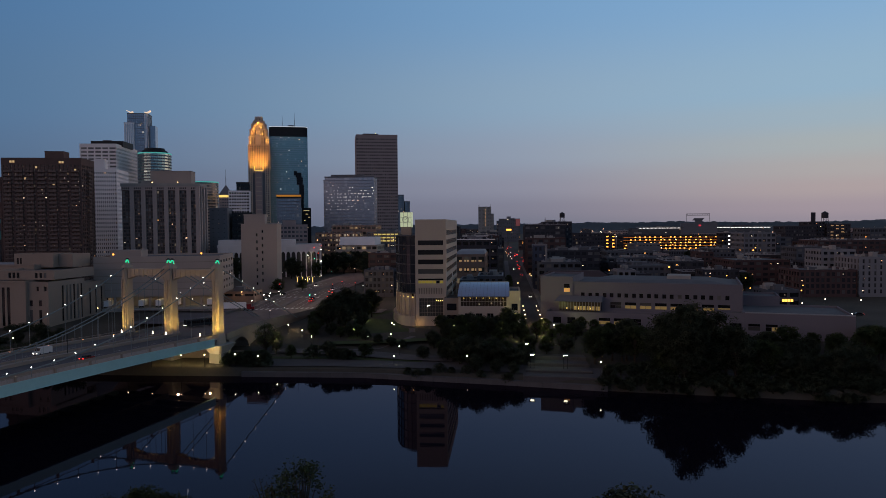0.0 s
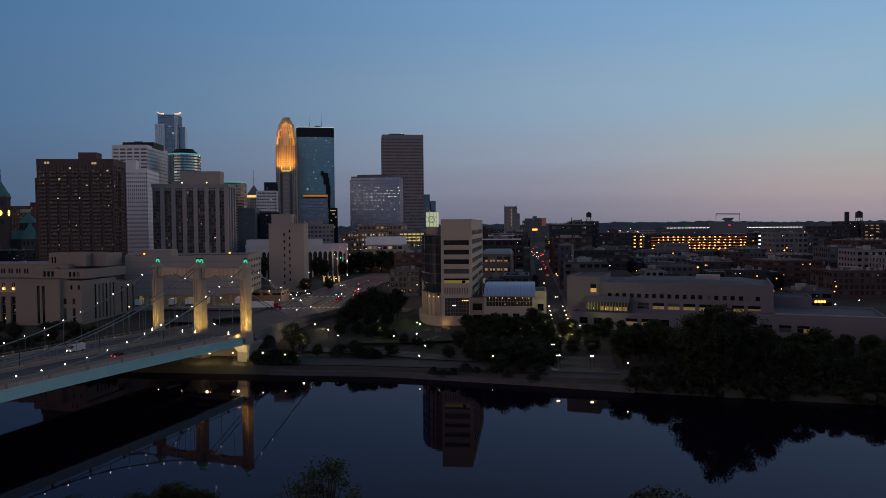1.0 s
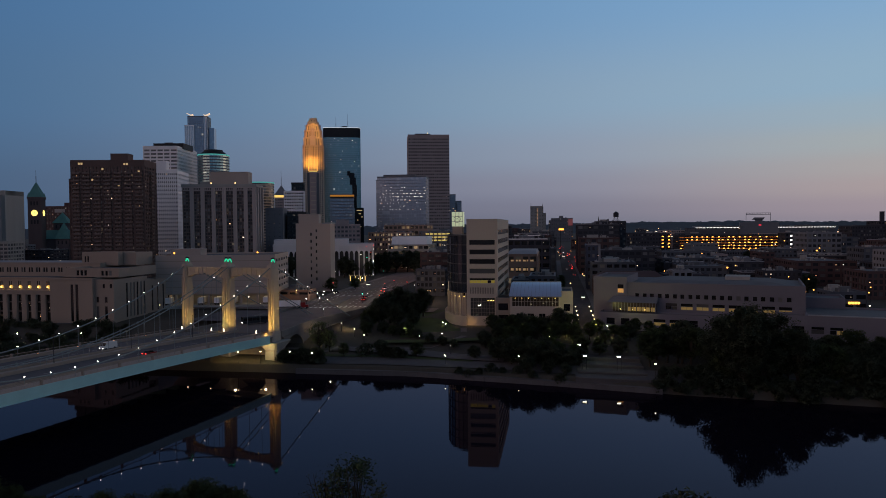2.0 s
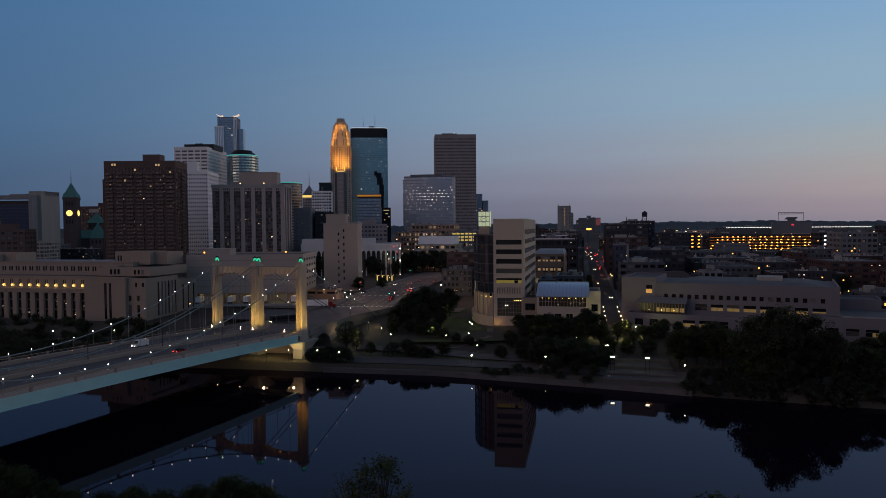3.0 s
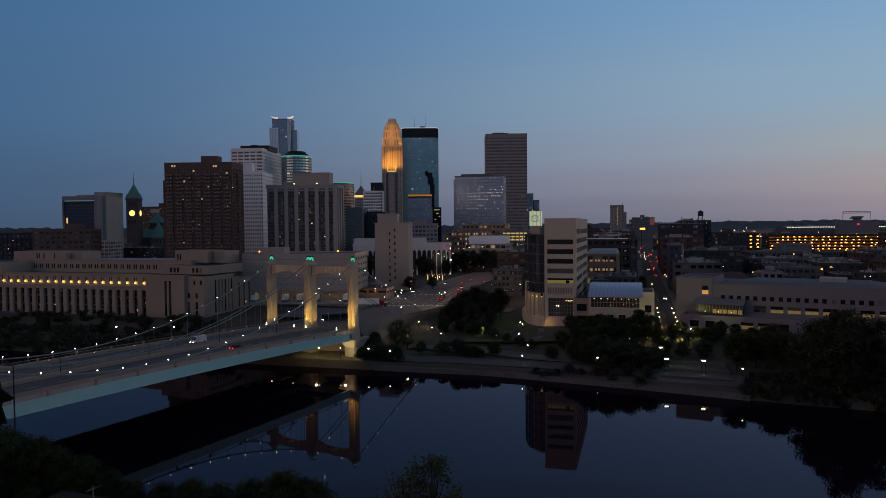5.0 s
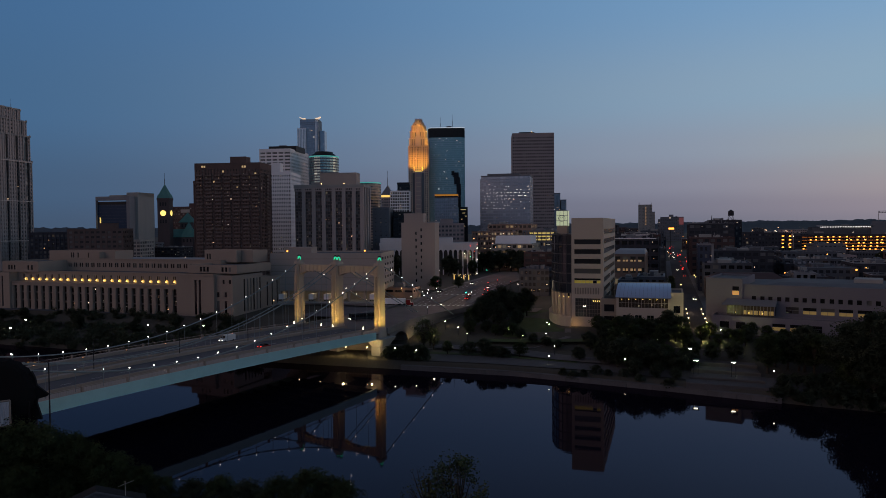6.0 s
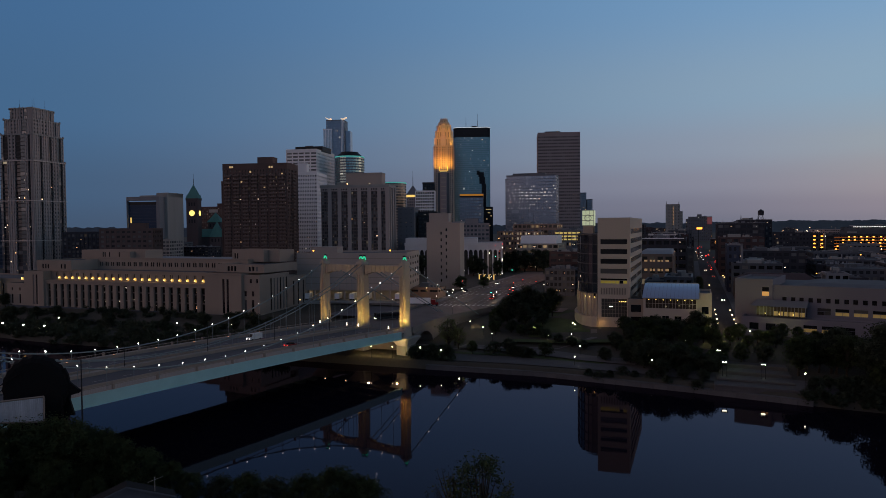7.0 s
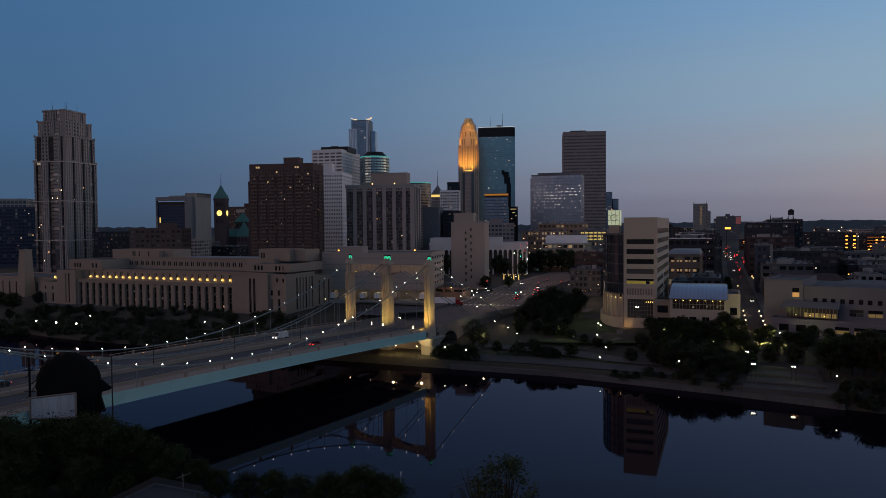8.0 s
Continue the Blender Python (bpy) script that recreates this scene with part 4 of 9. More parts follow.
# tall glass tower with flared crown pieces
def winged_tower():
    x, y = centre((-605, 1153.5), 36, 34, 16)
    root = thing("skyscraper", "tall blue glass tower with flared white crown wings", "building", (x, y, 0), 16)
    lattice(root, 16.6, 16, 12, 250, 56, 10, 11, "slate", "g_blue", pier=0.25, span=0.2, proud=0.2, cap=1.5, join=True, sparks=0.01)
    half = MB()
    pane_grid(half, 8, 14, 12, 50, 4.4, 6, 9)
    part("west_glazing", half, M["g_pale"], root, kind="stuff", at=(-13.5, -4, 0))
    part("west_frame", MB().box(-21.8, -5.2, -18.2, 10.2, 231.8, 233.5), M["white"], root)
    rib = MB().box(-0.35, 0.35, -0.5, 0, 12, 232).mesh("white_rib", M["white"])
    for i in range(6):
        part("white_rib", rib, None, root, at=(-20.5 + 2.9 * i, -18.0, 0))
    wing = MB()
    pane_grid(wing, 5, 10, 12, 49, 4.45, 3, 6)
    part("east_glazing", wing, M["g_blue"], root, kind="stuff", at=(21.5, 2, 0))
    for i in range(3):
        part("white_rib", rib, None, root, at=(11.6 + 2.4 * i, -16.4, 17))
    part("light_curtain", MB().box(10.8, 14.6, -16.6, -16.3, 120, 249), M["g_pale"], root, "bright pale glass curtain strip")
    for sx in (-1, 1):
        m = MB()
        for s_, up in ((-1, 1.0), (1, 3.2)):
            for k in range(4):
                a, b = k / 4, (k + 1) / 4
                f = lambda v, dz: (1.8 + sx * 12.6 + s_ * sx * (6.6 if s_ > 0 else 3.4) * v, -17.5 - 1.5 * v, 250.4 + up * v ** 1.2 + dz)
                m.quad(f(a, 0), f(b, 0), f(b, 1.5 - 0.6 * b), f(a, 1.5 - 0.6 * a))
                g = lambda v, dz: (f(v, dz)[0], -9.0, f(v, dz)[2])
                m.quad(f(b, 1.5 - 0.6 * b), g(b, 1.5 - 0.6 * b), g(a, 1.5 - 0.6 * a), f(a, 1.5 - 0.6 * a))
                m.quad(f(a, 0), g(a, 0), g(b, 0), f(b, 0))
        part("crown_wing", m, M["crown"], root, "glowing white flared crown wing")


winged_tower()


# round-fronted towers with green crown light
def round_tower(name, label, cx, cy, r, z0, z1, floors, glass, wall, dome):
    root = thing(name, label, "building", (cx, cy, 0), 0)
    n = 28
    fh = (z1 - z0) / floors
    panes = MB()
    c = [(r * math.cos(2 * math.pi * i / n), r * math.sin(2 * math.pi * i / n)) for i in range(n)]
    for i in range(n):
        for j in range(floors):
            z = z0 + j * fh
            panes.quad((*c[i], z), (*c[(i + 1) % n], z), (*c[(i + 1) % n], z + fh), (*c[i], z + fh))
    part("glazing", panes, M[glass], root, kind="stuff")
    me = MB().prism([(p * 1.012, q * 1.012) for p, q in c], 0, fh * 0.45).mesh("floor_band", M[wall])
    for j in range(floors):
        part("floor_band", me, None, root, at=(0, 0, z0 + j * fh))
    part("crown_ring", MB().prism([(p * 1.02, q * 1.02) for p, q in c], z1 - 0.4, z1 + 1.2), M["green_light"], root, "teal glowing crown ring")
    if dome:
        part("crown_drum", MB().prism([(p * 0.9, q * 0.9) for p, q in c], z1 + 1.2, z1 + 5, [(p * 0.72, q * 0.72) for p, q in c]), M["dark"], root)
        part("crown_cap", MB().prism([(p * 0.66, q * 0.66) for p, q in c], z1 + 5, z1 + 8, [(p * 0.6, q * 0.6) for p, q in c]), M["dark"], root)
    return root


round_tower("round_tower", "round grey-green office tower with a teal lit crown", -483, 935.6, 21.5, 12, 155.5, 36, "g_teal", "slate", True)
round_tower("round_tower", "lower round office tower with a thin teal roof line", -399.6, 897, 21.5, 12, 112.5, 26, "g_office", "tan", False)

# smaller downtown blocks
t = tower("office_tower", "white gridded office block", (-291, 779), 22, 20, 16, 12, 95, 22, 8, 8, "white", "g_dark", pier=0.9, span=0.45, cap=2)
t = tower("pyramid_tower", "old brown office tower with a lit band under a pyramid roof", (-350, 875), 15, 16, 16, 12, 92, 20, 5, 5, "granite", "g_office", pier=1, span=0.45)
part("light_band", MB().box(-8, 8, -8.7, 8.7, 92, 95), M["yellow"], t)
part("pyramid_roof", MB().prism([(-8.5, -9), (8.5, -9), (8.5, 9), (-8.5, 9)], 95, 108, [(-0.4, -0.4), (0.4, -0.4), (0.4, 0.4), (-0.4, 0.4)]), M["slate"], t)
mast(t, 0, 0, 108, 20, 0.35)
tower("office_tower", "black glass office tower", (-364, 975), 17, 24, 16, 12, 118, 26, 6, 8, "dark", "g_dark", pier=0.2, span=0.2, cap=3)
tower("office_block", "blank grey panelled office block", (-237, 582), 14, 38, 16, 10, 69.7, 14, 3, 8, "slate", "g_dark", pier=3.6, span=0.9)
tower("office_block", "dark grey office block", (-222, 600), 16, 30, 16, 10, 66, 14, 4, 8, "dark", "g_dark", pier=1, span=0.6)
t = tower("brick_block", "brown mid-rise brick office block", (-180, 627), 28, 24, 16, 11, 55, 10, 8, 6, "granite", "g_office", pier=1.2, span=0.5)
roof_box(t, -2, 0, 55, 12, 10, 4, "granite")
tower("brick_block", "brown low brick block behind a portico", (-150, 700), 40, 30, 10, 11, 47, 8, 10, 6, "rust", "g_office", pier=1.2, span=0.5)


M["towerstone"] = surface("tower_precast", (0.36, 0.305, 0.285), 0.85, var=0.12, scale=0.06, streak=True)
# slab colour darkened to put shade into the deep balcony columns
M["towerslab"] = surface("tower_balcony_slab", (0.075, 0.068, 0.07), 0.85, var=0.1)
M["g_core"] = surface("dark_core", (0.03, 0.03, 0.033), 0.6, var=0.05)
M["g_stepped"] = windows_mat("balcony_glass", (0.025, 0.030, 0.042), 0.12, 0.008, (1.0, 0.8, 0.5), 0.3, 0.25, 0.15)
M["g_corner"] = windows_mat("corner_glass", (0.05, 0.072, 0.095), 0.15, 0.01, (1.0, 0.85, 0.6), 0.3, 0.3, 0.5)
# stepped residential tower
def stepped_tower():
    """Tiers of punched pier strips and deep balcony columns, a glazed corner, pale string courses and pinnacles."""
    x, y = centre((-525, 438.5), 33.5, 40, 8)
    root = thing("residential_tower", "tall tan stepped residential tower with balcony bays", "building", (x, y, 0), 8)
    part("core", MB().box(-15.2, 15.2, -17.2, 17.2, 6, 132).box(-13.2, 13.2, -14.2, 14.2, 132, 145).box(-10.2, 10.2, -11, 11, 145, 156), M["g_core"], root)
    front = (("bay", 2.4), ("deep", 5.0), ("pier", 7.4), ("deep", 5.4), ("bay", 5.0), ("pier", 2.6), ("deep", 2.6), ("pier", 2.4))
    side = (("pier", 7.6), ("deep", 2.8), ("pier", 8.4), ("deep", 3.0), ("pier", 6.6), ("bay", 2.2), ("deep", 2.6), ("pier", 3.0))
    rnd_ = random.Random(51)
    for hx, hy, z0, z1, top in ((16.4, 18.5, 8, 111, False), (15.8, 17.5, 111, 133, False), (14.4, 15.5, 133, 146, True), (11.4, 12.2, 146, 156, True)):
        fl = max(2, round((z1 - z0) / 3.3))
        fh = (z1 - z0) / fl
        wall, panes, slabs, bays = MB(), MB(), MB(), MB()

        def put(mb, f, u0, u1, d0, d1, za, zb):
            """A block on face f: along it from u0 to u1, out of it from d0 to d1."""
            if f == 0:
                mb.box(-hx + u0, -hx + u1, -hy - d1, -hy - d0, za, zb)
            else:
                mb.box(hx + d0, hx + d1, -hy + u0, -hy + u1, za, zb)

        for f, zones, ln in ((0, front, 2 * hx), (1, side, 2 * hy)):
            k, u = ln / sum(w for _, w in zones), 0.0
            for kind, w in zones:
                w *= k
                if kind == "pier" or (top and kind == "deep"):
                    n = max(1, round(w / 2.9))
                    for i in range(n + 1):
                        c = u + w * i / n
                        put(wall, f, max(u, c - 0.85), min(u + w, c + 0.85), -0.8, 0.35, z0, z1 + (1.0 if i in (0, n) else 0.2))
                    for j in range(fl):
                        put(wall, f, u + 0.3, u + w - 0.3, -0.8, 0.15, z0 + fh * j, z0 + fh * (j + 0.5))
                        put(panes, f, u + 0.2, u + w - 0.2, -0.85, -0.5, z0 + fh * (j + 0.42), z0 + fh * (j + 1))
                elif kind == "deep":
                    for j in range(fl):
                        put(panes, f, u, u + w, -1.2, -1.0, z0 + fh * j, z0 + fh * (j + 0.9))
                        put(slabs, f, u, u + w, -1.2, 0.3, z0 + fh * j - 0.12, z0 + fh * j + 0.12)
                        if rnd_.random() < 0.75:
                            put(slabs, f, u + 0.1, u + w - 0.1, 0.22, 0.3, z0 + fh * j + 0.12, z0 + fh * j + 0.75)
                else:
                    for j in range(fl):
                        put(bays, f, u + 0.1, u + w - 0.1, -0.7, 0.1 if not top else -0.2, z0 + fh * (j + 0.16), z0 + fh * (j + 1))
                        put(slabs, f, u, u + w, -0.8, 0.25 if not top else 0.0, z0 + fh * j, z0 + fh * (j + 0.16))
                u += w
        part("pier_wall", wall, M["towerstone"], root)
        part("glazing", panes, M["g_stepped"], root, kind="stuff")
        part("corner_glazing", bays, M["g_corner"], root, kind="stuff")
        part("balcony_slab", slabs, M["towerslab"], root, kind="stuff")
        back = MB().box(-hx, -hx + 0.6, -hy + 0.4, hy, z0, z1).box(-hx, hx, hy - 0.6, hy, z0, z1)
        part("rear_wall", back, M["towerstone"], root)
        cop = MB()
        ring(cop, hx + 0.55, hy + 0.55, 1.4, z1 - 0.2, z1 + 0.6)
        part("parapet", cop, M["concrete"], root)
        part("roof", MB().box(-hx, hx, -hy, hy, z1 - 0.5, z1 - 0.1), M["roof"], root)
    for z in (42.5, 76.5, 110.5):
        c = MB()
        ring(c, 17.1, 19.2, 1.0, z, z + 0.8)
        part("string_course", c, M["render"], root)
    pin = MB().box(-0.55, 0.55, -0.55, 0.55, 0, 1.3).prism([(-0.55, -0.55), (0.55, -0.55), (0.55, 0.55), (-0.55, 0.55)], 1.3, 1.9, [(-0.1, -0.1), (0.1, -0.1), (0.1, 0.1), (-0.1, 0.1)]).mesh("pinnacle", M["towerstone"])
    for hx, hy, z in ((16.4, 18.5, 111), (15.8, 17.5, 133), (14.4, 15.5, 146), (11.4, 12.2, 155)):
        for i in range(5):
            part("pinnacle", pin, None, root, at=(-hx + hx * i / 2, -hy, z))
            if i:
                part("pinnacle", pin, None, root, at=(hx, -hy + hy * i / 2, z))
    lit = MB()
    for _ in range(26):
        u, z = rnd_.uniform(-15, 15), rnd_.uniform(12, 100)
        lit.box(u - 0.35, u + 0.35, -18.95, -18.9, z, z + 0.8) if rnd_.random() < 0.75 else lit.box(16.8, 16.85, u - 0.35, u + 0.35, z, z + 0.8)
    part("lit_window", lit, M["spark"], root, kind="stuff")
    roof_box(root, 0, 1, 156, 13, 13, 1.6, "towerstone")
    for px, py, h in ((-7, -6, 9), (-4, 5, 10), (6, -4, 10), (8, 6, 9)):
        mast(root, px, py, 156, h, 0.14)


stepped_tower()


# courthouse slab, town hall with clock, blue office block
def courthouse():
    x, y = centre((-603, 676), 46, 50, 8)
    root = thing("courthouse", "dark glass and pale stone courthouse slab", "building", (x, y, 0), 8)
    lattice(root, 21.6, 24, 11, 85, 18, 10, 14, "slate", "g_court", pier=0, span=0.03, proud=0.1, cap=1.0, sparks=0.0)
    part("dark_louvre", MB().box(-20.5, 17.8, -24.6, -24.1, 81.5, 85), M["dark"], root)
    part("stone_frame", MB().box(17.9, 22.2, -26.5, -14, 11, 91).box(-22.4, 17.9, -26.5, -23.2, 86.2, 91).box(-22.4, -21.4, -26.5, -23.2, 11, 86.2), M["greyrender"], root, "pale stone frame round the glass front")
    part("stone_wing", MB().box(22.2, 26, -16, 18, 30, 96).box(10, 26, -13.9, 18, 91, 96), M["concrete"], root)
    part("wing_base", MB().box(22.4, 25.8, -15.6, 17.6, 11, 30), M["slate"], root)
    part("roof_plant", MB().box(-14, 6, -12, 12, 91, 93.2), M["concrete"], root)
    part("light_strip", MB().box(-18.4, -17.2, -24.9, -24.4, 50, 66), M["yellow"], root)


courthouse()


def town_hall():
    x, y = centre((-661, 814), 17, 17, 20)
    root = thing("town_hall", "old stone town hall, lit clock tower, green copper roofs", "building", (x, y, 0), 20)
    part("clock_tower", MB().box(-8, 8, -8, 8, 11, 92), M["brownstone"], root)
    part("belfry", MB().box(-8.6, 8.6, -8.6, 8.6, 92, 95), M["brownstone"], root)
    part("spire", MB().prism([(-8.6, -8.6), (8.6, -8.6), (8.6, 8.6), (-8.6, 8.6)], 95, 114, [(-0.5, -0.5), (0.5, -0.5), (0.5, 0.5), (-0.5, 0.5)]), M["copper"], root)
    mast(root, 0, 0, 114, 16, 0.4)
    for sx in (-1, 1):
        for sy in (-1, 1):
            part("pinnacle", MB().prism([(sx * 7 - 1.4, sy * 7 - 1.4), (sx * 7 + 1.4, sy * 7 - 1.4), (sx * 7 + 1.4, sy * 7 + 1.4), (sx * 7 - 1.4, sy * 7 + 1.4)], 95, 101, [(sx * 7, sy * 7)] * 4), M["copper"], root)
    for turn in (0, 1):
        m = MB()
        n = 20
        pts = [(3.9 * math.cos(2 * math.pi * i / n), 3.9 * math.sin(2 * math.pi * i / n)) for i in range(n)]
        m.poly([(px, -8.5, 74 + pz) for px, pz in pts])
        ob = part("clock_face", m, M["clock_face"], root, "glowing yellow clock face", turn=turn * math.pi / 2)
        part("clock_pointer", MB().box(-0.2, 0.2, -8.75, -8.65, 74, 77.6).box(0, 2.6, -8.75, -8.65, 73.8, 74.2), M["dark"], ob)
    for sy, zz in ((-8.2, 60), (-8.2, 84)):
        for k in range(3):
            part("arch_window", MB().box(-4.6 + 3.6 * k, -2.6 + 3.6 * k, sy - 0.06, sy, zz, zz + 5), M["dark"], root)
    c, d = math.cos(radians(20)), math.sin(radians(20))
    put = lambda px, py: ((px - x) * c + (py - y) * d, -(px - x) * d + (py - y) * c)
    ax, ay = put(-655, 842)
    part("nave", MB().box(ax - 22, ax + 34, ay - 9, ay + 16, 11, 40), M["brownstone"], root)
    part("nave_roof", MB().prism([(ax - 23, ay - 10), (ax + 35, ay - 10), (ax + 35, ay + 17), (ax - 23, ay + 17)], 40, 51.5, [(ax - 21, ay + 2), (ax + 33, ay + 2), (ax + 33, ay + 5), (ax - 21, ay + 5)]), M["copper"], root)
    for gx, gy, w, z0, z1 in ((-647.5, 838, 9.5, 40, 61.5), (-660, 852, 10.5, 61, 75)):
        ux, uy = put(gx, gy)
        part("pavilion", MB().box(ux - w * 0.85, ux + w * 0.85, uy - w * 0.85, uy + w * 0.85, 11, z0 + 0.5), M["brownstone"], root)
        for i in (-1, 0, 1):
            part("arch_window", MB().box(ux + i * w * 0.5 - 0.9, ux + i * w * 0.5 + 0.9, uy - w * 0.85 - 0.06, uy - w * 0.85, z0 - 7, z0 - 2.5), M["dark"], root)
        part("copper_roof", MB().prism([(ux - w, uy - w), (ux + w, uy - w), (ux + w, uy + w), (ux - w, uy + w)], z0, z1, [(ux - 0.4, uy - 0.4), (ux + 0.4, uy - 0.4), (ux + 0.4, uy + 0.4), (ux - 0.4, uy + 0.4)]), M["copper"], root)
        part("finial", MB().tube([(ux, uy, z1 - 0.5), (ux, uy, z1 + 3)], 0.25, 5, 0.06), M["copper"], root)


town_hall()
t = tower("brick_block", "dark red brick block with a pale rooftop sign frame", (-708, 930), 40, 30, 0, 11, 87, 16, 9, 6, "rust", "g_apt", pier=1.6, span=0.5)
part("roof_panel", MB().box(-5, 12, -15.6, -15.2, 77.5, 82.5), M["concrete"], t)
roof_box(t, 10, 0, 87, 14, 10, 5, "rust")
M["navy"] = surface("navy_cladding", (0.05, 0.06, 0.095), 0.5, var=0.1)
M["g_navy"] = windows_mat("navy_panes", (0.022, 0.032, 0.055), 0.15, 0.006, (1.0, 0.8, 0.5), 0.12, 0.2)
tower("office_block", "blue glass office block", (-694, 542), 60, 30, 30, 10, 77, 16, 14, 8, "navy", "g_navy", pier=0.2, span=0.3, cap=2)
tower("office_block", "pale office block with a lit roof edge", (-740, 567), 60, 30, 30, 10, 88, 16, 14, 8, "concrete", "g_office", pier=0.8, span=0.4, cap=3)
tower("brick_block", "dark brick residential block", (-472, 457), 30, 25, 25, 10, 50, 10, 9, 7, "darkbrick", "g_apt", pier=1.2, span=0.45)
t = tower("brick_block", "brown brick block with a rooftop plant room", (-402, 441), 40, 25, 25, 10, 52.6, 10, 10, 6, "brown", "g_apt", pier=1.6, span=0.55)
roof_box(t, 6, 0, 52.6, 12, 8, 4, "brown")
tower("office_block", "low pale block with flat terraces", (-560, 640), 40, 30, 12, 10, 40, 6, 10, 6, "concrete", "g_office", pier=0.8, span=0.4)
tower("brick_block", "dark brick block among downtown towers", (-640, 760), 60, 30, 20, 11, 34, 6, 12, 6, "slate", "g_dark", pier=1.4, span=0.5, sparks=0.02)


# ---- buildings behind the bridge portal ----
M["g_wing"] = windows_mat("wing_panes", (0.05, 0.036, 0.024), 0.2, 0.0)
M["lit_strip"] = glow("lit_office_strip", (0.46, 0.36, 0.06), 0.27)
M["g_curtain"] = windows_mat("curtain_wall", (0.018, 0.022, 0.032), 0.08, 0.015, (1, 0.85, 0.6), 0.3, 0.12)
M["mullion"] = surface("dark_anodised_metal", (0.055, 0.055, 0.062), 0.4, 0.3, var=0.06)
M["g_lobby"] = windows_mat("lobby_panes", (0.02, 0.018, 0.014), 0.15, 0.0)
M["g_bank_side"] = surface("bank_side_glass", (0.10, 0.085, 0.075), 0.25, var=0.06, bump=0)
M["g_bank"] = windows_mat("bank_panes", (0.012, 0.012, 0.013), 0.15, 0.0, blinds=0.1)
M["g_office_po"] = windows_mat("tall_dark_glass", (0.014, 0.012, 0.012), 0.2, 0.0)
# lamplight on the half-round niches is put in as their own glow
M["po_niche"] = glow("lit_lamp_niche", (1.0, 0.70, 0.22), 0.30)
M["po_lamp"] = glow("post_lamp", (1.0, 0.68, 0.18), 3.2)
M["warm_pane"] = glow("warm_pane", (1.0, 0.5, 0.14), 0.35)
M["annex_lit"] = glow("annex_lit_pane", (0.50, 0.34, 0.11), 0.17)
M["dock"] = glow("dock_lamp", (1.0, 0.84, 0.42), 1.6)
def portico_building():
    """Long white arcade: slim columns that meet in round arches under a deep frieze."""
    w, d = 82.0, 34.0
    x, y = centre((-150, 564), w, d, 16)
    root = thing("portico_building", "white office building with tall arched porticoes", "building", (x, y, 0), 16)
    z0, z1, spring = 10.5, 37.8, 29.5
    part("inner_block", MB().box(-w / 2 + 5, w / 2 - 5, -d / 2 + 5, d / 2 - 5, z0 - 2, z1 - 1), M["g_dark"], root)
    n = 20
    pitch = w / n

    def arch_piece(mat, cols, depth=1.4):
        m = MB()
        half = pitch / 2
        for sx in (-1, 1):
            pts = [(sx * half, z0 - 1), (sx * (half - 0.45), z0 - 1), (sx * (half - 0.45), spring)]
            pts += [(sx * (half - 0.45) * math.cos(a), spring + (half - 0.45) * 1.9 * math.sin(a)) for a in [math.pi / 2 * k / 6 for k in range(1, 7)]]
            pts += [(0, z1 - 1.5), (sx * half, z1 - 1.5)]
            if sx > 0:
                pts = pts[::-1]
            k = len(m.v)
            m.v += [(px, 0, pz) for px, pz in pts] + [(px, depth, pz) for px, pz in pts]
            q = len(pts)
            m.f.append(tuple(k + i for i in range(q)))
            m.f.append(tuple(k + q + i for i in range(q))[::-1])
            m.f += [(k + (i + 1) % q, k + i, k + q + i, k + q + (i + 1) % q) for i in range(q)]
        return m.mesh("arch", mat)

    me = arch_piece(M["portico"], n)
    for i in range(n):
        part("arch", me, None, root, at=(-w / 2 + pitch * (i + 0.5), -d / 2, 0))
    for i in range(8):
        part("arch", me, None, root, at=(w / 2, -d / 2 + pitch * (i + 0.5), 0), turn=math.pi / 2)
    s = MB()
    ring(s, w / 2 + 0.3, d / 2 + 0.3, 2.0, z1 - 1.5, z1 + 0.6)
    part("frieze", s, M["portico"], root)
    part("roof", MB().box(-w / 2 + 1.5, w / 2 - 1.5, -d / 2 + 1.5, d / 2 - 1.5, z1 - 0.9, z1), M["roofpale"], root)
    part("attic", MB().box(-w / 2 + 0.5, 20, -d / 2 + 0.8, d / 2 - 4, z1, z1 + 4.6), M["portico"], root)
    r16 = radians(16)
    for wx, z, mat in ((-155.6, 35.7, "red_lamp"), (-152.4, 31.0, "red_lamp"), (-155.6, 26.8, "go_lamp"), (-147.6, 34.0, "white_lamp"), (-147.5, 37.0, "red_lamp"), (-160.5, 29.5, "white_lamp"), (-150.2, 24.0, "white_lamp")):
        u = (wx - x - (d / 2 + 0.3) * math.sin(r16)) / math.cos(r16)
        lamp(root, "arcade_lamp", min(u, w / 2 - 0.3), -d / 2 - 0.25, z, 0.28, mat)
    for i in range(5):
        lamp(root, "column_light", w / 2 - 2 - pitch * i, -d / 2 - 0.7, z0 + 1.0, 0.4, "warm_lamp")


portico_building()


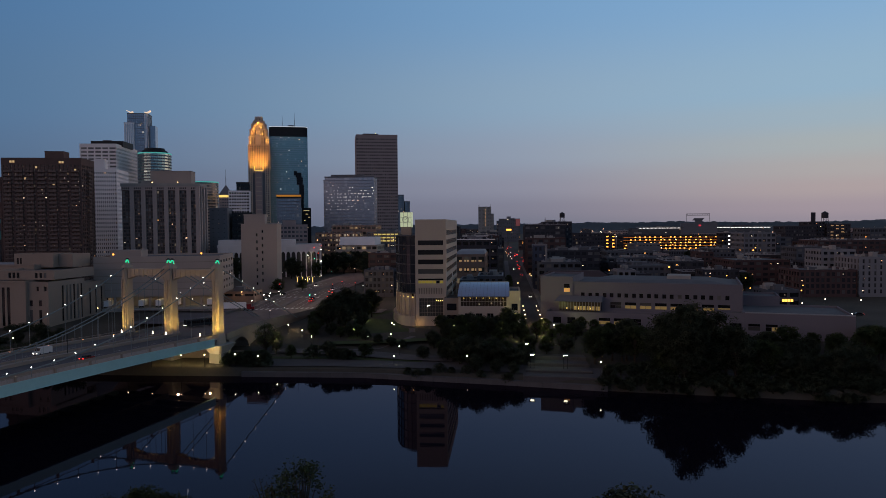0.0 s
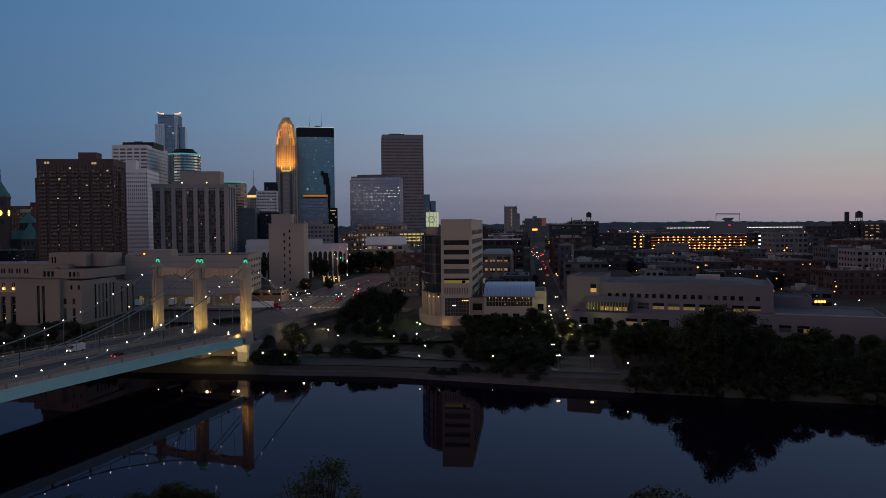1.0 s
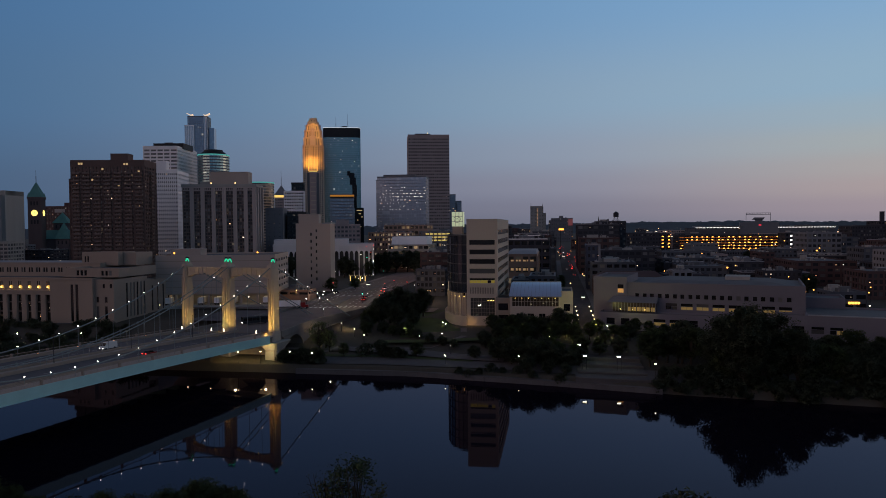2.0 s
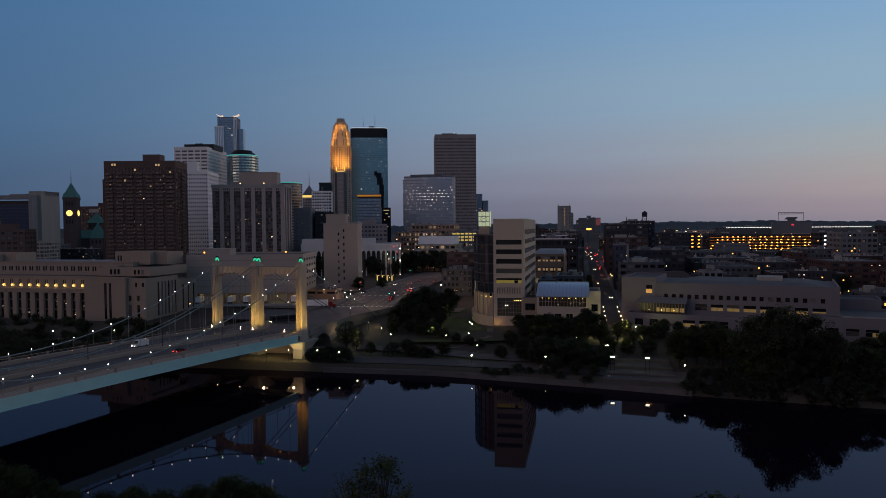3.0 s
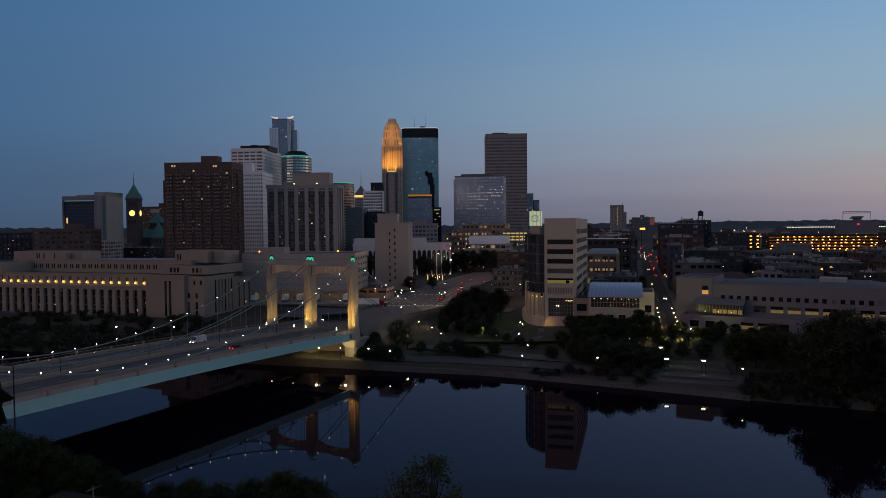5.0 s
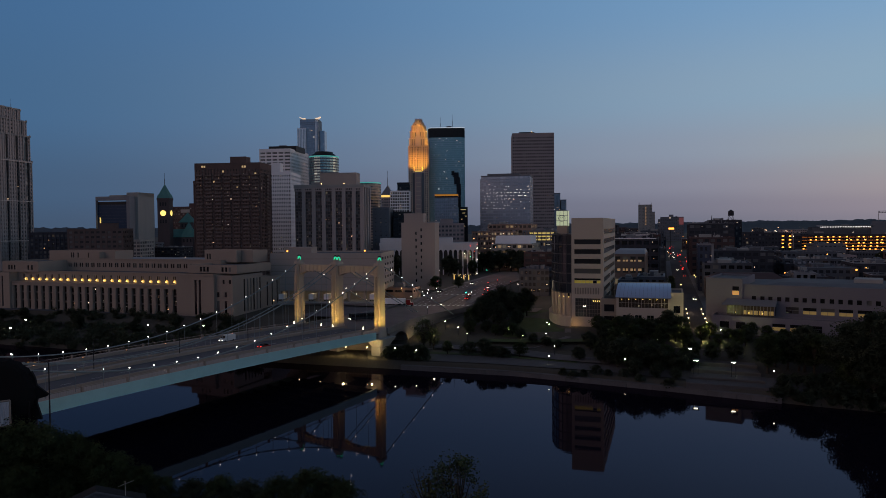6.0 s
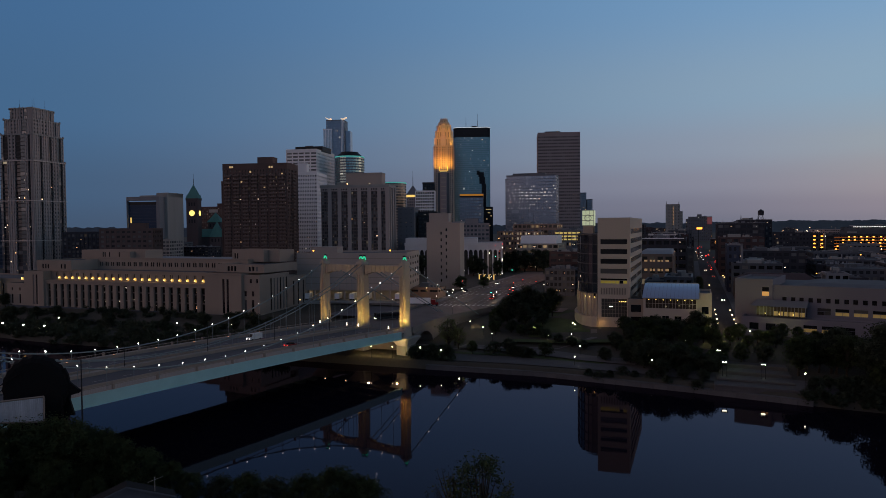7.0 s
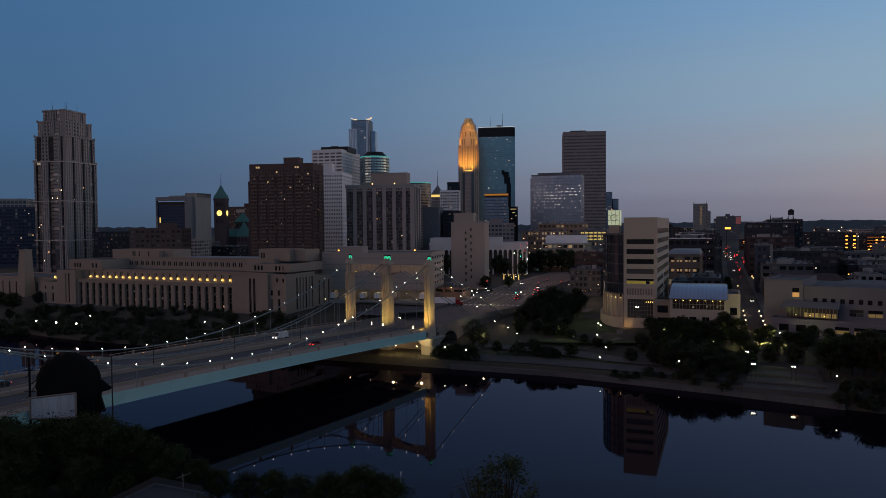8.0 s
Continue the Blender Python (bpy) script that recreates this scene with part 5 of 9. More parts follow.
def slab_building():
    """Blind beige slab, with a few slit windows in two columns."""
    w, d = 22.0, 20.0
    x, y = centre((-143, 430), w, d, 10)
    root = thing("slab_building", "plain beige concrete slab tower with two columns of slit windows", "building", (x, y, 0), 10)
    op = []
    for j in range(8):
        for u in (9.2, 12.6):
            op.append((u, u + 0.9, 16 + 4.4 * j + (2.2 if u > 10 else 0), 17.9 + 4.4 * j + (2.2 if u > 10 else 0)))
    shell(root, -w / 2, w / 2, -d / 2, d / 2, 7, 54.8, "beige", "g_dark", front=op)
    roof_box(root, -4, 2, 54.2, 13, 10, 6.4, "beige")
    part("roof_slab", MB().box(6, w / 2 + 0.6, -d / 2 - 0.4, d / 2 + 0.3, 54.3, 55.2), M["roofpale"], root)


slab_building()


def post_annex():
    """Loading building: blind upper storeys over a lit truck dock, and a side with strip windows."""
    w, d = 63.0, 40.0
    x, y = centre((-149, 355), w, d, 12)
    root = thing("post_annex", "long beige concrete building over a lit truck dock", "building", (x, y, 0), 12)
    side = []
    for j in range(5):
        side += rows(d - 1, 5, 4.4, 19.5 + 3.6 * j, 21.0 + 3.6 * j)
    shell(root, -w / 2, w / 2, -d / 2, d / 2, 17, 37.8, "beige", "g_dark", right=side, thick=0.5)
    for z in (20.5, 24, 27.5, 31, 34.5):
        part("wall_joint", MB().box(-w / 2 + 0.2, w / 2 - 0.2, -d / 2 - 0.06, -d / 2, z, z + 0.25), M["tandark"], root)
    part("soffit", MB().box(-w / 2 + 0.5, w / 2 - 0.5, -d / 2 + 0.5, d / 2 - 0.5, 16.6, 17), M["stone"], root)
    part("dock_wall", MB().box(-w / 2, w / 2, -d / 2 + 9, -d / 2 + 9.5, 7, 16.6), M["stone"], root)
    part("dock_floor", MB().box(-w / 2, w / 2, -d / 2 - 2, -d / 2 + 9, 8, 11.2), M["concrete"], root)
    for i in range(8):
        part("column", MB().box(-w / 2 + 1 + 8.6 * i, -w / 2 + 2 + 8.6 * i, -d / 2 + 0.4, -d / 2 + 1.4, 11.2, 16.6), M["beige"], root)
        if i < 7:
            part("dock_light", MB().box(-w / 2 + 3 + 8.6 * i, -w / 2 + 8 + 8.6 * i, -d / 2 + 4, -d / 2 + 4.5, 16.3, 16.55), M["dock"], root)
    dl = bpy.data.lights.new("dock_lighting", "AREA")
    dl.shape, dl.size, dl.size_y, dl.energy, dl.color = "RECTANGLE", w - 8, 2.0, 110, (1.0, 0.84, 0.56)
    o = new("dock_lighting", dl)
    r = radians(12)
    o.location, o.rotation_euler.z = (x - (-d / 2 + 4) * math.sin(r), y + (-d / 2 + 4) * math.cos(r), 16.2), r
    tagged(o, "warm strip lighting over a truck dock", "lamp")
    for i in (-22, 22):
        lamp(root, "beacon", i, -d / 2 + 1, 39.0, 0.5, "amber", "orange obstruction light")
    roof_box(root, -20, 0, 37.2, 16, 12, 3.2, "beige")
    for i in (0, 1, 2, 3, 4, 6):
        u = -w / 2 + 6 + 8.6 * i
        r = radians(12)
        px, py = u, -d / 2 - 1.2
        ob = thing("truck_trailer", "white box trailer backed up to a loading dock", "trailer", (x + px * math.cos(r) - py * math.sin(r), y + px * math.sin(r) + py * math.cos(r), 11.2), 12, "dock trailers")
        part("box", MB().box(-1.25, 1.25, 0, 7.5, 1.0, 3.9), M["white"], ob)
        for sx in (-1, 1):
            part("wheel", MB().tube([(sx * 0.9 - 0.15, 1.2, 0.5), (sx * 0.9 + 0.15, 1.2, 0.5)], 0.5, 10), M["dark"], ob)
        part("bumper", MB().box(-1.1, 1.1, -0.1, 0, 0.5, 1.0), M["dark"], ob)


post_annex()


# ---- post office ----
def post_office():
    root = thing("post_office", "long limestone post office with tall piers and lit lamps", "building", (-290, 302, 0), -2)
    # long front with deep piers
    x0, x1 = -66.3, 51.0
    n = 22
    pitch = (x1 - x0) / n
    part("plinth", MB().box(-97, 85, -2.2, 60, 2, 7.6), M["greybrick"], root)
    part("front_core", MB().box(x0, x1, 1.2, 60, 7.6, 22.2), M["g_office_po"], root)
    pier = MB().prism([(-1.35, 0), (1.35, 0), (1.35, 1.2), (-1.35, 1.2)], 7.6, 22.2)
    pier.box(-1.5, 1.5, -0.15, 1.2, 7.6, 8.4).box(-0.9, 0.9, -0.1, 0.3, 8.4, 21.6)
    me = pier.mesh("pier", M["po_stone"])
    sp = MB().box(-pitch / 2 + 1.3, pitch / 2 - 1.3, 0.9, 1.2, 0, 0.6).mesh("spandrel", M["brownrail"])
    for i in range(n + 1):
        part("pier", me, None, root, at=(x0 + pitch * i, 0, 0))
        if i < n:
            for z in (12.2, 16.8):
                part("spandrel", sp, None, root, at=(x0 + pitch * (i + 0.5), 0, z))
    part("lintel", MB().box(x0, x1, -0.1, 1.2, 20.8, 22.2), M["po_stone"], root)
    part("ledge", MB().box(x0 - 1, x1 + 1, -0.35, 4.0, 22.2, 22.9), M["po_stone"], root)
    # set-back upper wall with the lamps
    op = [(pitch * (i + 0.9) + d - 0.3, pitch * (i + 0.9) + d + 0.3, 24.6, 27.0) for i in range(n - 1) for d in (-0.55, 0.55)]
    facade(root, x0, 4.0, 0, x1 - x0, 22.9, 28.4, op, "po_stone", "g_dark", 0.5, name="upper_wall")
    part("upper_cornice", MB().box(x0, x1, 3.7, 5.0, 28.4, 28.8), M["po_stone"], root)
    part("upper_roof", MB().box(x0, x1, 4.5, 22, 27.8, 28.1), M["roof"], root)
    hood = MB()
    for i in range(8):
        a, b = math.pi * i / 8, math.pi * (i + 1) / 8
        p, q = (0.85 * math.cos(a), 1.05 * math.sin(a)), (0.85 * math.cos(b), 1.05 * math.sin(b))
        hood.quad((q[0], 0.9, q[1] - 0.1), (p[0], 0.9, p[1] - 0.1), (p[0] * 0.6, 0.9, -0.7), (q[0] * 0.6, 0.9, -0.7))
        hood.quad((p[0], 0.3, p[1] - 0.1), (q[0], 0.3, q[1] - 0.1), (q[0], 0.9, q[1] - 0.1), (p[0], 0.9, p[1] - 0.1))
    hood = hood.mesh("lamp_niche", M["po_niche"])
    ball_ = MB().ball(0, 0, 0, 0.34).mesh("wall_lamp", M["po_lamp"])
    for u in [-59.1 + 5.24 * i for i in range(21)] + [49.2]:
        lm = part("wall_lamp", ball_, None, root, "glowing yellow wall lamp", at=(u, 3.0, 24.1))
        part("lamp_niche", hood, None, lm)
    # attic behind
    pairs = [(3.0 + 4.4 * i + d, 4.0 + 4.4 * i + d, 30.2, 32.6) for i in range(26) for d in (0, 1.5)]
    facade(root, -59.5, 22, 0, 120, 28, 35.0, pairs, "po_stone", "g_dark", 0.5, name="attic_wall")
    facade(root, 60.5, 22.5, 90, 36, 28, 35.0, rows(36, 9, 1.0, 30.4, 32.6, 2), "po_stone", "g_dark", 0.5, name="attic_wall")
    part("attic_cornice", MB().box(-59.8, 60.8, 21.7, 22.6, 34.4, 35.2), M["po_stone"], root)
    part("attic_roof", MB().box(-59, 60, 22.5, 58, 34.0, 34.4), M["roofpale"], root)
    # low end block, then the corner tower of the far end
    shell(root, -97, -82, -1.0, 30, 6, 20.6, "po_stone", "g_dark", front=[(3.6, 4.9, 8.6, 14), (10, 11.3, 8.6, 14), (3.7, 4.8, 16.2, 18), (10.1, 11.2, 16.2, 18)])
    shell(root, -82, x0, -1.4, 34, 6, 28.0, "po_stone", "g_dark", front=[(7.0, 8.3, 8.6, 26), (9.6, 10.9, 8.6, 26)])
    shell(root, -77, -49, 3, 34, 28.0, 34.2, "po_stone", "g_dark", front=[(4.6 + 2.2 * k, 5.9 + 2.2 * k, 29.4, 32) for k in range(3)] + [(19.6, 20.9, 29.4, 32), (22.4, 23.7, 29.4, 32)])
    lm = part("wall_lamp", ball_, None, root, "glowing yellow wall lamp", at=(-83.6, -1.6, 23.2))
    part("lamp_niche", hood, None, lm)
    # near pavilion, stepped
    shell(root, x1, 74, -1.6, 30, 6, 29.1, "po_stone", "g_dark", front=[(11.2, 12.7, 8.4, 26), (13.8, 15.3, 8.4, 26)])
    part("string_course", MB().box(x1 - 0.2, 74.2, -1.85, -1.6, 28.0, 28.6), M["po_stone"], root)
    shell(root, 54.6, 84, 4, 34, 29.1, 33.4, "po_stone", "g_dark", front=[(6.6 + 2.1 * k, 8.0 + 2.1 * k, 29.9, 32.4) for k in range(3)] + [(20 + 2.2 * k, 21.3 + 2.2 * k, 29.9, 32.2) for k in range(3)])
    shell(root, 74, 84, 0.0, 26, 6, 28.4, "po_stone", "g_dark", front=[(0.7, 2.2, 8.4, 15.6), (5.2, 6.7, 8.4, 15.6), (0.7, 2.2, 17.4, 20), (5.2, 6.7, 17.4, 20), (4.2, 5.4, 24.2, 26.2), (8.0, 9.2, 24.2, 26.2)],
          right=[(8.8 + 2.75 * k, 10.1 + 2.75 * k, 9.4, 26.0, "g_office_po") for k in range(6)])
    shell(root, 76, 83, 26, 52, 6, 26.0, "po_stone", "g_dark", right=rows(25, 4, 1.3, 10, 23, 3))
    # rooftop blocks
    for px0, px1, py0, py1, z1, wins in ((-71.5, -20, 30, 44, 39.4, (17.2, 18.8, 22.4, 30.4, 32.0)), (46.9, 67.7, 26, 40, 40.3, (1.4, 3.0)), (67.9, 75.3, 30, 44, 40.0, ()), (-36, -28, 26, 29.9, 38.6, ())):
        shell(root, px0, px1, py0, py1, 33.5, z1, "po_stone", "g_dark", front=[(u, u + 1.0, 35.2, 38.2) for u in wins], parapet=0.5)
    lamp(root, "entrance_lamp", 88, 30, 13, 0.35, "warm_lamp")
    # lamps behind the tall windows
    seed = random.Random(14)
    lit = MB()
    for _ in range(46):
        u, z, s = x0 + pitch * (seed.randrange(n) + 0.5) + seed.uniform(-0.7, 0.7), seed.uniform(9, 20.5), seed.uniform(0.08, 0.2)
        lit.quad((u - s, 1.1, z - s), (u + s, 1.1, z - s), (u + s, 1.1, z + s), (u - s, 1.1, z + s))
    part("lit_window", lit, M["spark"], root, kind="stuff")


post_office()

# wing and chimney beyond the post office
t = thing("post_wing", "low stone wing with a square chimney beside the post office", "building", (-430, 330, 0), -2)
shell(t, -60, 22, 4, 40, 4, 20.5, "po_stone", "g_dark", front=rows(82, 11, 1.4, 9, 17, 3))
part("chimney", MB().prism([(-6, -5), (2.2, -5), (2.2, 3), (-6, 3)], 4, 24, [(-5.2, -4.2), (1.4, -4.2), (1.4, 2.2), (-5.2, 2.2)]).prism([(-5.2, -4.2), (1.4, -4.2), (1.4, 2.2), (-5.2, 2.2)], 24, 38.5, [(-4.6, -3.4), (0.8, -3.4), (0.8, 1.6), (-4.6, 1.6)]), M["po_stone"], t)
part("chimney_cap", MB().box(-4.9, 1.1, -3.7, 1.9, 38.5, 39.1), M["po_stone"], t)
shell(t, 22, 44, -2, 20, 4, 18, "po_stone", "g_dark", front=[(4, 6, 8, 14), (12, 14, 8, 10)])
for z in (16.6, 14.4, 12.2, 10.4):
    lamp(t, "wall_lamp", 8.0, 3.3, z, 0.45, "po_lamp")
lamp(t, "wall_lamp", 15.2, 3.2, 11.6, 0.7, "po_lamp")
lamp(t, "wall_lamp", 28.6, -2.8, 21.6, 0.6, "po_lamp")


# ---- bank by the river ----
def bank_tower():
    root = thing("bank_tower", "tan bank slab with deep window strips and curved glass flank", "building", (-32.4, 306, 0), 0)
    hx, dep, z0, z1 = 6.8, 72.0, 7.0, 55.2
    strip_rows = []
    for k in range(5):
        zc = 44.9 - 4.22 * k
        if k == 4:
            strip_rows.append((1.2, 12.4, zc + 0.25, zc + 1.05, "g_bank"))
            strip_rows += [(1.2 + 1.6 * j, 2.72 + 1.6 * j, zc - 1.05, zc + 0.15, "g_bank" if j == 5 else "lit_strip") for j in range(7)]
        else:
            strip_rows.append((1.2, 12.4, zc - 1.05, zc + 1.05, "g_bank"))
    vents = [(1.4 + 1.1 * i, 1.9 + 1.1 * i, 22.2, 25.0, "tandark") for i in range(10)]
    lobby = [(1.6, 12.3, 12.4, 20.4, "g_lobby")]
    facade(root, -hx, 0, 0, 2 * hx, z0, z1, strip_rows + vents + lobby, "tan", "g_bank", 0.9, frame_mat="tandark", mull=1.2, mull_for="g_lobby")
    side = []
    for k in range(8):
        zc = 49.3 - 4.22 * k
        side.append((2.5, 69, zc - 1.1, zc + 1.1, "g_bank_side"))
    facade(root, hx, 0.9, 90, dep - 1.8, z0, z1, side, "tan", "g_bank_side", 0.7)
    facade(root, hx, dep, 180, 2 * hx, z0, z1, [], "tan", "g_bank", 0.9)
    facade(root, -hx, dep - 0.9, 270, dep - 1.8, z0, z1, [], "tan", "g_bank", 0.7)
    part("roof", MB().box(-hx + 0.7, hx - 0.7, 0.9, dep - 0.9, 54.2, 54.5), M["roof"], root)
    # the dark slot between slab and glass
    slot = MB()
    for k in range(8):
        slot.quad((-8.6, 1.5, 21 + 3.4 * k), (-6.85, 0.8, 21 + 3.4 * k), (-6.85, 0.8, 23.9 + 3.4 * k), (-8.6, 1.5, 23.9 + 3.4 * k))
    part("slot_window", slot, M["g_dark"], root)
    # curved glass
    n = 18
    cx, cy, ax, ay = -6.9, 34.0, 12.6, 33.5

    def curve(f, k=0.0):
        a = math.pi * (1.5 - f)
        return (cx + (ax + k) * math.cos(a), cy + (ay + k) * math.sin(a))

    panes, floors = MB(), 6
    for i in range(n):
        for j in range(floors):
            z = 22.6 + (48 - 22.6) / floors * j
            p, q = curve(i / n), curve((i + 1) / n)
            panes.quad((*q, z), (*p, z), (*p, z + 4.2), (*q, z + 4.2))
    part("curved_glazing", panes, M["g_curtain"], root, "dark curved curtain wall")
    for j in range(floors + 1):
        z = 22.6 + (48 - 22.6) / floors * j
        m = MB()
        for i in range(n + 1):
            p, p2 = curve(i / n, 0.25), curve(i / n, -0.3)
            m.v += [(*p, z - 0.2), (*p, z + 0.25), (*p2, z + 0.25), (*p2, z - 0.2)]
            if i:
                k = 4 * i
                m.f += [(k, k - 4, k - 3, k + 1), (k - 3, k - 2, k + 2, k + 1), (k - 4, k, k + 3, k - 1)]
        part("floor_band", m, M["mullion"], root)
    for i in range(n + 1):
        p = curve(i / n, 0.12)
        part("mullion", MB().box(p[0] - 0.08, p[0] + 0.08, p[1] - 0.08, p[1] + 0.08, 22.6, 48), M["mullion"], root)
    part("curved_roof", MB().prism([curve(i / n) for i in range(n + 1)][::-1], 47.6, 48.0), M["roof"], root)
    # stone base, curving outwards, with a lit colonnade
    base = MB().prism([curve(i / n, 1.6) for i in range(n + 1)][::-1], 5, 12.5)
    part("curved_base", base, M["tan"], root)
    wall = MB().prism([curve(i / n, -1.4) for i in range(n + 1)][::-1], 12.5, 22.4)
    part("colonnade_wall", wall, M["tan"], root)
    for i in range(0, 14):
        p = curve(i / 16 + 0.01, -0.1)
        part("column", MB().tube([(*p, 12.5), (*p, 22.4)], 0.4, 10), M["stone"], root)
        if i < 7:
            q = curve(i / 16 + 0.035, -0.5)
            lamp(root, "colonnade_lamp", q[0], q[1], 20.8, 0.22, "po_lamp")
    # clock tower
    part("clock_shaft", MB().box(-19.6, -14.6, 44, 50, 5, 51.8), M["stone"], root)
    pan = part("clock_panel", MB().box(-19.9, -14.3, 43.8, 50.2, 51.8, 59.4), M["clock"], root, "glowing pale green glass clock panel")
    bars = MB()
    for i in range(4):
        bars.box(-20.0 + 1.87 * i, -19.85 + 1.87 * i, 43.68, 43.78, 51.8, 59.5).box(-20.0, -14.2, 43.68, 43.78, 51.8 + 2.5 * i, 52.0 + 2.5 * i)
    part("panel_frame", bars, M["slate"], pan)
    dial = MB()
    for i in range(24):
        a, b = 2 * math.pi * i / 24, 2 * math.pi * (i + 1) / 24
        c = lambda r, t: (-17.1 + r * math.cos(t), 43.66, 55.6 + r * math.sin(t))
        dial.quad(c(1.55, a), c(1.72, a), c(1.72, b), c(1.55, b))
        if i % 2 == 0:
            dial.quad(c(1.2, a - 0.05), c(1.5, a - 0.05), c(1.5, a + 0.05), c(1.2, a + 0.05))
    for a, r in ((0.9, 1.2), (2.6, 0.9)):
        dial.quad((-17.1 - 0.12, 43.64, 55.6), (-17.1 + 0.12, 43.64, 55.6), (-17.1 + r * math.cos(a) + 0.1, 43.64, 55.6 + r * math.sin(a)), (-17.1 + r * math.cos(a) - 0.1, 43.64, 55.6 + r * math.sin(a)))
    part("clock_dial", dial, M["slate"], pan)
    # lobby lamps behind the tall window
    lamp(root, "lobby_lamp", -1.6, 0.25, 17.0, 0.15, "white_lamp")
    lamp(root, "lobby_lamp", -0.8, 0.25, 17.0, 0.15, "white_lamp")
    for u in (2.5, 3.4, 4.2, 5.0):
        lamp(root, "lobby_lamp", u, 0.25, 19.3, 0.18, "po_lamp")


bank_tower()


def bank_wing():
    """Low front wing under a curved metal roof."""
    root = thing("bank_wing", "low tan bank wing with a curved blue-grey metal roof", "building", (-9, 299, 0), 0)
    hx = 10.8
    facade(root, -hx, 0, 0, 2 * hx, 6, 22.0, [(1.0, 2 * hx - 1.0, 17.7, 21.6, "g_wing"), (2.8, 5.4, 10.6, 14.6), (7.6, 10.2, 10.6, 14.6), (12.4, 15.0, 10.6, 14.6)], "tan", "g_dark", 0.8, mull=1.3, frame_mat="tan")
    facade(root, hx, 0.8, 90, 24, 6, 22.0, [], "tan", "g_dark", 0.6)
    facade(root, -hx, 24.8, 270, 24, 6, 22.0, [], "tan", "g_dark", 0.6)
    m, n = MB(), 10
    prof = [(-1.0 + 21 * i / n, 22.0 + 4.4 * math.sin(math.pi / 2 * i / n) ** 0.9) for i in range(n + 1)]
    seams = 14
    for k in range(seams):
        a, b = -hx - 0.3 + (2 * hx + 0.6) * k / seams, -hx - 0.3 + (2 * hx + 0.6) * (k + 1) / seams - 0.06
        for (y0, z0), (y1, z1) in zip(prof, prof[1:]):
            m.quad((a, y0, z0), (b, y0, z0), (b, y1, z1), (a, y1, z1))
    part("metal_roof", m, M["metalroof"], root, "curved standing seam metal roof")
    u = MB()
    for (y0, z0), (y1, z1) in zip(prof, prof[1:]):
        u.quad((-hx, y1, z1 - 0.15), (hx, y1, z1 - 0.15), (hx, y0, z0 - 0.15), (-hx, y0, z0 - 0.15))
    part("roof_lining", u, M["slate"], root)
    part("back_wall", MB().box(-hx, hx, 20, 24.8, 6, 26.4), M["tan"], root)
    seed = random.Random(5)
    for i in range(16):
        if seed.random() < 0.5:
            u = -9.6 + 1.3 * i
            part("lit_pane", MB().box(u - 0.32, u + 0.32, 0.40, 0.42, 18.2 + 0.5 * (i % 3), 18.2 + 0.5 * (i % 3) + seed.uniform(0.4, 0.8)), M["g_lit"], root)
    for i in range(7):
        lamp(root, "ceiling_lamp", -8.5 + 2.8 * i, 0.2, 21.2, 0.15, "po_lamp")
    # link to the tower, and the plain block at the other end
    shell(root, -17.2, -hx, 3, 16, 6, 21.0, "tandark", "g_dark", front=[(1.2, 5.4, 15.5, 18.5), (1.2, 5.4, 10, 13.5)])
    shell(root, hx, hx + 5.0, 3, 24, 6, 24.0, "tan", "g_dark", front=[(1.2, 3.8, 15.5, 18.5)])
    lamp(root, "entrance_lamp", -13.6, 2.2, 9.8, 0.35, "warm_lamp")
    lamp(root, "entrance_lamp", -13.0, 2.2, 11.0, 0.25, "warm_lamp")


bank_wing()


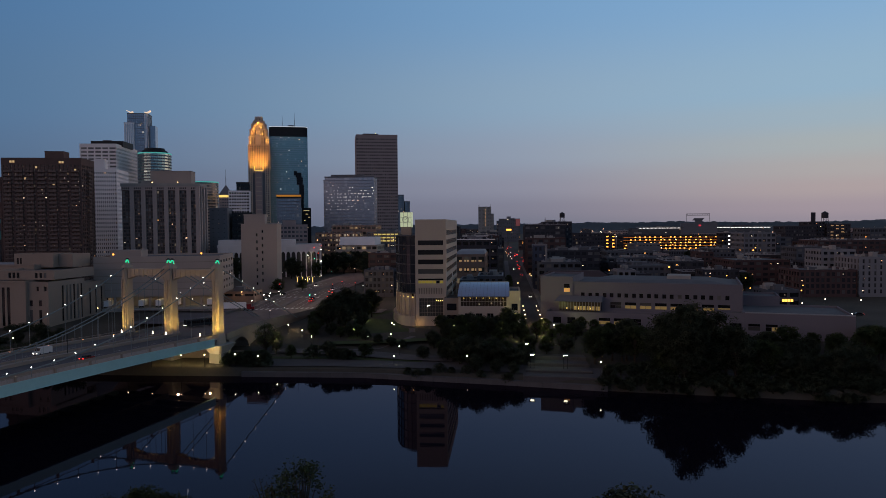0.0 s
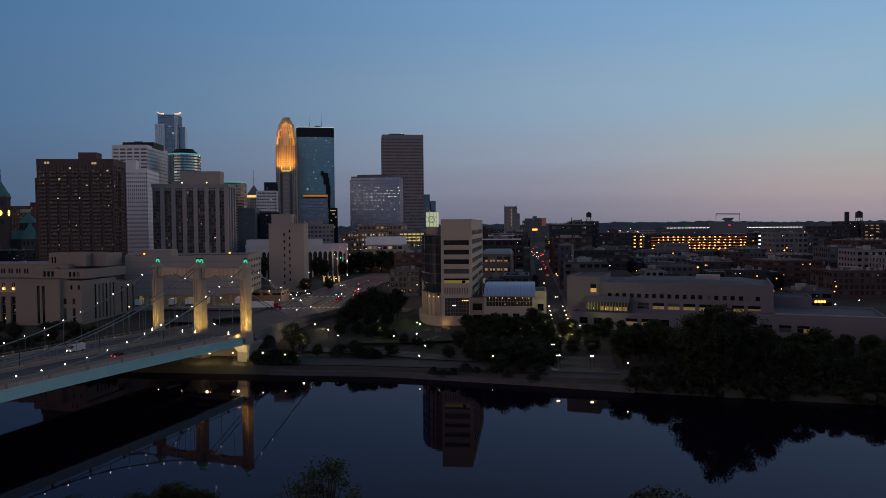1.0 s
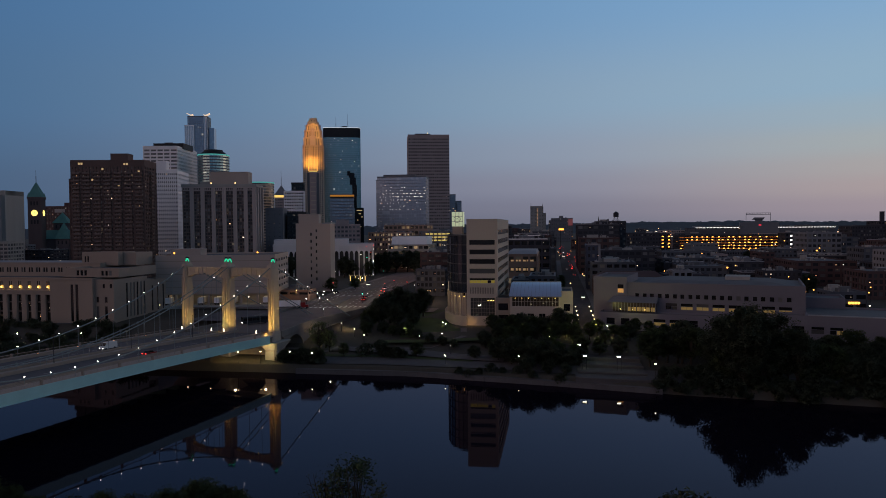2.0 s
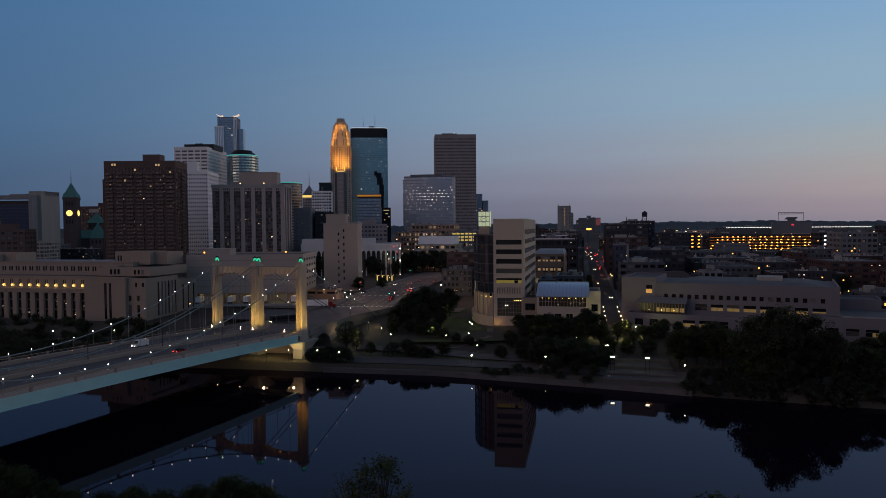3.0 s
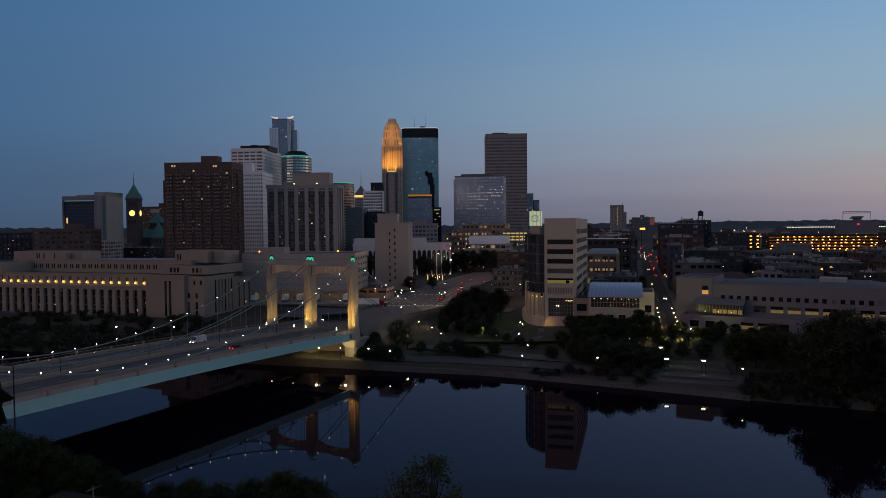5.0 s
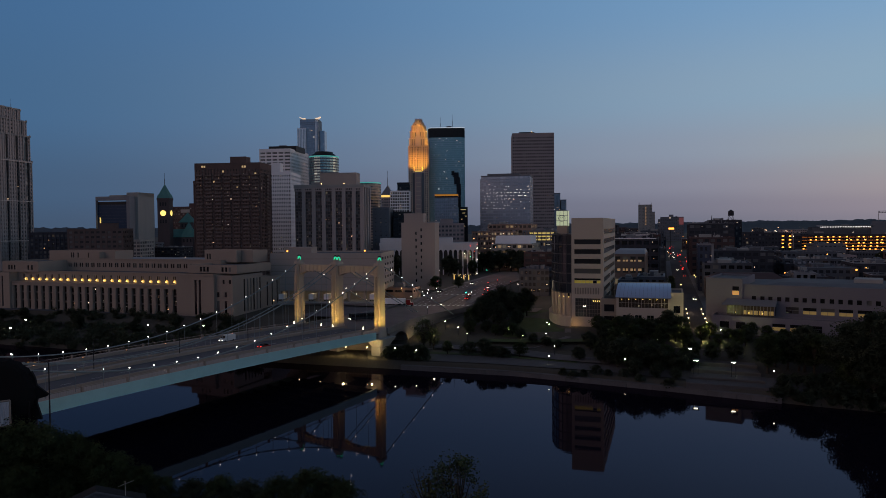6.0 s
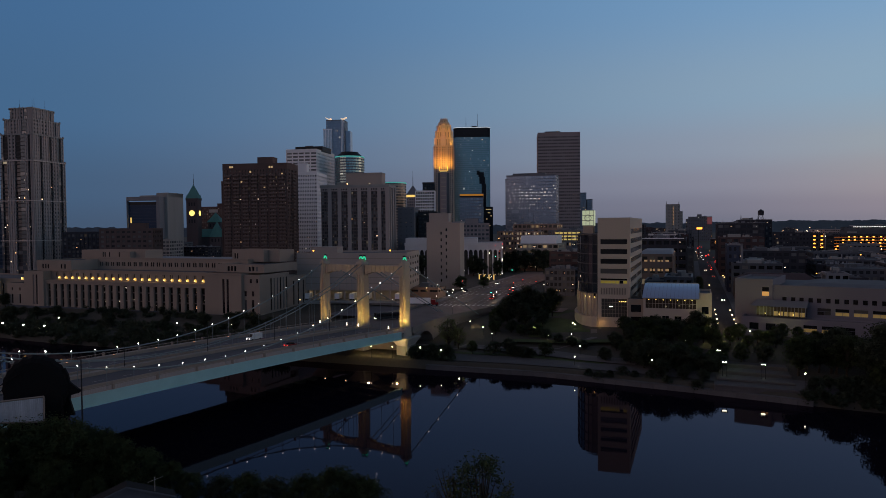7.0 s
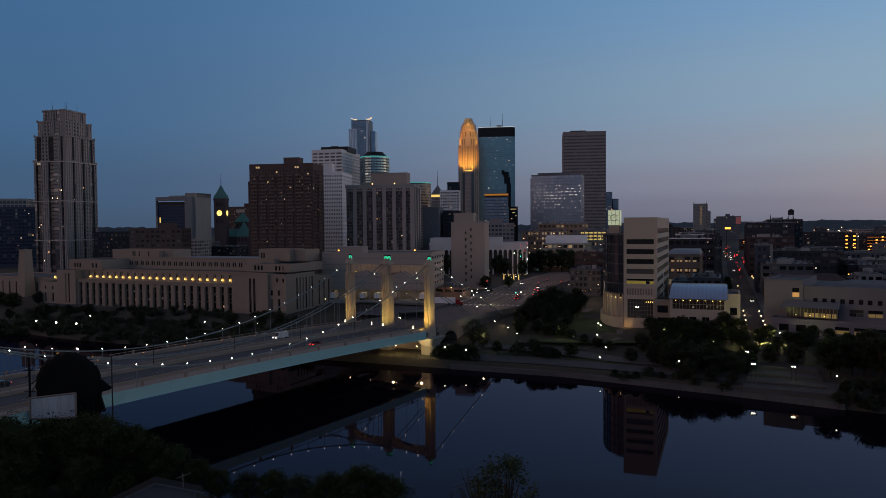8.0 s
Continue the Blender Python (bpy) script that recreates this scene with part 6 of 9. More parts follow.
def bank_annex():
    """Long low annex: small square windows above wide lit ones, a lower block in front, and a low wing."""
    root = thing("bank_annex", "long tan operations building with small square windows over wide lit ones", "building", (22, 309, 0), -15)
    ln = 76.0
    sq = [(11.4 + 3.05 * i + 0.12 * (i % 2), 12.95 + 3.05 * i + 0.12 * (i % 2), 21.2, 22.95) for i in range(20)]
    wide = []
    for i in range(8):
        u = 23.8 + 6.13 * i
        wide += [(u, u + 4.6, 18.0, 19.2, "g_dark"), (u, u + 2.25, 16.6, 17.9, "annex_lit" if i else "g_dark"), (u + 2.35, u + 4.6, 16.6, 17.9, "annex_lit" if i else "g_dark")]
    facade(root, 0, 0, 0, ln, 6, 27.6, sq + wide, "annex", "g_dark", 0.8)
    facade(root, ln, 0.8, 90, 44, 6, 27.6, [], "annex", "g_dark", 0.6)
    facade(root, 0, 44.8, 270, 44, 6, 27.6, [], "annex", "g_dark", 0.6)
    part("roof", MB().box(0.6, ln - 0.6, 0.8, 45, 26.3, 26.6), M["roof"], root)
    part("raised_roof", MB().prism([(14, 6), (ln - 3, 6), (ln - 3, 44), (14, 44)], 26.6, 27.9, [(20, 14), (ln - 12, 14), (ln - 12, 40), (20, 40)]), M["roof"], root)
    part("roof_screen", MB().box(46, 56, 22, 34, 27.5, 29.4), M["concrete"], root)
    # end block with a lit window
    shell(root, -6.2, 8.0, -0.6, 30, 6, 29.8, "annex", "g_dark", front=[(10.3, 12.8, 24.9, 26.6), (10.3, 12.8, 23.1, 24.8, "warm_pane")])
    # lower block in front
    low = []
    for i in range(3):
        u = 22.2 + 6.2 * i
        low += [(u, u + 4.6, 12.2, 13.4, "g_dark"), (u, u + 4.6, 10.8, 12.1, "annex_lit" if i < 2 else "g_dark")]
    shell(root, -2, 48, -9, -0.65, 5, 15.6, "annex", "g_dark", front=[(3, 6.4, 10.6, 13.2), (9, 12.4, 10.6, 13.2)] + low)
    # glazed bay
    part("bay_glass", MB().box(2.9, 20.4, -5, -0.65, 15.6, 19.5), M["g_wing"], root)
    part("bay_roof", MB().prism([(0.6, -5.8), (20.9, -5.8), (20.9, -0.65), (0.6, -0.65)], 19.5, 21.6, [(2.4, -1.6), (20.9, -1.6), (20.9, -0.65), (2.4, -0.65)]), M["slate"], root)
    for i in range(15):
        part("mullion", MB().box(2.75 + 1.25 * i, 2.95 + 1.25 * i, -5.1, -5.0, 15.6, 19.5), M["annex"], root)
    for i in range(6):
        part("bay_window", MB().box(9.1 + 1.9 * i, 10.6 + 1.9 * i, -5.04, -5.02, 15.9, 17.6), M["annex_lit"], root)
    for i in range(3):
        lamp(root, "ceiling_lamp", 6.2 + 5 * i, -5.3, 16.6, 0.2, "po_lamp")
    # low wing to the right
    shell(root, 66, ln, -10, -0.05, 4, 17.4, "annex", "g_dark", front=[(4.8, 9.0, 12.3, 13.3), (4.8, 9.0, 10.7, 12.2)], roof="roof")
    shell(root, ln, ln + 38, -10, 26, 4, 17.4, "annex", "g_dark", front=[(1.4, 5.6, 12.3, 13.3), (1.4, 5.6, 10.7, 12.2), (7.6, 11.8, 12.3, 13.3), (7.6, 9.6, 10.7, 12.2), (9.8, 11.8, 10.7, 12.2, "annex_lit")], roof="roof")
    part("coping", MB().box(ln + 0.3, ln + 38, -10.2, -9.4, 17.4, 17.8), M["roofpale"], root)
    shell(root, ln - 4, ln + 16, 26, 44, 4, 21, "annex", "g_dark")


bank_annex()


# ---- suspension bridge ----
HEAD = radians(13)
SPAN = 178.0


def bridge_at(s, off=0.0):
    """Plan place on the bridge: s metres from the western portal over the river, off deck units of 1.06 m from the near cable."""
    off *= 1.06
    return (-105 - math.sin(HEAD) * s - math.cos(HEAD) * off, 248 - math.cos(HEAD) * s + math.sin(HEAD) * off)


def deck_z(s):
    s = max(s, -70)
    return 11.75 + 0.034 * s - 0.00016 * s * s if s > 0 else 11.75 + 0.01 * s


def cable_z(s, near=True):
    """Main span: a parabola from the saddles; back stays: nearly straight."""
    if s >= 0:
        return 15.4 + 22.6 * ((s - 89) / 89) ** 2
    return 38.0 + s * (26.5 / 58.0)


bridge = thing("suspension_bridge", "blue-girdered suspension road bridge with stone portals and lamp-strung cables", "bridge", (0, 0, 0))


def deck_strip(name, o0, o1, z_up, z_down, material, s0=-2, s1=SPAN + 4, step=6.0, label=""):
    m = MB()
    n = int((s1 - s0) / step)
    for i in range(n + 1):
        s = s0 + (s1 - s0) * i / n
        z = deck_z(s)
        a, b = bridge_at(s, o0), bridge_at(s, o1)
        m.v += [(*a, z + z_up), (*b, z + z_up), (*b, z + z_down), (*a, z + z_down)]
        if i:
            k = 4 * i
            for c in range(4):
                d = (c + 1) % 4
                m.f.append((k - 4 + c, k - 4 + d, k + d, k + c))
    m.f += [(0, 1, 2, 3), tuple(len(m.v) - 1 - c for c in range(4))]
    ob = part(name, m, M[material], bridge, label)
    return ob


deck_strip("roadway", 4.2, 17.2, 0.0, -0.5, "deck", -2)
deck_strip("roadway", 22.0, 35.0, 0.0, -0.5, "deck", -2)
deck_strip("median", 17.2, 22.0, 0.28, -0.5, "walk")
deck_strip("sidewalk", -1.2, 4.2, 0.25, -0.5, "walk")
deck_strip("sidewalk", 35.0, 40.2, 0.25, -0.5, "walk")
deck_strip("barrier", 3.9, 4.3, 0.95, 0.0, "railing")
deck_strip("barrier", 34.9, 35.3, 0.95, 0.0, "railing")
deck_strip("barrier", 16.9, 17.3, 0.9, 0.0, "railing")
deck_strip("barrier", 21.9, 22.3, 0.9, 0.0, "railing")
deck_strip("edge_girder", -1.6, -1.15, 0.15, -2.55, "blue", 4.8, SPAN, label="pale blue steel edge girder")
deck_strip("edge_girder", 40.1, 40.5, 0.15, -2.55, "blue", 0, SPAN, label="pale blue steel edge girder")
deck_strip("girder_flange", -1.95, -1.1, -2.55, -2.7, "blue", 4.8, SPAN)
deck_strip("girder", 18.0, 18.6, -0.5, -2.9, "dark", 0, SPAN)
deck_strip("deck_underside", -1.0, 40.0, -0.5, -0.8, "dark", 0, SPAN)
deck_strip("top_rail", -1.1, -0.95, 1.4, 1.25, "railing")
deck_strip("top_rail", 39.9, 40.05, 1.05, 0.92, "railing")
for o in (10.6, 28.5):
    for k in range(22):
        s = 4 + 8 * k
        m = MB()
        a, b, c, d = bridge_at(s, o - 0.07), bridge_at(s, o + 0.07), bridge_at(s + 3, o + 0.07), bridge_at(s + 3, o - 0.07)
        part("lane_mark", m.quad((*a, deck_z(s) + 0.02), (*b, deck_z(s) + 0.02), (*c, deck_z(s + 3) + 0.02), (*d, deck_z(s + 3) + 0.02)), M["paint"], bridge)
beam = MB().box(-21.4, 21.4, -0.2, 0.2, -2.4, -0.8).mesh("cross_beam", M["dark"])
for k in range(25):
    s = 4 + 7.1 * k
    x, y = bridge_at(s, 19.5)
    part("cross_beam", beam, None, bridge, at=(x, y, deck_z(s)), turn=-HEAD)
post = MB().box(-0.35, 0.35, -0.2, 0.2, 0, 1.3)
post.box(-0.4, 0.4, -0.25, 0.25, 1.3, 1.42)
post = post.mesh("rail_pilaster", M["railing"])
for o in (-1.02, 39.98):
    bars = MB()
    for k in range(46):
        s = 1 + 4 * k
        x, y = bridge_at(s, o)
        if k % 3 == 0:
            part("rail_pilaster", post, None, bridge, at=(x, y, deck_z(s) + (0.15 if o < 0 else -0.2)), turn=-HEAD)
        for i in range(9):
            x, y = bridge_at(s + 0.4 + 0.42 * i, o)
            z = deck_z(s + 0.4 + 0.42 * i)
            bars.box(x - 0.012, x + 0.012, y - 0.012, y + 0.012, z + 0.25, z + (1.26 if o < 0 else 0.93))
    part("baluster", bars, M["railing"], bridge, kind="stuff")

# cables, hangers and their lamps
LAMP_S = [7.1 * k + 8.3 for k in range(24)]
ball = MB().ball(0, 0, 0, 0.125).mesh("cable_lamp", M["white_lamp"])
clamp = MB().box(-0.22, 0.22, -0.3, 0.3, -0.28, 0.28).mesh("cable_clamp", M["cable"])
for o, lamps, w in ((0.0, True, 0.21), (18.4, False, 0.17), (20.8, False, 0.17), (38.5, True, 0.2)):
    pts = [(*bridge_at(s, o), cable_z(s)) for s in [SPAN * i / 48 for i in range(49)]]
    main = part("main_cable", MB().tube(pts, w, 6), M["cable"], bridge)
    pts = [(*bridge_at(s, o), cable_z(s)) for s in (0, -14, -28, -42, -57)]
    stay = part("back_stay", MB().tube(pts, w, 6), M["cable"], bridge)
    for s in LAMP_S:
        if s > SPAN - 4:
            continue
        x, y = bridge_at(s, o)
        part("hanger", MB().tube([(x, y, cable_z(s)), (x, y, deck_z(s) - 0.4)], 0.07, 5), M["cable"], main)
        part("cable_clamp", clamp, None, main, at=(x, y, cable_z(s)), turn=-HEAD)
        if lamps:
            part("cable_lamp", ball, None, main, "white glowing globe lamp", at=(x, y, cable_z(s) + 0.62))
    if lamps:
        for s in (-8, -15.5, -23, -30.5, -38, -46):
            x, y = bridge_at(s, o)
            part("cable_lamp", ball, None, stay, "white glowing globe lamp", at=(x, y, cable_z(s) + 0.62))
    if o == 18.4:
        for s in (-9, -18, -27):
            x, y = bridge_at(s, o)
            part("cable_lamp", ball, None, stay, "white glowing globe lamp", at=(x, y, cable_z(s) + 0.5))


def portal(s, lit):
    """Three tapered stone legs on flared piers, two arched beams, and green lantern caps."""
    root = thing("bridge_portal", "three-legged stone bridge portal with arched beams and green lanterns", "bridge tower", (*bridge_at(s, 0), 0), -13, "bridge portals")
    # local x runs from the near leg (0) to the far leg (-40.8)
    for u, w in ((0.0, 1.34), (-20.8, 1.95), (-40.8, 1.2)):
        c = 0.6
        oct_ = lambda a, b, k=1.0: [(u + (sx * (a - c) if e else sx * a) * k, (sy * b if e else sy * (b - c)) * k) for sx, sy, e in ((-1, -1, 0), (-1, -1, 1), (1, -1, 1), (1, -1, 0), (1, 1, 0), (1, 1, 1), (-1, 1, 1), (-1, 1, 0))]
        low, up = oct_(w, 2.3), oct_(w * 0.88, 2.0)
        leg = part("leg", MB().prism(low, 9.5, 37.6, up), M["stone"], root)
        for i, sx in enumerate((-0.55, 0.0, 0.55)):
            part("flute", MB().box(u + sx * w - 0.2, u + sx * w + 0.2, -2.33, -1.9, 14, 33), M["stone"], leg)
        part("leg_base", MB().prism(oct_(w + 0.35, 2.7), 9.0, 13.2, oct_(w + 0.15, 2.45)), M["stone"], root)
        part("leg_cap", MB().prism(oct_(w * 0.84 + 0.35, 2.5), 37.2, 38.2, oct_(w * 0.84 + 0.1, 2.2)).prism(oct_(w * 0.6, 1.6), 38.2, 39.2), M["stone"], root)
        part("pier_head", MB().prism(oct_(2.4, 2.6), 6.0, 9.6, oct_(w + 3.2, 5.0)), M["concrete"], root)
        part("pier", MB().prism(oct_(2.6, 2.9), -3, 6.2), M["concrete"], root)
        for v in ((0,) if w < 1.5 else (-0.85, 0.85)):
            m = MB()
            for sx in (-1, 1):
                for i in range(5):
                    a, b = math.pi / 2 * i / 5, math.pi / 2 * (i + 1) / 5
                    f = lambda t, r: (u + v + sx * r * math.cos(t), -0.1, 38.9 + 1.7 * r * math.sin(t))
                    p, q = f(a, 0.85), f(b, 0.85)
                    p2, q2 = f(a, 0.56), f(b, 0.56)
                    m.quad(p, q, q2, p2)
                    m.quad((p[0], 0.1, p[2]), (p2[0], 0.1, p2[2]), (q2[0], 0.1, q2[2]), (q[0], 0.1, q[2]))
                    m.quad(p, (p[0], 0.1, p[2]), (q[0], 0.1, q[2]), q)
            lant = part("lantern", m, M["green_lamp"], root, "glowing green arched lantern")
            part("lantern_roof", MB().prism([(u + v - 0.8, -0.6), (u + v + 0.8, -0.6), (u + v + 0.8, 0.6), (u + v - 0.8, 0.6)], 40.4, 40.9, [(u + v - 0.2, -0.2), (u + v + 0.2, -0.2), (u + v + 0.2, 0.2), (u + v - 0.2, 0.2)]), M["dark"], lant)
    for a, b in ((-1.3, -18.7), (-22.9, -39.5)):
        m, n = MB(), 10
        top = [(a + (b - a) * i / n, 36.9) for i in range(n + 1)]
        bot = [(x, 34.6 - 1.6 * abs(2 * i / n - 1) ** 2.2) for i, (x, _) in enumerate(top)]
        for i in range(n):
            for y0, flip in ((-1.3, False), (1.3, True)):
                q = [(top[i][0], y0, top[i][1]), (bot[i][0], y0, bot[i][1]), (bot[i + 1][0], y0, bot[i + 1][1]), (top[i + 1][0], y0, top[i + 1][1])]
                m.quad(*(q[::-1] if flip else q))
            m.quad((bot[i][0], -1.3, bot[i][1]), (bot[i][0], 1.3, bot[i][1]), (bot[i + 1][0], 1.3, bot[i + 1][1]), (bot[i + 1][0], -1.3, bot[i + 1][1]))
            m.quad((top[i + 1][0], -1.3, 36.9), (top[i + 1][0], 1.3, 36.9), (top[i][0], 1.3, 36.9), (top[i][0], -1.3, 36.9))
        beam_ = part("arched_beam", m, M["stone"], root)
        for i in range(8):
            x = a + (b - a) * (i + 0.5) / 8
            part("beam_rib", MB().box(x - 0.18, x + 0.18, -1.5, -1.25, 33.9, 36.8), M["stone"], beam_)
    return root


west = portal(0, True)
copy_thing(west, pose(*bridge_at(SPAN, 0), 0.6, 0, 0, -13))


def flood(name, s, off, z, s2, off2, z2, watts, color=(1.0, 0.66, 0.14), size=55):
    d = bpy.data.lights.new(name, "SPOT")
    d.energy, d.color, d.spot_size, d.spot_blend, d.shadow_soft_size = watts, color, radians(size), 1.0, 0.4
    o = new(name, d)
    o.matrix_world = look((*bridge_at(s, off), z), (*bridge_at(s2, off2), z2))
    tagged(o, "warm floodlight at the foot of a bridge leg", "floodlight", "bridge floodlights")


for off, w in ((0.0, 1.55), (19.6, 2.05), (38.5, 1.55)):
    flood("leg_floodlight", 7.5, off - 1.2, 12.6, 1.4, off, 19.5, 8600 if off < 1 else 4600 if off < 30 else 3200, size=78)
    flood("leg_floodlight", 0.8, off - w - 4.2, 12.6, 0.0, off - w * 0.5, 19.5, 4000 if off < 1 else 2000 if off < 30 else 1300, size=78)
flood("beam_floodlight", 6.5, 9.5, 13.0, 0.5, 9.5, 35.5, 6000, size=44)
flood("beam_floodlight", 6.5, 29.0, 13.0, 0.5, 29.0, 35.5, 5200, size=44)
for off in (3.0, 17.0, 22.5, 36.0):
    x, y = bridge_at(6.5, off)
    f = thing("floodlight", "small lit floodlight post on the bridge deck", "floodlight", (x, y, deck_z(6.5)), -13, "bridge deck floodlights")
    part("post", MB().tube([(0, 0, 0), (0, 0, 1.4)], 0.08, 6), M["dark"], f)
    part("lens", MB().prism([(-0.2, -0.2), (0.2, -0.2), (0.2, 0.2), (-0.2, 0.2)], 1.2, 2.3, [(-0.08, -0.08), (0.08, -0.08), (0.08, 0.08), (-0.08, 0.08)]), M["far_white"], f)


# tall dark lamp posts on the deck, unlit, with small amber marker lamps along the far edge
def deck_post(s, off, h=8.5):
    x, y = bridge_at(s, off)
    p = thing("lamp_post", "slim dark unlit lamp post on the bridge deck", "lamp post", (x, y, deck_z(s)), -13, "bridge lamp posts")
    part("pole", MB().tube([(0, 0, 0), (0, 0, h)], 0.13, 6, 0.07), M["dark"], p)
    part("arm", MB().tube([(0, 0, h - 0.2), (0.8, 0, h + 0.2), (1.6, 0, h + 0.25)], 0.05, 5), M["dark"], p)
    part("head", MB().box(1.4, 2.1, -0.14, 0.14, h + 0.12, h + 0.3), M["dark"], p)


for s in (20, 48, 76, 104, 132, 160):
    deck_post(s, 19.6)
M["marker"] = glow("marker_lamp", (1.0, 0.42, 0.16), 1.1)
marker = MB().box(-0.22, 0.22, -0.1, 0.1, 0, 0.1).mesh("marker_lens", M["marker"])
for k in range(12):
    s = 12 + 14.2 * k
    x, y = bridge_at(s, 34.6)
    f = thing("marker_light", "small amber marker light on the bridge kerb", "marker light", (x, y, deck_z(s) + 0.95), -13, "bridge marker lights")
    part("lens", marker, None, f, at=(0, 0, 0.1))
    part("base", MB().box(-0.4, 0.4, -0.18, 0.18, 0, 0.1), M["dark"], f)

# ---- approach to the bridge and the streets ----
ROAD = [(-123.8, 253), (-117, 283), (-113.5, 315), (-114, 345), (-117, 375), (-121, 420), (-121, 480), (-120.5, 540), (-121, 600)]


def road_z(y):
    return 11.9 - 0.5 * min(1, max(0, (y - 250) / 90)) if y < 420 else 11.4 + (y - 420) * 0.003


def approach():
    """Curving viaduct deck with solid parapets, a shallow arch by the pier, and a retaining wall further on."""
    root = thing("bridge_approach", "concrete viaduct carrying the avenue from the bridge to the bank", "viaduct", (0, 0, 0))
    edge = [(250, -102.6, -141.5), (260, -102.6, -140), (269, -103, -138), (279, -102.8, -136.5), (292, -101.5, -134), (305, -98.8, -132), (318, -95.5, -131), (332, -92.8, -131), (344, -92.5, -131), (375, -98, -134)]
    top = MB()
    for (y0, n0, f0), (y1, n1, f1) in zip(edge, edge[1:]):
        z0, z1 = road_z(y0), road_z(y1)
        top.quad((f0, y0, z0), (n0, y0, z0), (n1, y1, z1), (f1, y1, z1))
        top.quad((n0, y0, z0 - 1.2), (f0, y0, z0 - 1.2), (f1, y1, z1 - 1.2), (n1, y1, z1 - 1.2))
        for a, b, w in ((n0, n1, -0.45), (f0, f1, 0.45)):
            m = MB()
            m.v = [(a, y0, z0 + 1.0), (b, y1, z1 + 1.0), (b, y1, z1 - 1.3), (a, y0, z0 - 1.3), (a + w, y0, z0 + 1.0), (b + w, y1, z1 + 1.0), (b + w, y1, z1 - 1.3), (a + w, y0, z0 - 1.3)]
            m.f = [(0, 3, 2, 1), (4, 5, 6, 7), (0, 1, 5, 4), (3, 7, 6, 2), (0, 4, 7, 3), (1, 2, 6, 5)]
            part("parapet", m, M["viaduct"], root)
            if y0 < 340:
                part("coping", MB().prism([(a - 0.1, y0), (a + w + 0.1, y0), (b + w + 0.1, y1), (b - 0.1, y1)] if w > 0 else [(a + w - 0.1, y0), (a + 0.1, y0), (b + 0.1, y1), (b + w - 0.1, y1)], max(z0, z1) + 1.0, max(z0, z1) + 1.15), M["viaduct"], root)
        if y0 >= 279:
            part("retaining_wall", MB().prism([(f0 + 1, y0), (n0 - 0.8, y0), (n1 - 0.8, y1), (f1 + 1, y1)], 2, min(z0, z1) - 1.2), M["viaduct"], root)
    part("roadway", top, M["road"], root)
    part("abutment", MB().prism([(-138, 274), (-103.8, 274), (-103.4, 279), (-136, 279)], 2, 10.6), M["viaduct"], root)
    m = MB()
    near = lambda y: lerp_table(y, [(e[0], e[1]) for e in edge]) - 0.2
    arch = lambda f: 3.4 + 6.2 * math.sqrt(max(0, 1 - (2 * f - 1) ** 2))
    for i in range(12):
        f0, f1 = i / 12, (i + 1) / 12
        y0, y1 = 252 + 22 * f0, 252 + 22 * f1
        m.quad((near(y0), y0, arch(f0)), (near(y1), y1, arch(f1)), (near(y1), y1, 10.4), (near(y0), y0, 10.4))
        m.quad((near(y0), y0, arch(f0)), (near(y0) - 38, y0, arch(f0)), (near(y1) - 38, y1, arch(f1)), (near(y1), y1, arch(f1)))
    part("arch", m, M["viaduct"], root, "shallow stone arch under the avenue")


approach()


def road_strip(name, pts, width, material, label, category, lift):
    m = MB()
    n = len(pts)
    for i, (x, y) in enumerate(pts):
        a, b = pts[max(i - 1, 0)], pts[min(i + 1, n - 1)]
        dx, dy = b[0] - a[0], b[1] - a[1]
        s = math.hypot(dx, dy)
        for f in (0.5, -0.5):
            m.v.append((x - dy / s * width * f, y + dx / s * width * f, road_z(y) + lift))
        if i:
            m.f.append((2 * i - 2, 2 * i - 1, 2 * i + 1, 2 * i))
    return solid(name, m, M[material], label, category, kind="structure")


road_strip("road_avenue", ROAD[3:], 34, "road", "wide grey avenue running from the bridge into downtown", "road", 0.1)
strip("road_river_street", [(-300, 352), (-190, 350), (-95, 346), (-60, 345)], 16, "road", "grey cross street behind the bridge portal", "road", 0.5)
strip("plaza", [(-170, 330), (-132, 330)], 60, "deck", "paved truck yard beside the avenue", "yard", 0.35)
strip("road_north_street", [(11.5, 296), (11.5, 380), (11, 520), (10, 800), (8, 1500)], 12, "street", "straight street with parked cars running away from the river", "road", 0.12)
for dx in (-8.2, 8.2):
    strip("pavement", [(11.5 + dx, 296), (11.5 + dx, 380), (11 + dx, 520), (10 + dx, 800)], 4.2, "pathway", "pale concrete pavement beside the street", "pavement", 0.22)
strip("path_promenade", [(-100, 248), (-60, 249), (-20, 246), (10, 240), (40, 232), (130, 222)], 15, "promenade", "broad grey paved riverside promenade", "path", 0.12)
strip("path_park", [(-92, 262), (-70, 268), (-50, 272), (-38, 285), (-40, 300)], 2.6, "pathway", "narrow concrete park path", "path", 0.12)
strip("road_riverside", [(-88, 270), (-70, 268.5), (-52, 265), (-36, 260), (-18, 257)], 15, "riverside", "broad dull riverside drive below the park trees", "road", 0.14)
strip("path_park", [(-46, 275), (-30, 278), (-8, 276), (20, 271)], 1.6, "pathway", "narrow concrete park path", "path", 0.12)
strip("road_parkway", [(-150, 262), (-100, 268)], 8, "pathway", "narrow riverside parkway", "road", 0.10)
strip("road_parkway", [(-330, 292), (-240, 262), (-150, 262)], 8, "asphalt", "narrow riverside parkway", "road", 0.10)
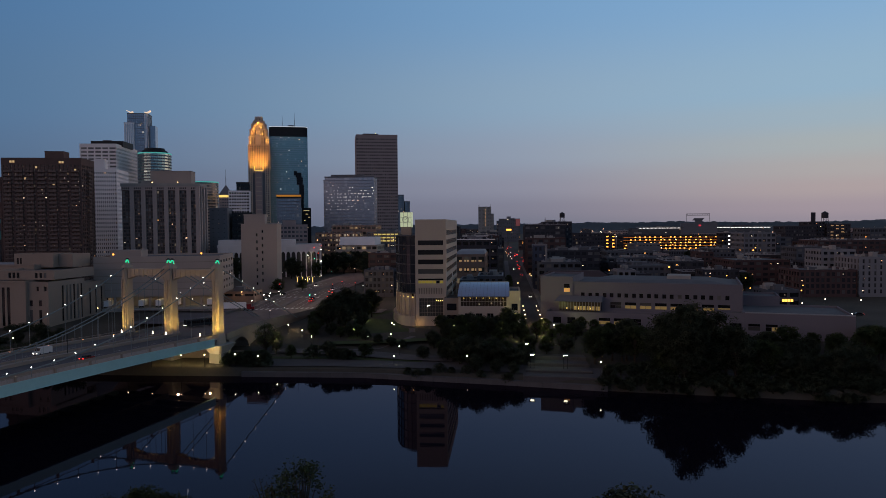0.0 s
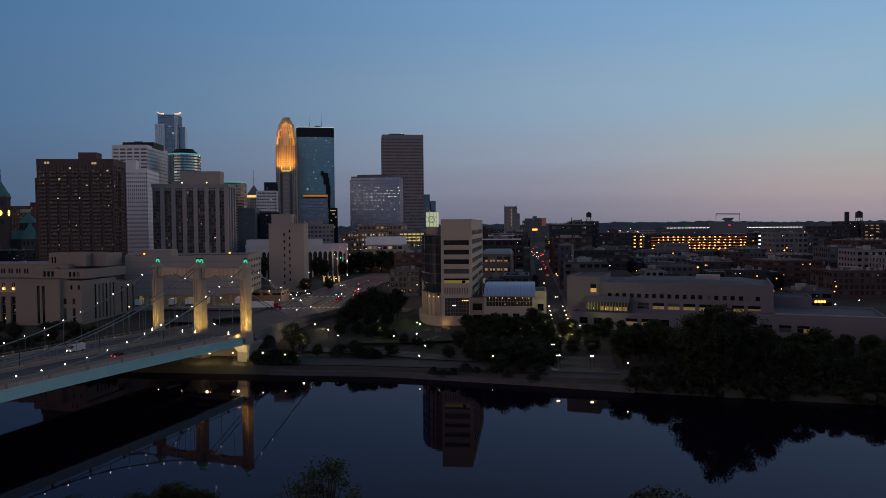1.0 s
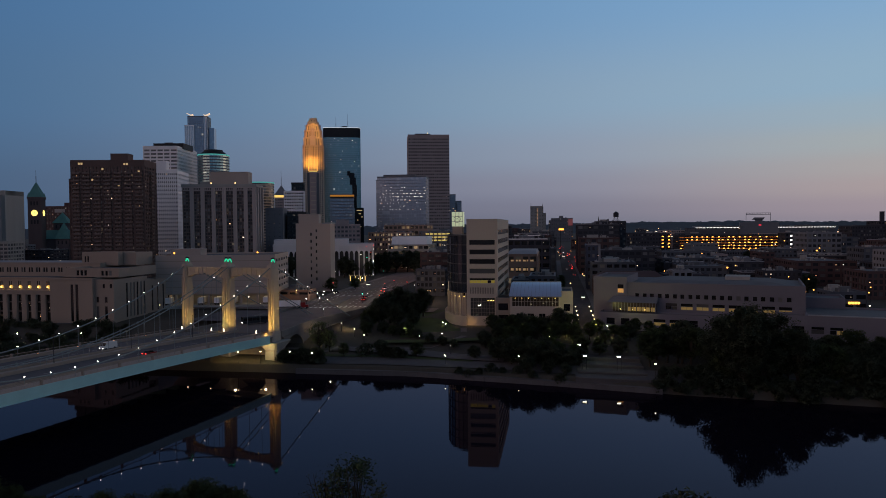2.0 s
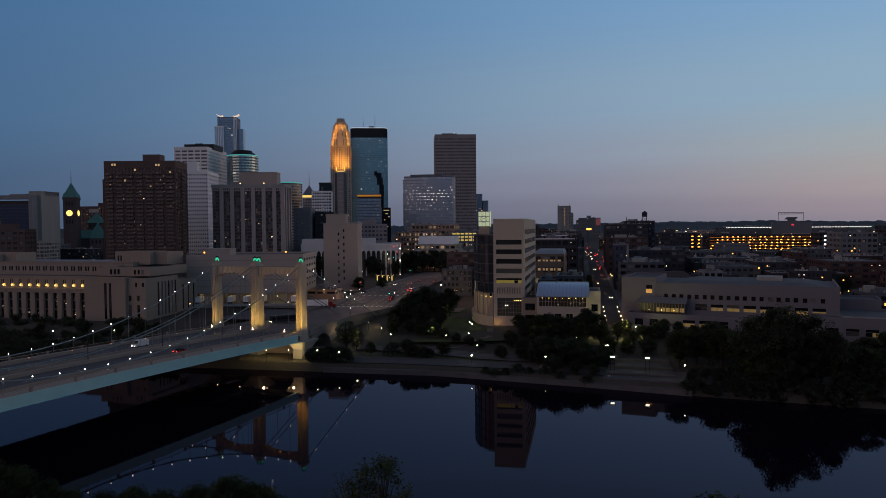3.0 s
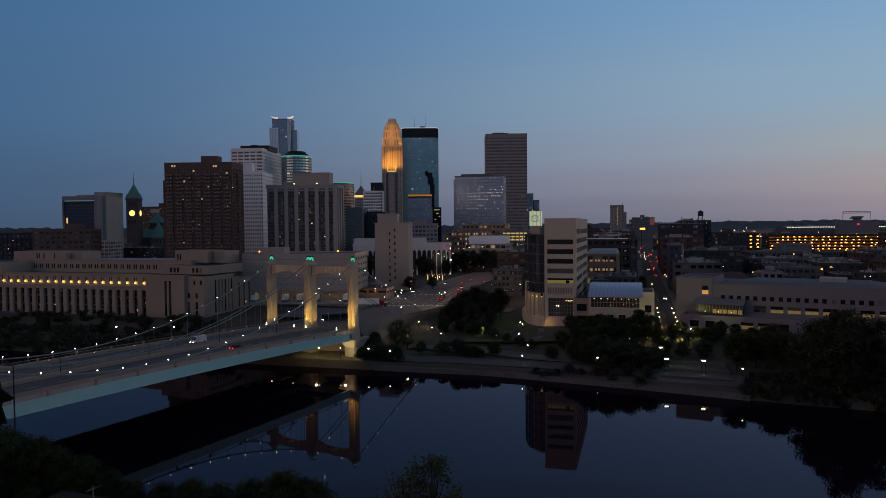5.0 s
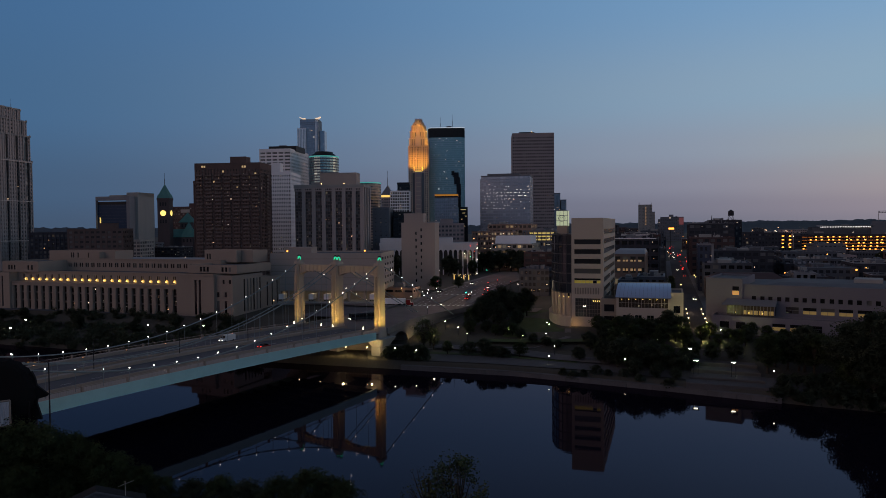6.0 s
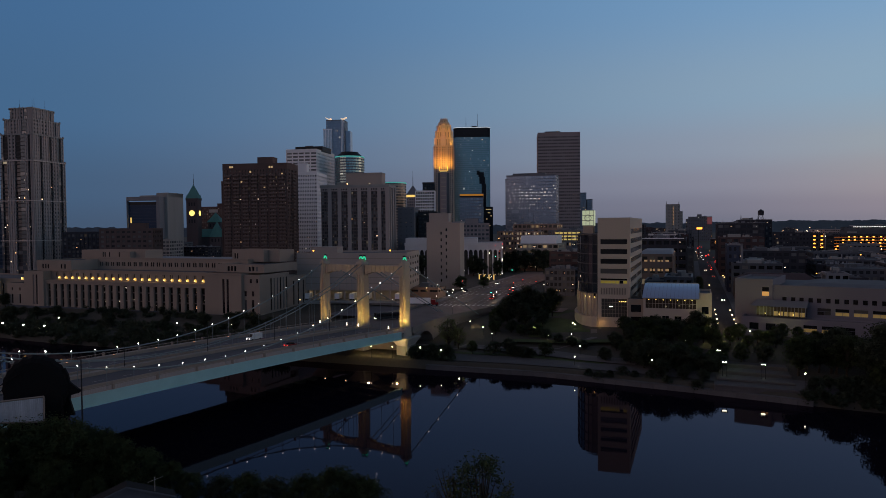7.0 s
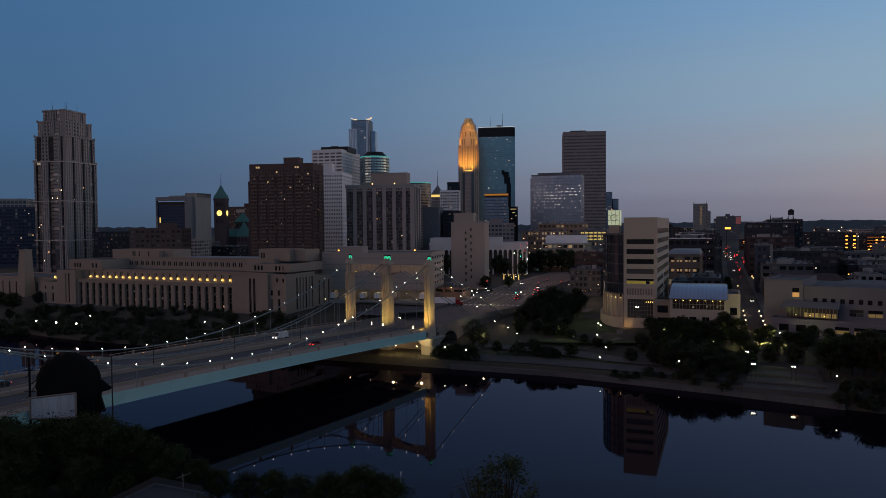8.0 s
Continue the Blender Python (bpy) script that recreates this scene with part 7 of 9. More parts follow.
strip("lawn", [(-52, 284), (-56, 312), (-62, 348)], 25, "grass", "mown lawn beside the bank", "lawn", 0.10)
strip("lawn", [(-92, 256), (-62, 257), (-30, 252)], 4, "grass", "mown riverside lawn", "lawn", 0.08)
strip("lawn", [(-70, 280), (-20, 284)], 14, "grass", "mown riverside lawn", "lawn", 0.08)
for k in range(13):
    x, y = -126 + 2.4 * k, 335.2 + 0.55 * k
    solid("crosswalk_bar", MB().box(x, x + 1.1, y, y + 4.2, road_z(y) + 0.11, road_z(y) + 0.14), M["paint"], "white painted crosswalk bar on the avenue", "road marking", "crosswalk bars")
for k in range(16):
    y = 346 + 9.5 * k
    c = lerp_table(y, [(345, -114), (375, -117), (420, -121), (520, -120.5)])
    for dx in (-10.5, -7.0, 6.4, 9.9):
        solid("lane_dash", MB().box(c + dx, c + dx + 0.28, y, y + 3.6, road_z(y) + 0.11, road_z(y) + 0.135), M["paint"], "worn white lane dash on the avenue", "road marking", "lane dashes")
for y0, y1 in ((352, 392), (404, 470), (478, 560)):
    c0, c1 = (lerp_table(y, [(345, -114), (375, -117), (420, -121), (600, -121)]) for y in (y0, y1))
    med = MB().prism([(c0 - 1.5, y0), (c0 + 1.5, y0), (c1 + 1.5, y1), (c1 - 1.5, y1)], road_z(y0) + 0.1, road_z(y0) + 0.34)
    solid("median", med, M["pathway"], "raised concrete median dividing the avenue", "median", kind="structure")
for side in (-1, 1):
    for y0, y1 in ((352, 392), (404, 470), (478, 560)):
        c0, c1 = (lerp_table(y, [(345, -114), (375, -117), (420, -121), (600, -121)]) + side * 15.4 for y in (y0, y1))
        kerb = MB().prism([(c0 - 1.8, y0), (c0 + 1.8, y0), (c1 + 1.8, y1), (c1 - 1.8, y1)], road_z(y0) + 0.1, road_z(y0) + 0.3)
        solid("pavement", kerb, M["viaduct"], "raised pavement and kerb beside the avenue", "pavement", kind="structure")
for k in range(7):
    x, y = -129 + 3.4 * k, 396
    solid("crosswalk_bar", MB().box(x, x + 1.2, y, y + 4, road_z(y) + 0.11, road_z(y) + 0.14), M["paint"], "white painted crosswalk bar on the avenue", "road marking", "crosswalk bars")


# seawall of concrete panels
def seawall():
    root = thing("seawall", "weathered concrete seawall with a coping along the river", "wall", (0, 0, 0))
    xs = [-92 + 4.0 * i for i in range(31)]
    for i, x in enumerate(xs):
        ya, yb = lerp_table(x, FAR_SHORE) - 0.6, lerp_table(x + 4, FAR_SHORE) - 0.6
        k = 0.03 * math.sin(i * 2.3)
        part("panel", MB().prism([(x + 0.03, ya + k), (x + 3.97, yb + k), (x + 3.97, yb + 1.4), (x + 0.03, ya + 1.4)], -1.0, 1.5), M["seawall"], root)
        part("coping", MB().prism([(x, ya - 0.2), (x + 4, yb - 0.2), (x + 4, yb + 1.5), (x, ya + 1.5)], 1.5, 1.72), M["seawall"], root)


seawall()


# ---- trees ----
def make_tree(seed, height, spread, trunk_h, clumps, leaves, leaf, mat, sparse=False):
    """A tapered trunk with limbs and a crown of many small leaf tufts, uneven and full of gaps."""
    rnd = random.Random(seed)
    t, limbs, crown = MB(), MB(), MB()
    lean = (rnd.uniform(-0.4, 0.4), rnd.uniform(-0.4, 0.4))
    t.tube([(0, 0, -0.6), (lean[0] * 0.4, lean[1] * 0.4, trunk_h * 0.6), (lean[0], lean[1], trunk_h), (lean[0] * 1.6, lean[1] * 1.6, height * 0.72)], 0.035 * height, 7, 0.008 * height)
    centres = []
    for _ in range(clumps):
        while True:
            p = Vector((rnd.uniform(-1, 1), rnd.uniform(-1, 1), rnd.uniform(-1, 1)))
            if 0.25 < p.length < 1:
                break
        p = p.normalized() * (0.45 + 0.55 * p.length)
        w = 1 - 0.28 * max(0, p.z)
        k = 0.75 + 0.5 * noise.noise(p * 1.7 + Vector((seed * 7.1, 0, 0)))
        c = Vector((p.x * spread * w * k, p.y * spread * w * k, trunk_h + (height - trunk_h) * (0.5 + 0.5 * p.z * (0.8 + 0.3 * k))))
        centres.append(c)
    for c in centres[::3]:
        z = trunk_h * rnd.uniform(0.7, 1.5)
        limbs.tube([(lean[0], lean[1], min(z, c.z - 0.3)), tuple((c * 0.55) + Vector((0, 0, z * 0.35))), tuple(c)], 0.012 * height, 5, 0.02)
    for c in centres:
        r = spread * rnd.uniform(0.16, 0.34) * (0.8 if sparse else 1)
        for _ in range(leaves):
            d = Vector((rnd.gauss(0, 1), rnd.gauss(0, 1), rnd.gauss(0, 0.8))) * (r * 0.62)
            if d.length > r * 0.95:
                d *= r * 0.95 / d.length * rnd.uniform(0.75, 1.0)
            o = c + d
            a = Vector((rnd.uniform(-1, 1), rnd.uniform(-1, 1), rnd.uniform(-0.5, 0.5))).normalized()
            b = a.cross(Vector((rnd.uniform(-1, 1), rnd.uniform(-1, 1), rnd.uniform(-1, 1)))).normalized()
            s = leaf * rnd.uniform(0.6, 1.3)
            crown.quad(tuple(o - a * s), tuple(o + b * s * 0.6), tuple(o + a * s), tuple(o - b * s * 0.6))
    root = thing("tree", "full leafy green tree on the river bank", "tree", (0, 0, -500))
    k = len(t.v)
    t.v += limbs.v
    t.f += [tuple(i + k for i in f) for f in limbs.f]
    part("trunk", t, M["bark"], root)
    part("crown", crown, M[mat], root)
    return root


KINDS = [make_tree(1, 14, 6.0, 3.5, 100, 80, 0.26, "leaf"), make_tree(2, 16, 7.0, 4, 110, 90, 0.27, "leafdark"), make_tree(3, 11, 5.5, 2.5, 90, 80, 0.24, "leaf"),
         make_tree(4, 18, 7.5, 4.5, 125, 95, 0.28, "leafdark"), make_tree(5, 9, 5.0, 1.6, 80, 80, 0.23, "leafdark"),
         make_tree(7, 6, 6.5, 0.8, 95, 70, 0.28, "leafdark")]
KINDS.append(make_tree(8, 14, 7.2, 2.2, 150, 120, 0.19, "leaf"))
SPARSE = make_tree(6, 13, 4.8, 3.5, 100, 5, 0.12, "leafdark", True)
FINE = make_tree(12, 11, 4.6, 2.2, 110, 48, 0.13, "leaf", True)


def make_bush(seed, r):
    rnd = random.Random(seed)
    m, stems = MB(), []
    for _ in range(5):
        stems.append(MB().tube([(0, 0, -0.2), (rnd.uniform(-r, r) * 0.5, rnd.uniform(-r, r) * 0.5, r * 0.8)], 0.05, 4, 0.02))
    for _ in range(420):
        a = rnd.uniform(0, 2 * math.pi)
        u = rnd.random() ** 0.5
        z = rnd.uniform(0.1, 1.25) * r
        k = math.sqrt(max(0.05, 1 - (z / r / 1.3) ** 2)) * (0.8 + 0.4 * noise.noise((math.cos(a) * 1.5, math.sin(a) * 1.5, z + seed)))
        o = Vector((math.cos(a) * u * r * k * 1.3, math.sin(a) * u * r * k * 1.3, z))
        p = Vector((rnd.uniform(-1, 1), rnd.uniform(-1, 1), rnd.uniform(-1, 1))).normalized()
        q = p.cross(Vector((rnd.uniform(-1, 1), rnd.uniform(-1, 1), rnd.uniform(-1, 1)))).normalized()
        s = rnd.uniform(0.2, 0.42)
        m.quad(tuple(o - p * s), tuple(o + q * s * 0.6), tuple(o + p * s), tuple(o - q * s * 0.6))
    root = thing("bush", "dense dark green shrub near the water", "shrub", (0, 0, -500))
    for st in stems:
        part("stem", st, M["bark"], root)
    part("foliage", m, M["leafdark"], root)
    return root


def thicket(name, label, spots, leaves, seed, group=""):
    """Low uncountable growth: lumpy heaps of leaves, all in one mesh. spots: x, y, foot, half-width, height."""
    rg = np.random.default_rng(seed)
    v = []
    for x, y, z, r, h in spots:
        lumps = rg.normal(0, 1, (7, 3)) * (r * 0.45, r * 0.45, h * 0.22) + (0, 0, h * 0.5)
        o = lumps[rg.integers(0, 7, leaves)] + rg.normal(0, 1, (leaves, 3)) * (r * 0.26, r * 0.26, h * 0.17)
        o[:, 2] = np.abs(o[:, 2])
        a = rg.normal(0, 1, (leaves, 3))
        a /= np.linalg.norm(a, axis=1, keepdims=True)
        b = np.cross(a, rg.normal(0, 1, (leaves, 3)))
        b /= np.linalg.norm(b, axis=1, keepdims=True)
        s = rg.uniform(0.2, 0.42, (leaves, 1))
        o = o + (x, y, z)
        v.append(np.stack([o - a * s, o + b * s * 0.6, o + a * s, o - b * s * 0.6], 1).reshape(-1, 3))
    m = MB()
    m.v = np.concatenate(v).tolist()
    m.f = [(i, i + 1, i + 2, i + 3) for i in range(0, len(m.v), 4)]
    return solid(name, m, M["leafdark"], label, "thicket", group, "stuff")


BUSH = [make_bush(11, 2.0), make_bush(12, 2.6)]
rnd = random.Random(21)


def plant(kind, x, y, top, group, base=None, label=""):
    """Sets a copy of a tree so that its crown ends at the height top."""
    z = ground_z(x, y) if base is None else base
    h = {0: 14, 1: 16, 2: 11, 3: 18, 4: 9, 5: 6, 6: 14, 8: 11}.get(kind, 13)
    src = SPARSE if kind == 9 else FINE if kind == 8 else KINDS[kind]
    k = (top - z) / h
    ob = copy_thing(src, pose(x, y, z, 0, 0, rnd.uniform(0, 360)) @ Matrix.Diagonal((k * rnd.uniform(0.95, 1.25), k * rnd.uniform(0.95, 1.25), k, 1)))
    tagged(ob, label, "", group)
    return ob


def grove(count, x0, x1, y0, y1, top0, top1, group, kinds=(0, 1, 2, 3, 4)):
    for i in range(count):
        x = x0 + (x1 - x0) * (i + rnd.uniform(0.1, 0.9)) / count
        plant(rnd.choice(kinds), x, rnd.uniform(y0, y1), rnd.uniform(top0, top1), group)


# park trees by the avenue
for x, y, top, k in ((-72, 318, 23.5, 1), (-80, 308, 19, 3), (-64, 322, 19, 0), (-83, 300, 15, 2), (-70, 302, 17, 1), (-63, 327, 22, 1)):
    plant(k, x, y, top, "park trees")
plant(9, -91.5, 268, 14.5, "park trees", label="thin half-bare tree beside the bridge approach")
grove(6, -84, -58, 284, 290, 9.5, 12, "park trees", (2, 4))
grove(4, -84, -64, 296, 312, 13, 18, "park trees", (1, 0, 2))
plant(8, -92.5, 263, 15.2, "park trees", label="airy young tree beside the bridge approach")
plant(8, -88, 262, 12, "park trees", label="airy young tree beside the bridge approach")
for x, y, top, k in ((-77, 300, 20.5, 3), (-69, 296, 18, 3), (-62, 299, 15.5, 1), (-81, 292, 13.5, 4), (-73, 288, 12, 4), (-65, 286, 11.5, 4), (-57, 282, 9.8, 4), (-51, 277, 8.8, 4), (-45, 274, 8.2, 4), (-40, 271, 7.6, 4), (-66, 312, 21.5, 3), (-75, 310, 22, 1)):
    plant(k, x, y, top, "park trees")
# in front of the bank
grove(11, -28, 6, 284, 294, 12.5, 16, "bank trees", (0, 2, 4))
grove(13, -30, 30, 270, 282, 11, 15, "bank trees", (2, 4, 0))
grove(9, -24, 24, 257, 266, 8, 12, "bank trees", (4, 2))
grove(6, 22, 46, 278, 290, 12, 14.5, "bank trees", (0, 2))
plant(2, 16.0, 288.5, 13.8, "bank trees", label="leafy tree lit bright green by a street lamp")
plant(2, 3.5, 281, 13.0, "bank trees")
for x, y, top, k in ((-12, 253, 9.5, 2), (-6, 251, 10.5, 0), (0, 250, 10.8, 0), (6, 252, 9.5, 2), (-19, 254, 8.5, 2), (-30, 255, 8, 4), (-52, 256, 8.5, 2), (-66, 258, 9, 4), (-80, 255, 8, 2)):
    plant(k, x, y, top, "promenade trees", label="leafy green tree on the riverside promenade")
for x, y, top, k in ((-16, 247, 12.5, 4), (-9, 244, 12.6, 4), (-2, 242, 11.2, 4), (4, 241, 9.8, 4), (-10, 235, 8.4, 4), (-3, 233, 7.4, 4), (3, 232, 6.6, 4), (-21, 253, 11, 4), (8, 249, 9, 4), (-15, 256, 11.5, 4), (-5, 256, 11, 4), (1.3, 288, 18, 1), (-25, 288, 14.7, 1), (-17, 287, 15, 1)):
    plant(k, x, y, top, "promenade trees", label="leafy green tree on the riverside promenade")
# the dense wood on the right bank
for x, y, top, k in ((57, 224, 26.5, 3), (53, 233, 22, 1), (64, 226, 24, 3), (72, 224, 19, 1), (43, 252, 18, 1), (60, 240, 21, 1), (81, 226, 15, 2), (35, 256, 15, 2)):
    plant(k, x, y, top, "river wood")
grove(11, 50, 150, 221, 227, 9, 15, "river wood", (1, 2, 4))
grove(6, 30, 58, 244, 258, 12, 17, "river wood", (0, 1))
grove(8, 62, 150, 232, 252, 13, 17, "river wood", (0, 1, 3))
grove(10, 40, 170, 256, 266, 12, 15, "river wood", (0, 2))
grove(5, 118, 170, 240, 256, 15, 19, "river wood", (0, 1))
for x, y, top, k in ((86, 221.5, 11, 1), (91, 222, 12, 3), (97, 222.5, 11.5, 1), (89, 236, 13, 1), (96, 240, 13.5, 3), (93, 255, 13.5, 2), (103, 246, 13, 1), (84, 244, 14, 3)):
    plant(k, x, y, top, "river wood")
grove(20, 38, 150, 217, 222, 5.0, 7.5, "river wood", (5,))
grove(5, 52, 90, 220, 232, 11, 17, "river wood", (3, 1))
grove(6, 33, 52, 226, 236, 6, 9, "river wood", (4, 5))
GROWTH = []
for x0, x1, n in ((31, 172, 60), (-400, -150, 70)):
    for i in range(n):
        x = x0 + (x1 - x0) * (i + rnd.uniform(0.2, 0.8)) / n
        y = lerp_table(x, FAR_SHORE) + rnd.uniform(0.2, 3.0)
        GROWTH.append((x, y, max(0.0, ground_z(x, y) - 0.6), rnd.uniform(1.8, 3.2), rnd.uniform(1.8, 3.6)))
for x, y, top, k in ((122, 252, 13, 1), (129, 250, 14.5, 3), (136, 256, 14, 1), (118, 262, 12, 4), (142, 262, 15, 1), (133, 270, 14, 4)):
    plant(k, x, y, top, "river wood")
# beside the pier, and the wooded bank behind the bridge
grove(5, -99, -84, 240, 244, 6.5, 8.5, "pier shrubs", (4,))
for n, x0, x1, y0, y1, h0, h1 in ((40, -390, -165, 243, 250, 2.4, 4.5), (30, -380, -165, 252, 259, 2.4, 4.8), (24, -350, -160, 258, 272, 2.4, 4.6), (24, -360, -180, 268, 276, 2.4, 4.0), (36, -370, -190, 284, 296, 2.0, 3.6)):
    for i in range(n):
        x, y = x0 + (x1 - x0) * (i + rnd.uniform(0.1, 0.9)) / n, rnd.uniform(y0, y1)
        GROWTH.append((x, y, ground_z(x, y) - 0.3, rnd.uniform(2.2, 4.5), rnd.uniform(h0, h1)))
thicket("thicket", "dense dark thicket along the river banks", GROWTH, 620, 5)
grove(12, -372, -180, 262, 284, 8.5, 12, "bank hedge trees", (1, 4))
grove(7, -470, -380, 290, 305, 12, 16, "bank hedge trees", (1, 2))
# street trees in front of the portico and along the avenue
for x, y, top, k in ((-226, 545, 30, 1), (-214, 540, 28, 3), (-168, 540, 28, 1), (-160, 530, 26, 3), (-150, 548, 24, 0), (-95, 500, 30, 1), (-103, 520, 32, 3), (-90, 530, 29, 1), (-98, 560, 30, 0), (-82, 545, 24, 2), (-165, 600, 25, 1), (-156, 603, 28, 3), (-148, 600, 30, 3), (-139, 596, 30, 1), (-130, 603, 31, 3), (-122, 604, 30, 1), (-160, 590, 20, 2), (-144, 588, 21, 1), (-152, 575, 19, 2), (-130, 440, 19, 2), (-141, 425, 20, 2)):
    plant(k, x, y, top, "street trees", 11.4)
for y in (340, 365, 410, 450, 500):
    plant(2, 3.2, y, 17, "street trees", label="small street tree beside parked cars")
# island trees near the camera
for x, y, top, k in ((-131, 92, 15, 6), (-122, 88, 15, 6), (-116.5, 91, 16.2, 6), (-112, 95, 16.3, 6), (-105.5, 95.5, 16.6, 6), (-99.5, 97, 15, 6), (-94, 98.5, 12.2, 6), (-89, 100, 9.6, 6), (-84.5, 101, 8.0, 6), (-79.5, 102.5, 7.8, 4), (-74, 103, 8.6, 6), (-68.5, 103, 8.2, 4), (-63, 103, 9.4, 6), (-57, 103.5, 11.0, 6), (-52, 103.5, 10.2, 6), (-124, 80, 12.5, 6), (-113, 84, 12.5, 6), (-103, 88, 12, 6), (-137, 98, 13, 6), (-106, 79, 10, 6), (-96, 90, 9.5, 6), (-145, 105, 12, 6), (-118, 76, 11, 6)):
    plant(k, x, y, top, "island trees", label="dark leafy tree on the near island shore")
plant(8, -31.2, 103, 16.4, "island trees", label="small leafy tree on the near island shore")
plant(9, -35.5, 103, 15.6, "island trees", label="thin half-bare tree on the near island shore")
plant(4, 19, 103, 12.4, "island trees", label="dark leafy tree on the near island shore")
# shrubs along the seawall
for i, x in enumerate((-101, -98.5, -96, -93, -90.5, -88, -86, -65, -62.5, -60, -57.5, -72, -33, -29.5, -26, -22, -18, -13, -8, 1, 31, 34, 37)):
    b = BUSH[i % 2]
    y = lerp_table(x, FAR_SHORE) + (rnd.uniform(17, 20) if -75 < x < -55 else rnd.uniform(3, 9) if x < -80 else rnd.uniform(0.4, 2.4))
    s = rnd.uniform(0.9, 1.6) if x < -55 else rnd.uniform(0.5, 1.0)
    tagged(copy_thing(b, pose(x, y, ground_z(x, y) + 0.1, 0, 0, rnd.uniform(0, 360)) @ Matrix.Diagonal((s, s, s, 1))), group="shore shrubs")
STREET_TREES = [KINDS[1], KINDS[3]]
for b in [KINDS[0], KINDS[2], KINDS[4], KINDS[5], KINDS[6], SPARSE, FINE] + BUSH:
    for o in list(b.children_recursive) + [b]:
        bpy.data.objects.remove(o)


# ---- the warehouse district and the far town ----
rnd = random.Random(33)
TAKEN = []
M["hall_light"] = glow("hall_light", (1.0, 0.74, 0.20), 0.42)
M["red_dim"] = glow("red_sign", (1.0, 0.05, 0.08), 0.6)
# red light on the far end wall, put in as a glowing panel
M["red_wall"] = glow("red_lit_wall", (0.42, 0.12, 0.12), 0.16)
M["warm_dim"] = glow("ramp_glow", (1.0, 0.58, 0.26), 0.2)
M["g_ramp"] = windows_mat("ramp_openings", (0.05, 0.04, 0.03), 0.6, 0.15, (1.0, 0.7, 0.35), 0.12, 0.2)
M["g_loft"] = windows_mat("loft_panes", (0.034, 0.033, 0.037), 0.2, 0.008, (1.0, 0.7, 0.36), 0.12, 0.3)
M["g_market"] = windows_mat("market_panes", (0.03, 0.025, 0.02), 0.2, 0.35, (1.0, 0.58, 0.22), 0.3, 0.3)
M["head_lamp"] = glow("headlamp", (1.0, 0.88, 0.7), 14.0)
M["car_white"] = surface("white_car_paint", (0.62, 0.62, 0.62), 0.3, var=0.03, bump=0)
M["car_dark"] = surface("dark_car_paint", (0.03, 0.032, 0.036), 0.25, var=0.03, bump=0)
M["car_red"] = surface("red_car_paint", (0.25, 0.02, 0.02), 0.3, var=0.03, bump=0)
M["panel"] = surface("streaked_sheet_metal", (0.5, 0.51, 0.55), 0.5, 0.3, var=0.3, scale=0.8, streak=True)


def block(name, label, x0, x1, y0, depth, z1, floors, wall, glass, rot=0.0, z0=None, units=2, **kw):
    """A flat-roofed town block by the ends of its front, its depth and height."""
    z0 = ground_z(x0, y0) if z0 is None else z0
    TAKEN.append((x0 - 3, x1 + 3, y0 - 3, y0 + depth + 3))
    w = x1 - x0
    root = thing(name, label, "building", ((x0 + x1) / 2, y0 + depth / 2, 0), rot)
    o = dict(sparks=0.14, pier=1.3, span=0.5, proud=0.25, cap=1.4, base=0.8, join=True)
    o.update(kw)
    lattice(root, w / 2, depth / 2, z0, z1, floors, max(3, int(w / o.pop("bay", rnd.uniform(2.3, 4.6)))), max(3, int(depth / 3.6)), wall, glass, **o)
    if rnd.random() < 0.4 and root.name.startswith(("town_block", "warehouse")):
        cop = MB()
        ring(cop, w / 2 + 0.45, depth / 2 + 0.45, 0.7, z1 + 0.02, z1 + 0.3)
        part("coping", cop, M["roofpale"], root)
    for _ in range(units):
        uw, ud, uh = rnd.uniform(1.5, 0.25 * w + 1.5), rnd.uniform(1.5, 0.2 * depth + 1.5), rnd.uniform(0.8, 2.4)
        ux, uy = rnd.uniform(-w / 2 + uw, w / 2 - uw) * 0.8, rnd.uniform(-depth / 2 + ud, depth / 2 - ud) * 0.8
        part("roof_unit", MB().box(ux - uw / 2, ux + uw / 2, uy - ud / 2, uy + ud / 2, z1 - 0.9, z1 + uh), M[rnd.choice(("roof", "concrete", "slate"))], root)
    if y0 < 760 and units:
        dice, clutter = random.Random(int(x0 * 13 + y0 * 7)), MB()
        for _ in range(5 + int(w / 4)):
            ux, uy = dice.uniform(-w / 2 + 1.5, w / 2 - 2.5), dice.uniform(-depth / 2 + 1.5, depth / 2 - 3)
            clutter.box(ux, ux + dice.uniform(0.5, 2.0), uy, uy + dice.uniform(0.5, 2.2), z1 - 0.6, z1 + dice.uniform(0.2, 1.3))
            if dice.random() < 0.3:
                clutter.tube([(ux + 1, uy, z1 - 0.6), (ux + 1, uy, z1 + dice.uniform(1.4, 3.2))], 0.12, 5)
        part("roof_clutter", clutter, M[dice.choice(("concrete", "roofpale", "slate"))], root, "small vents and ducts", kind="stuff")
    return root


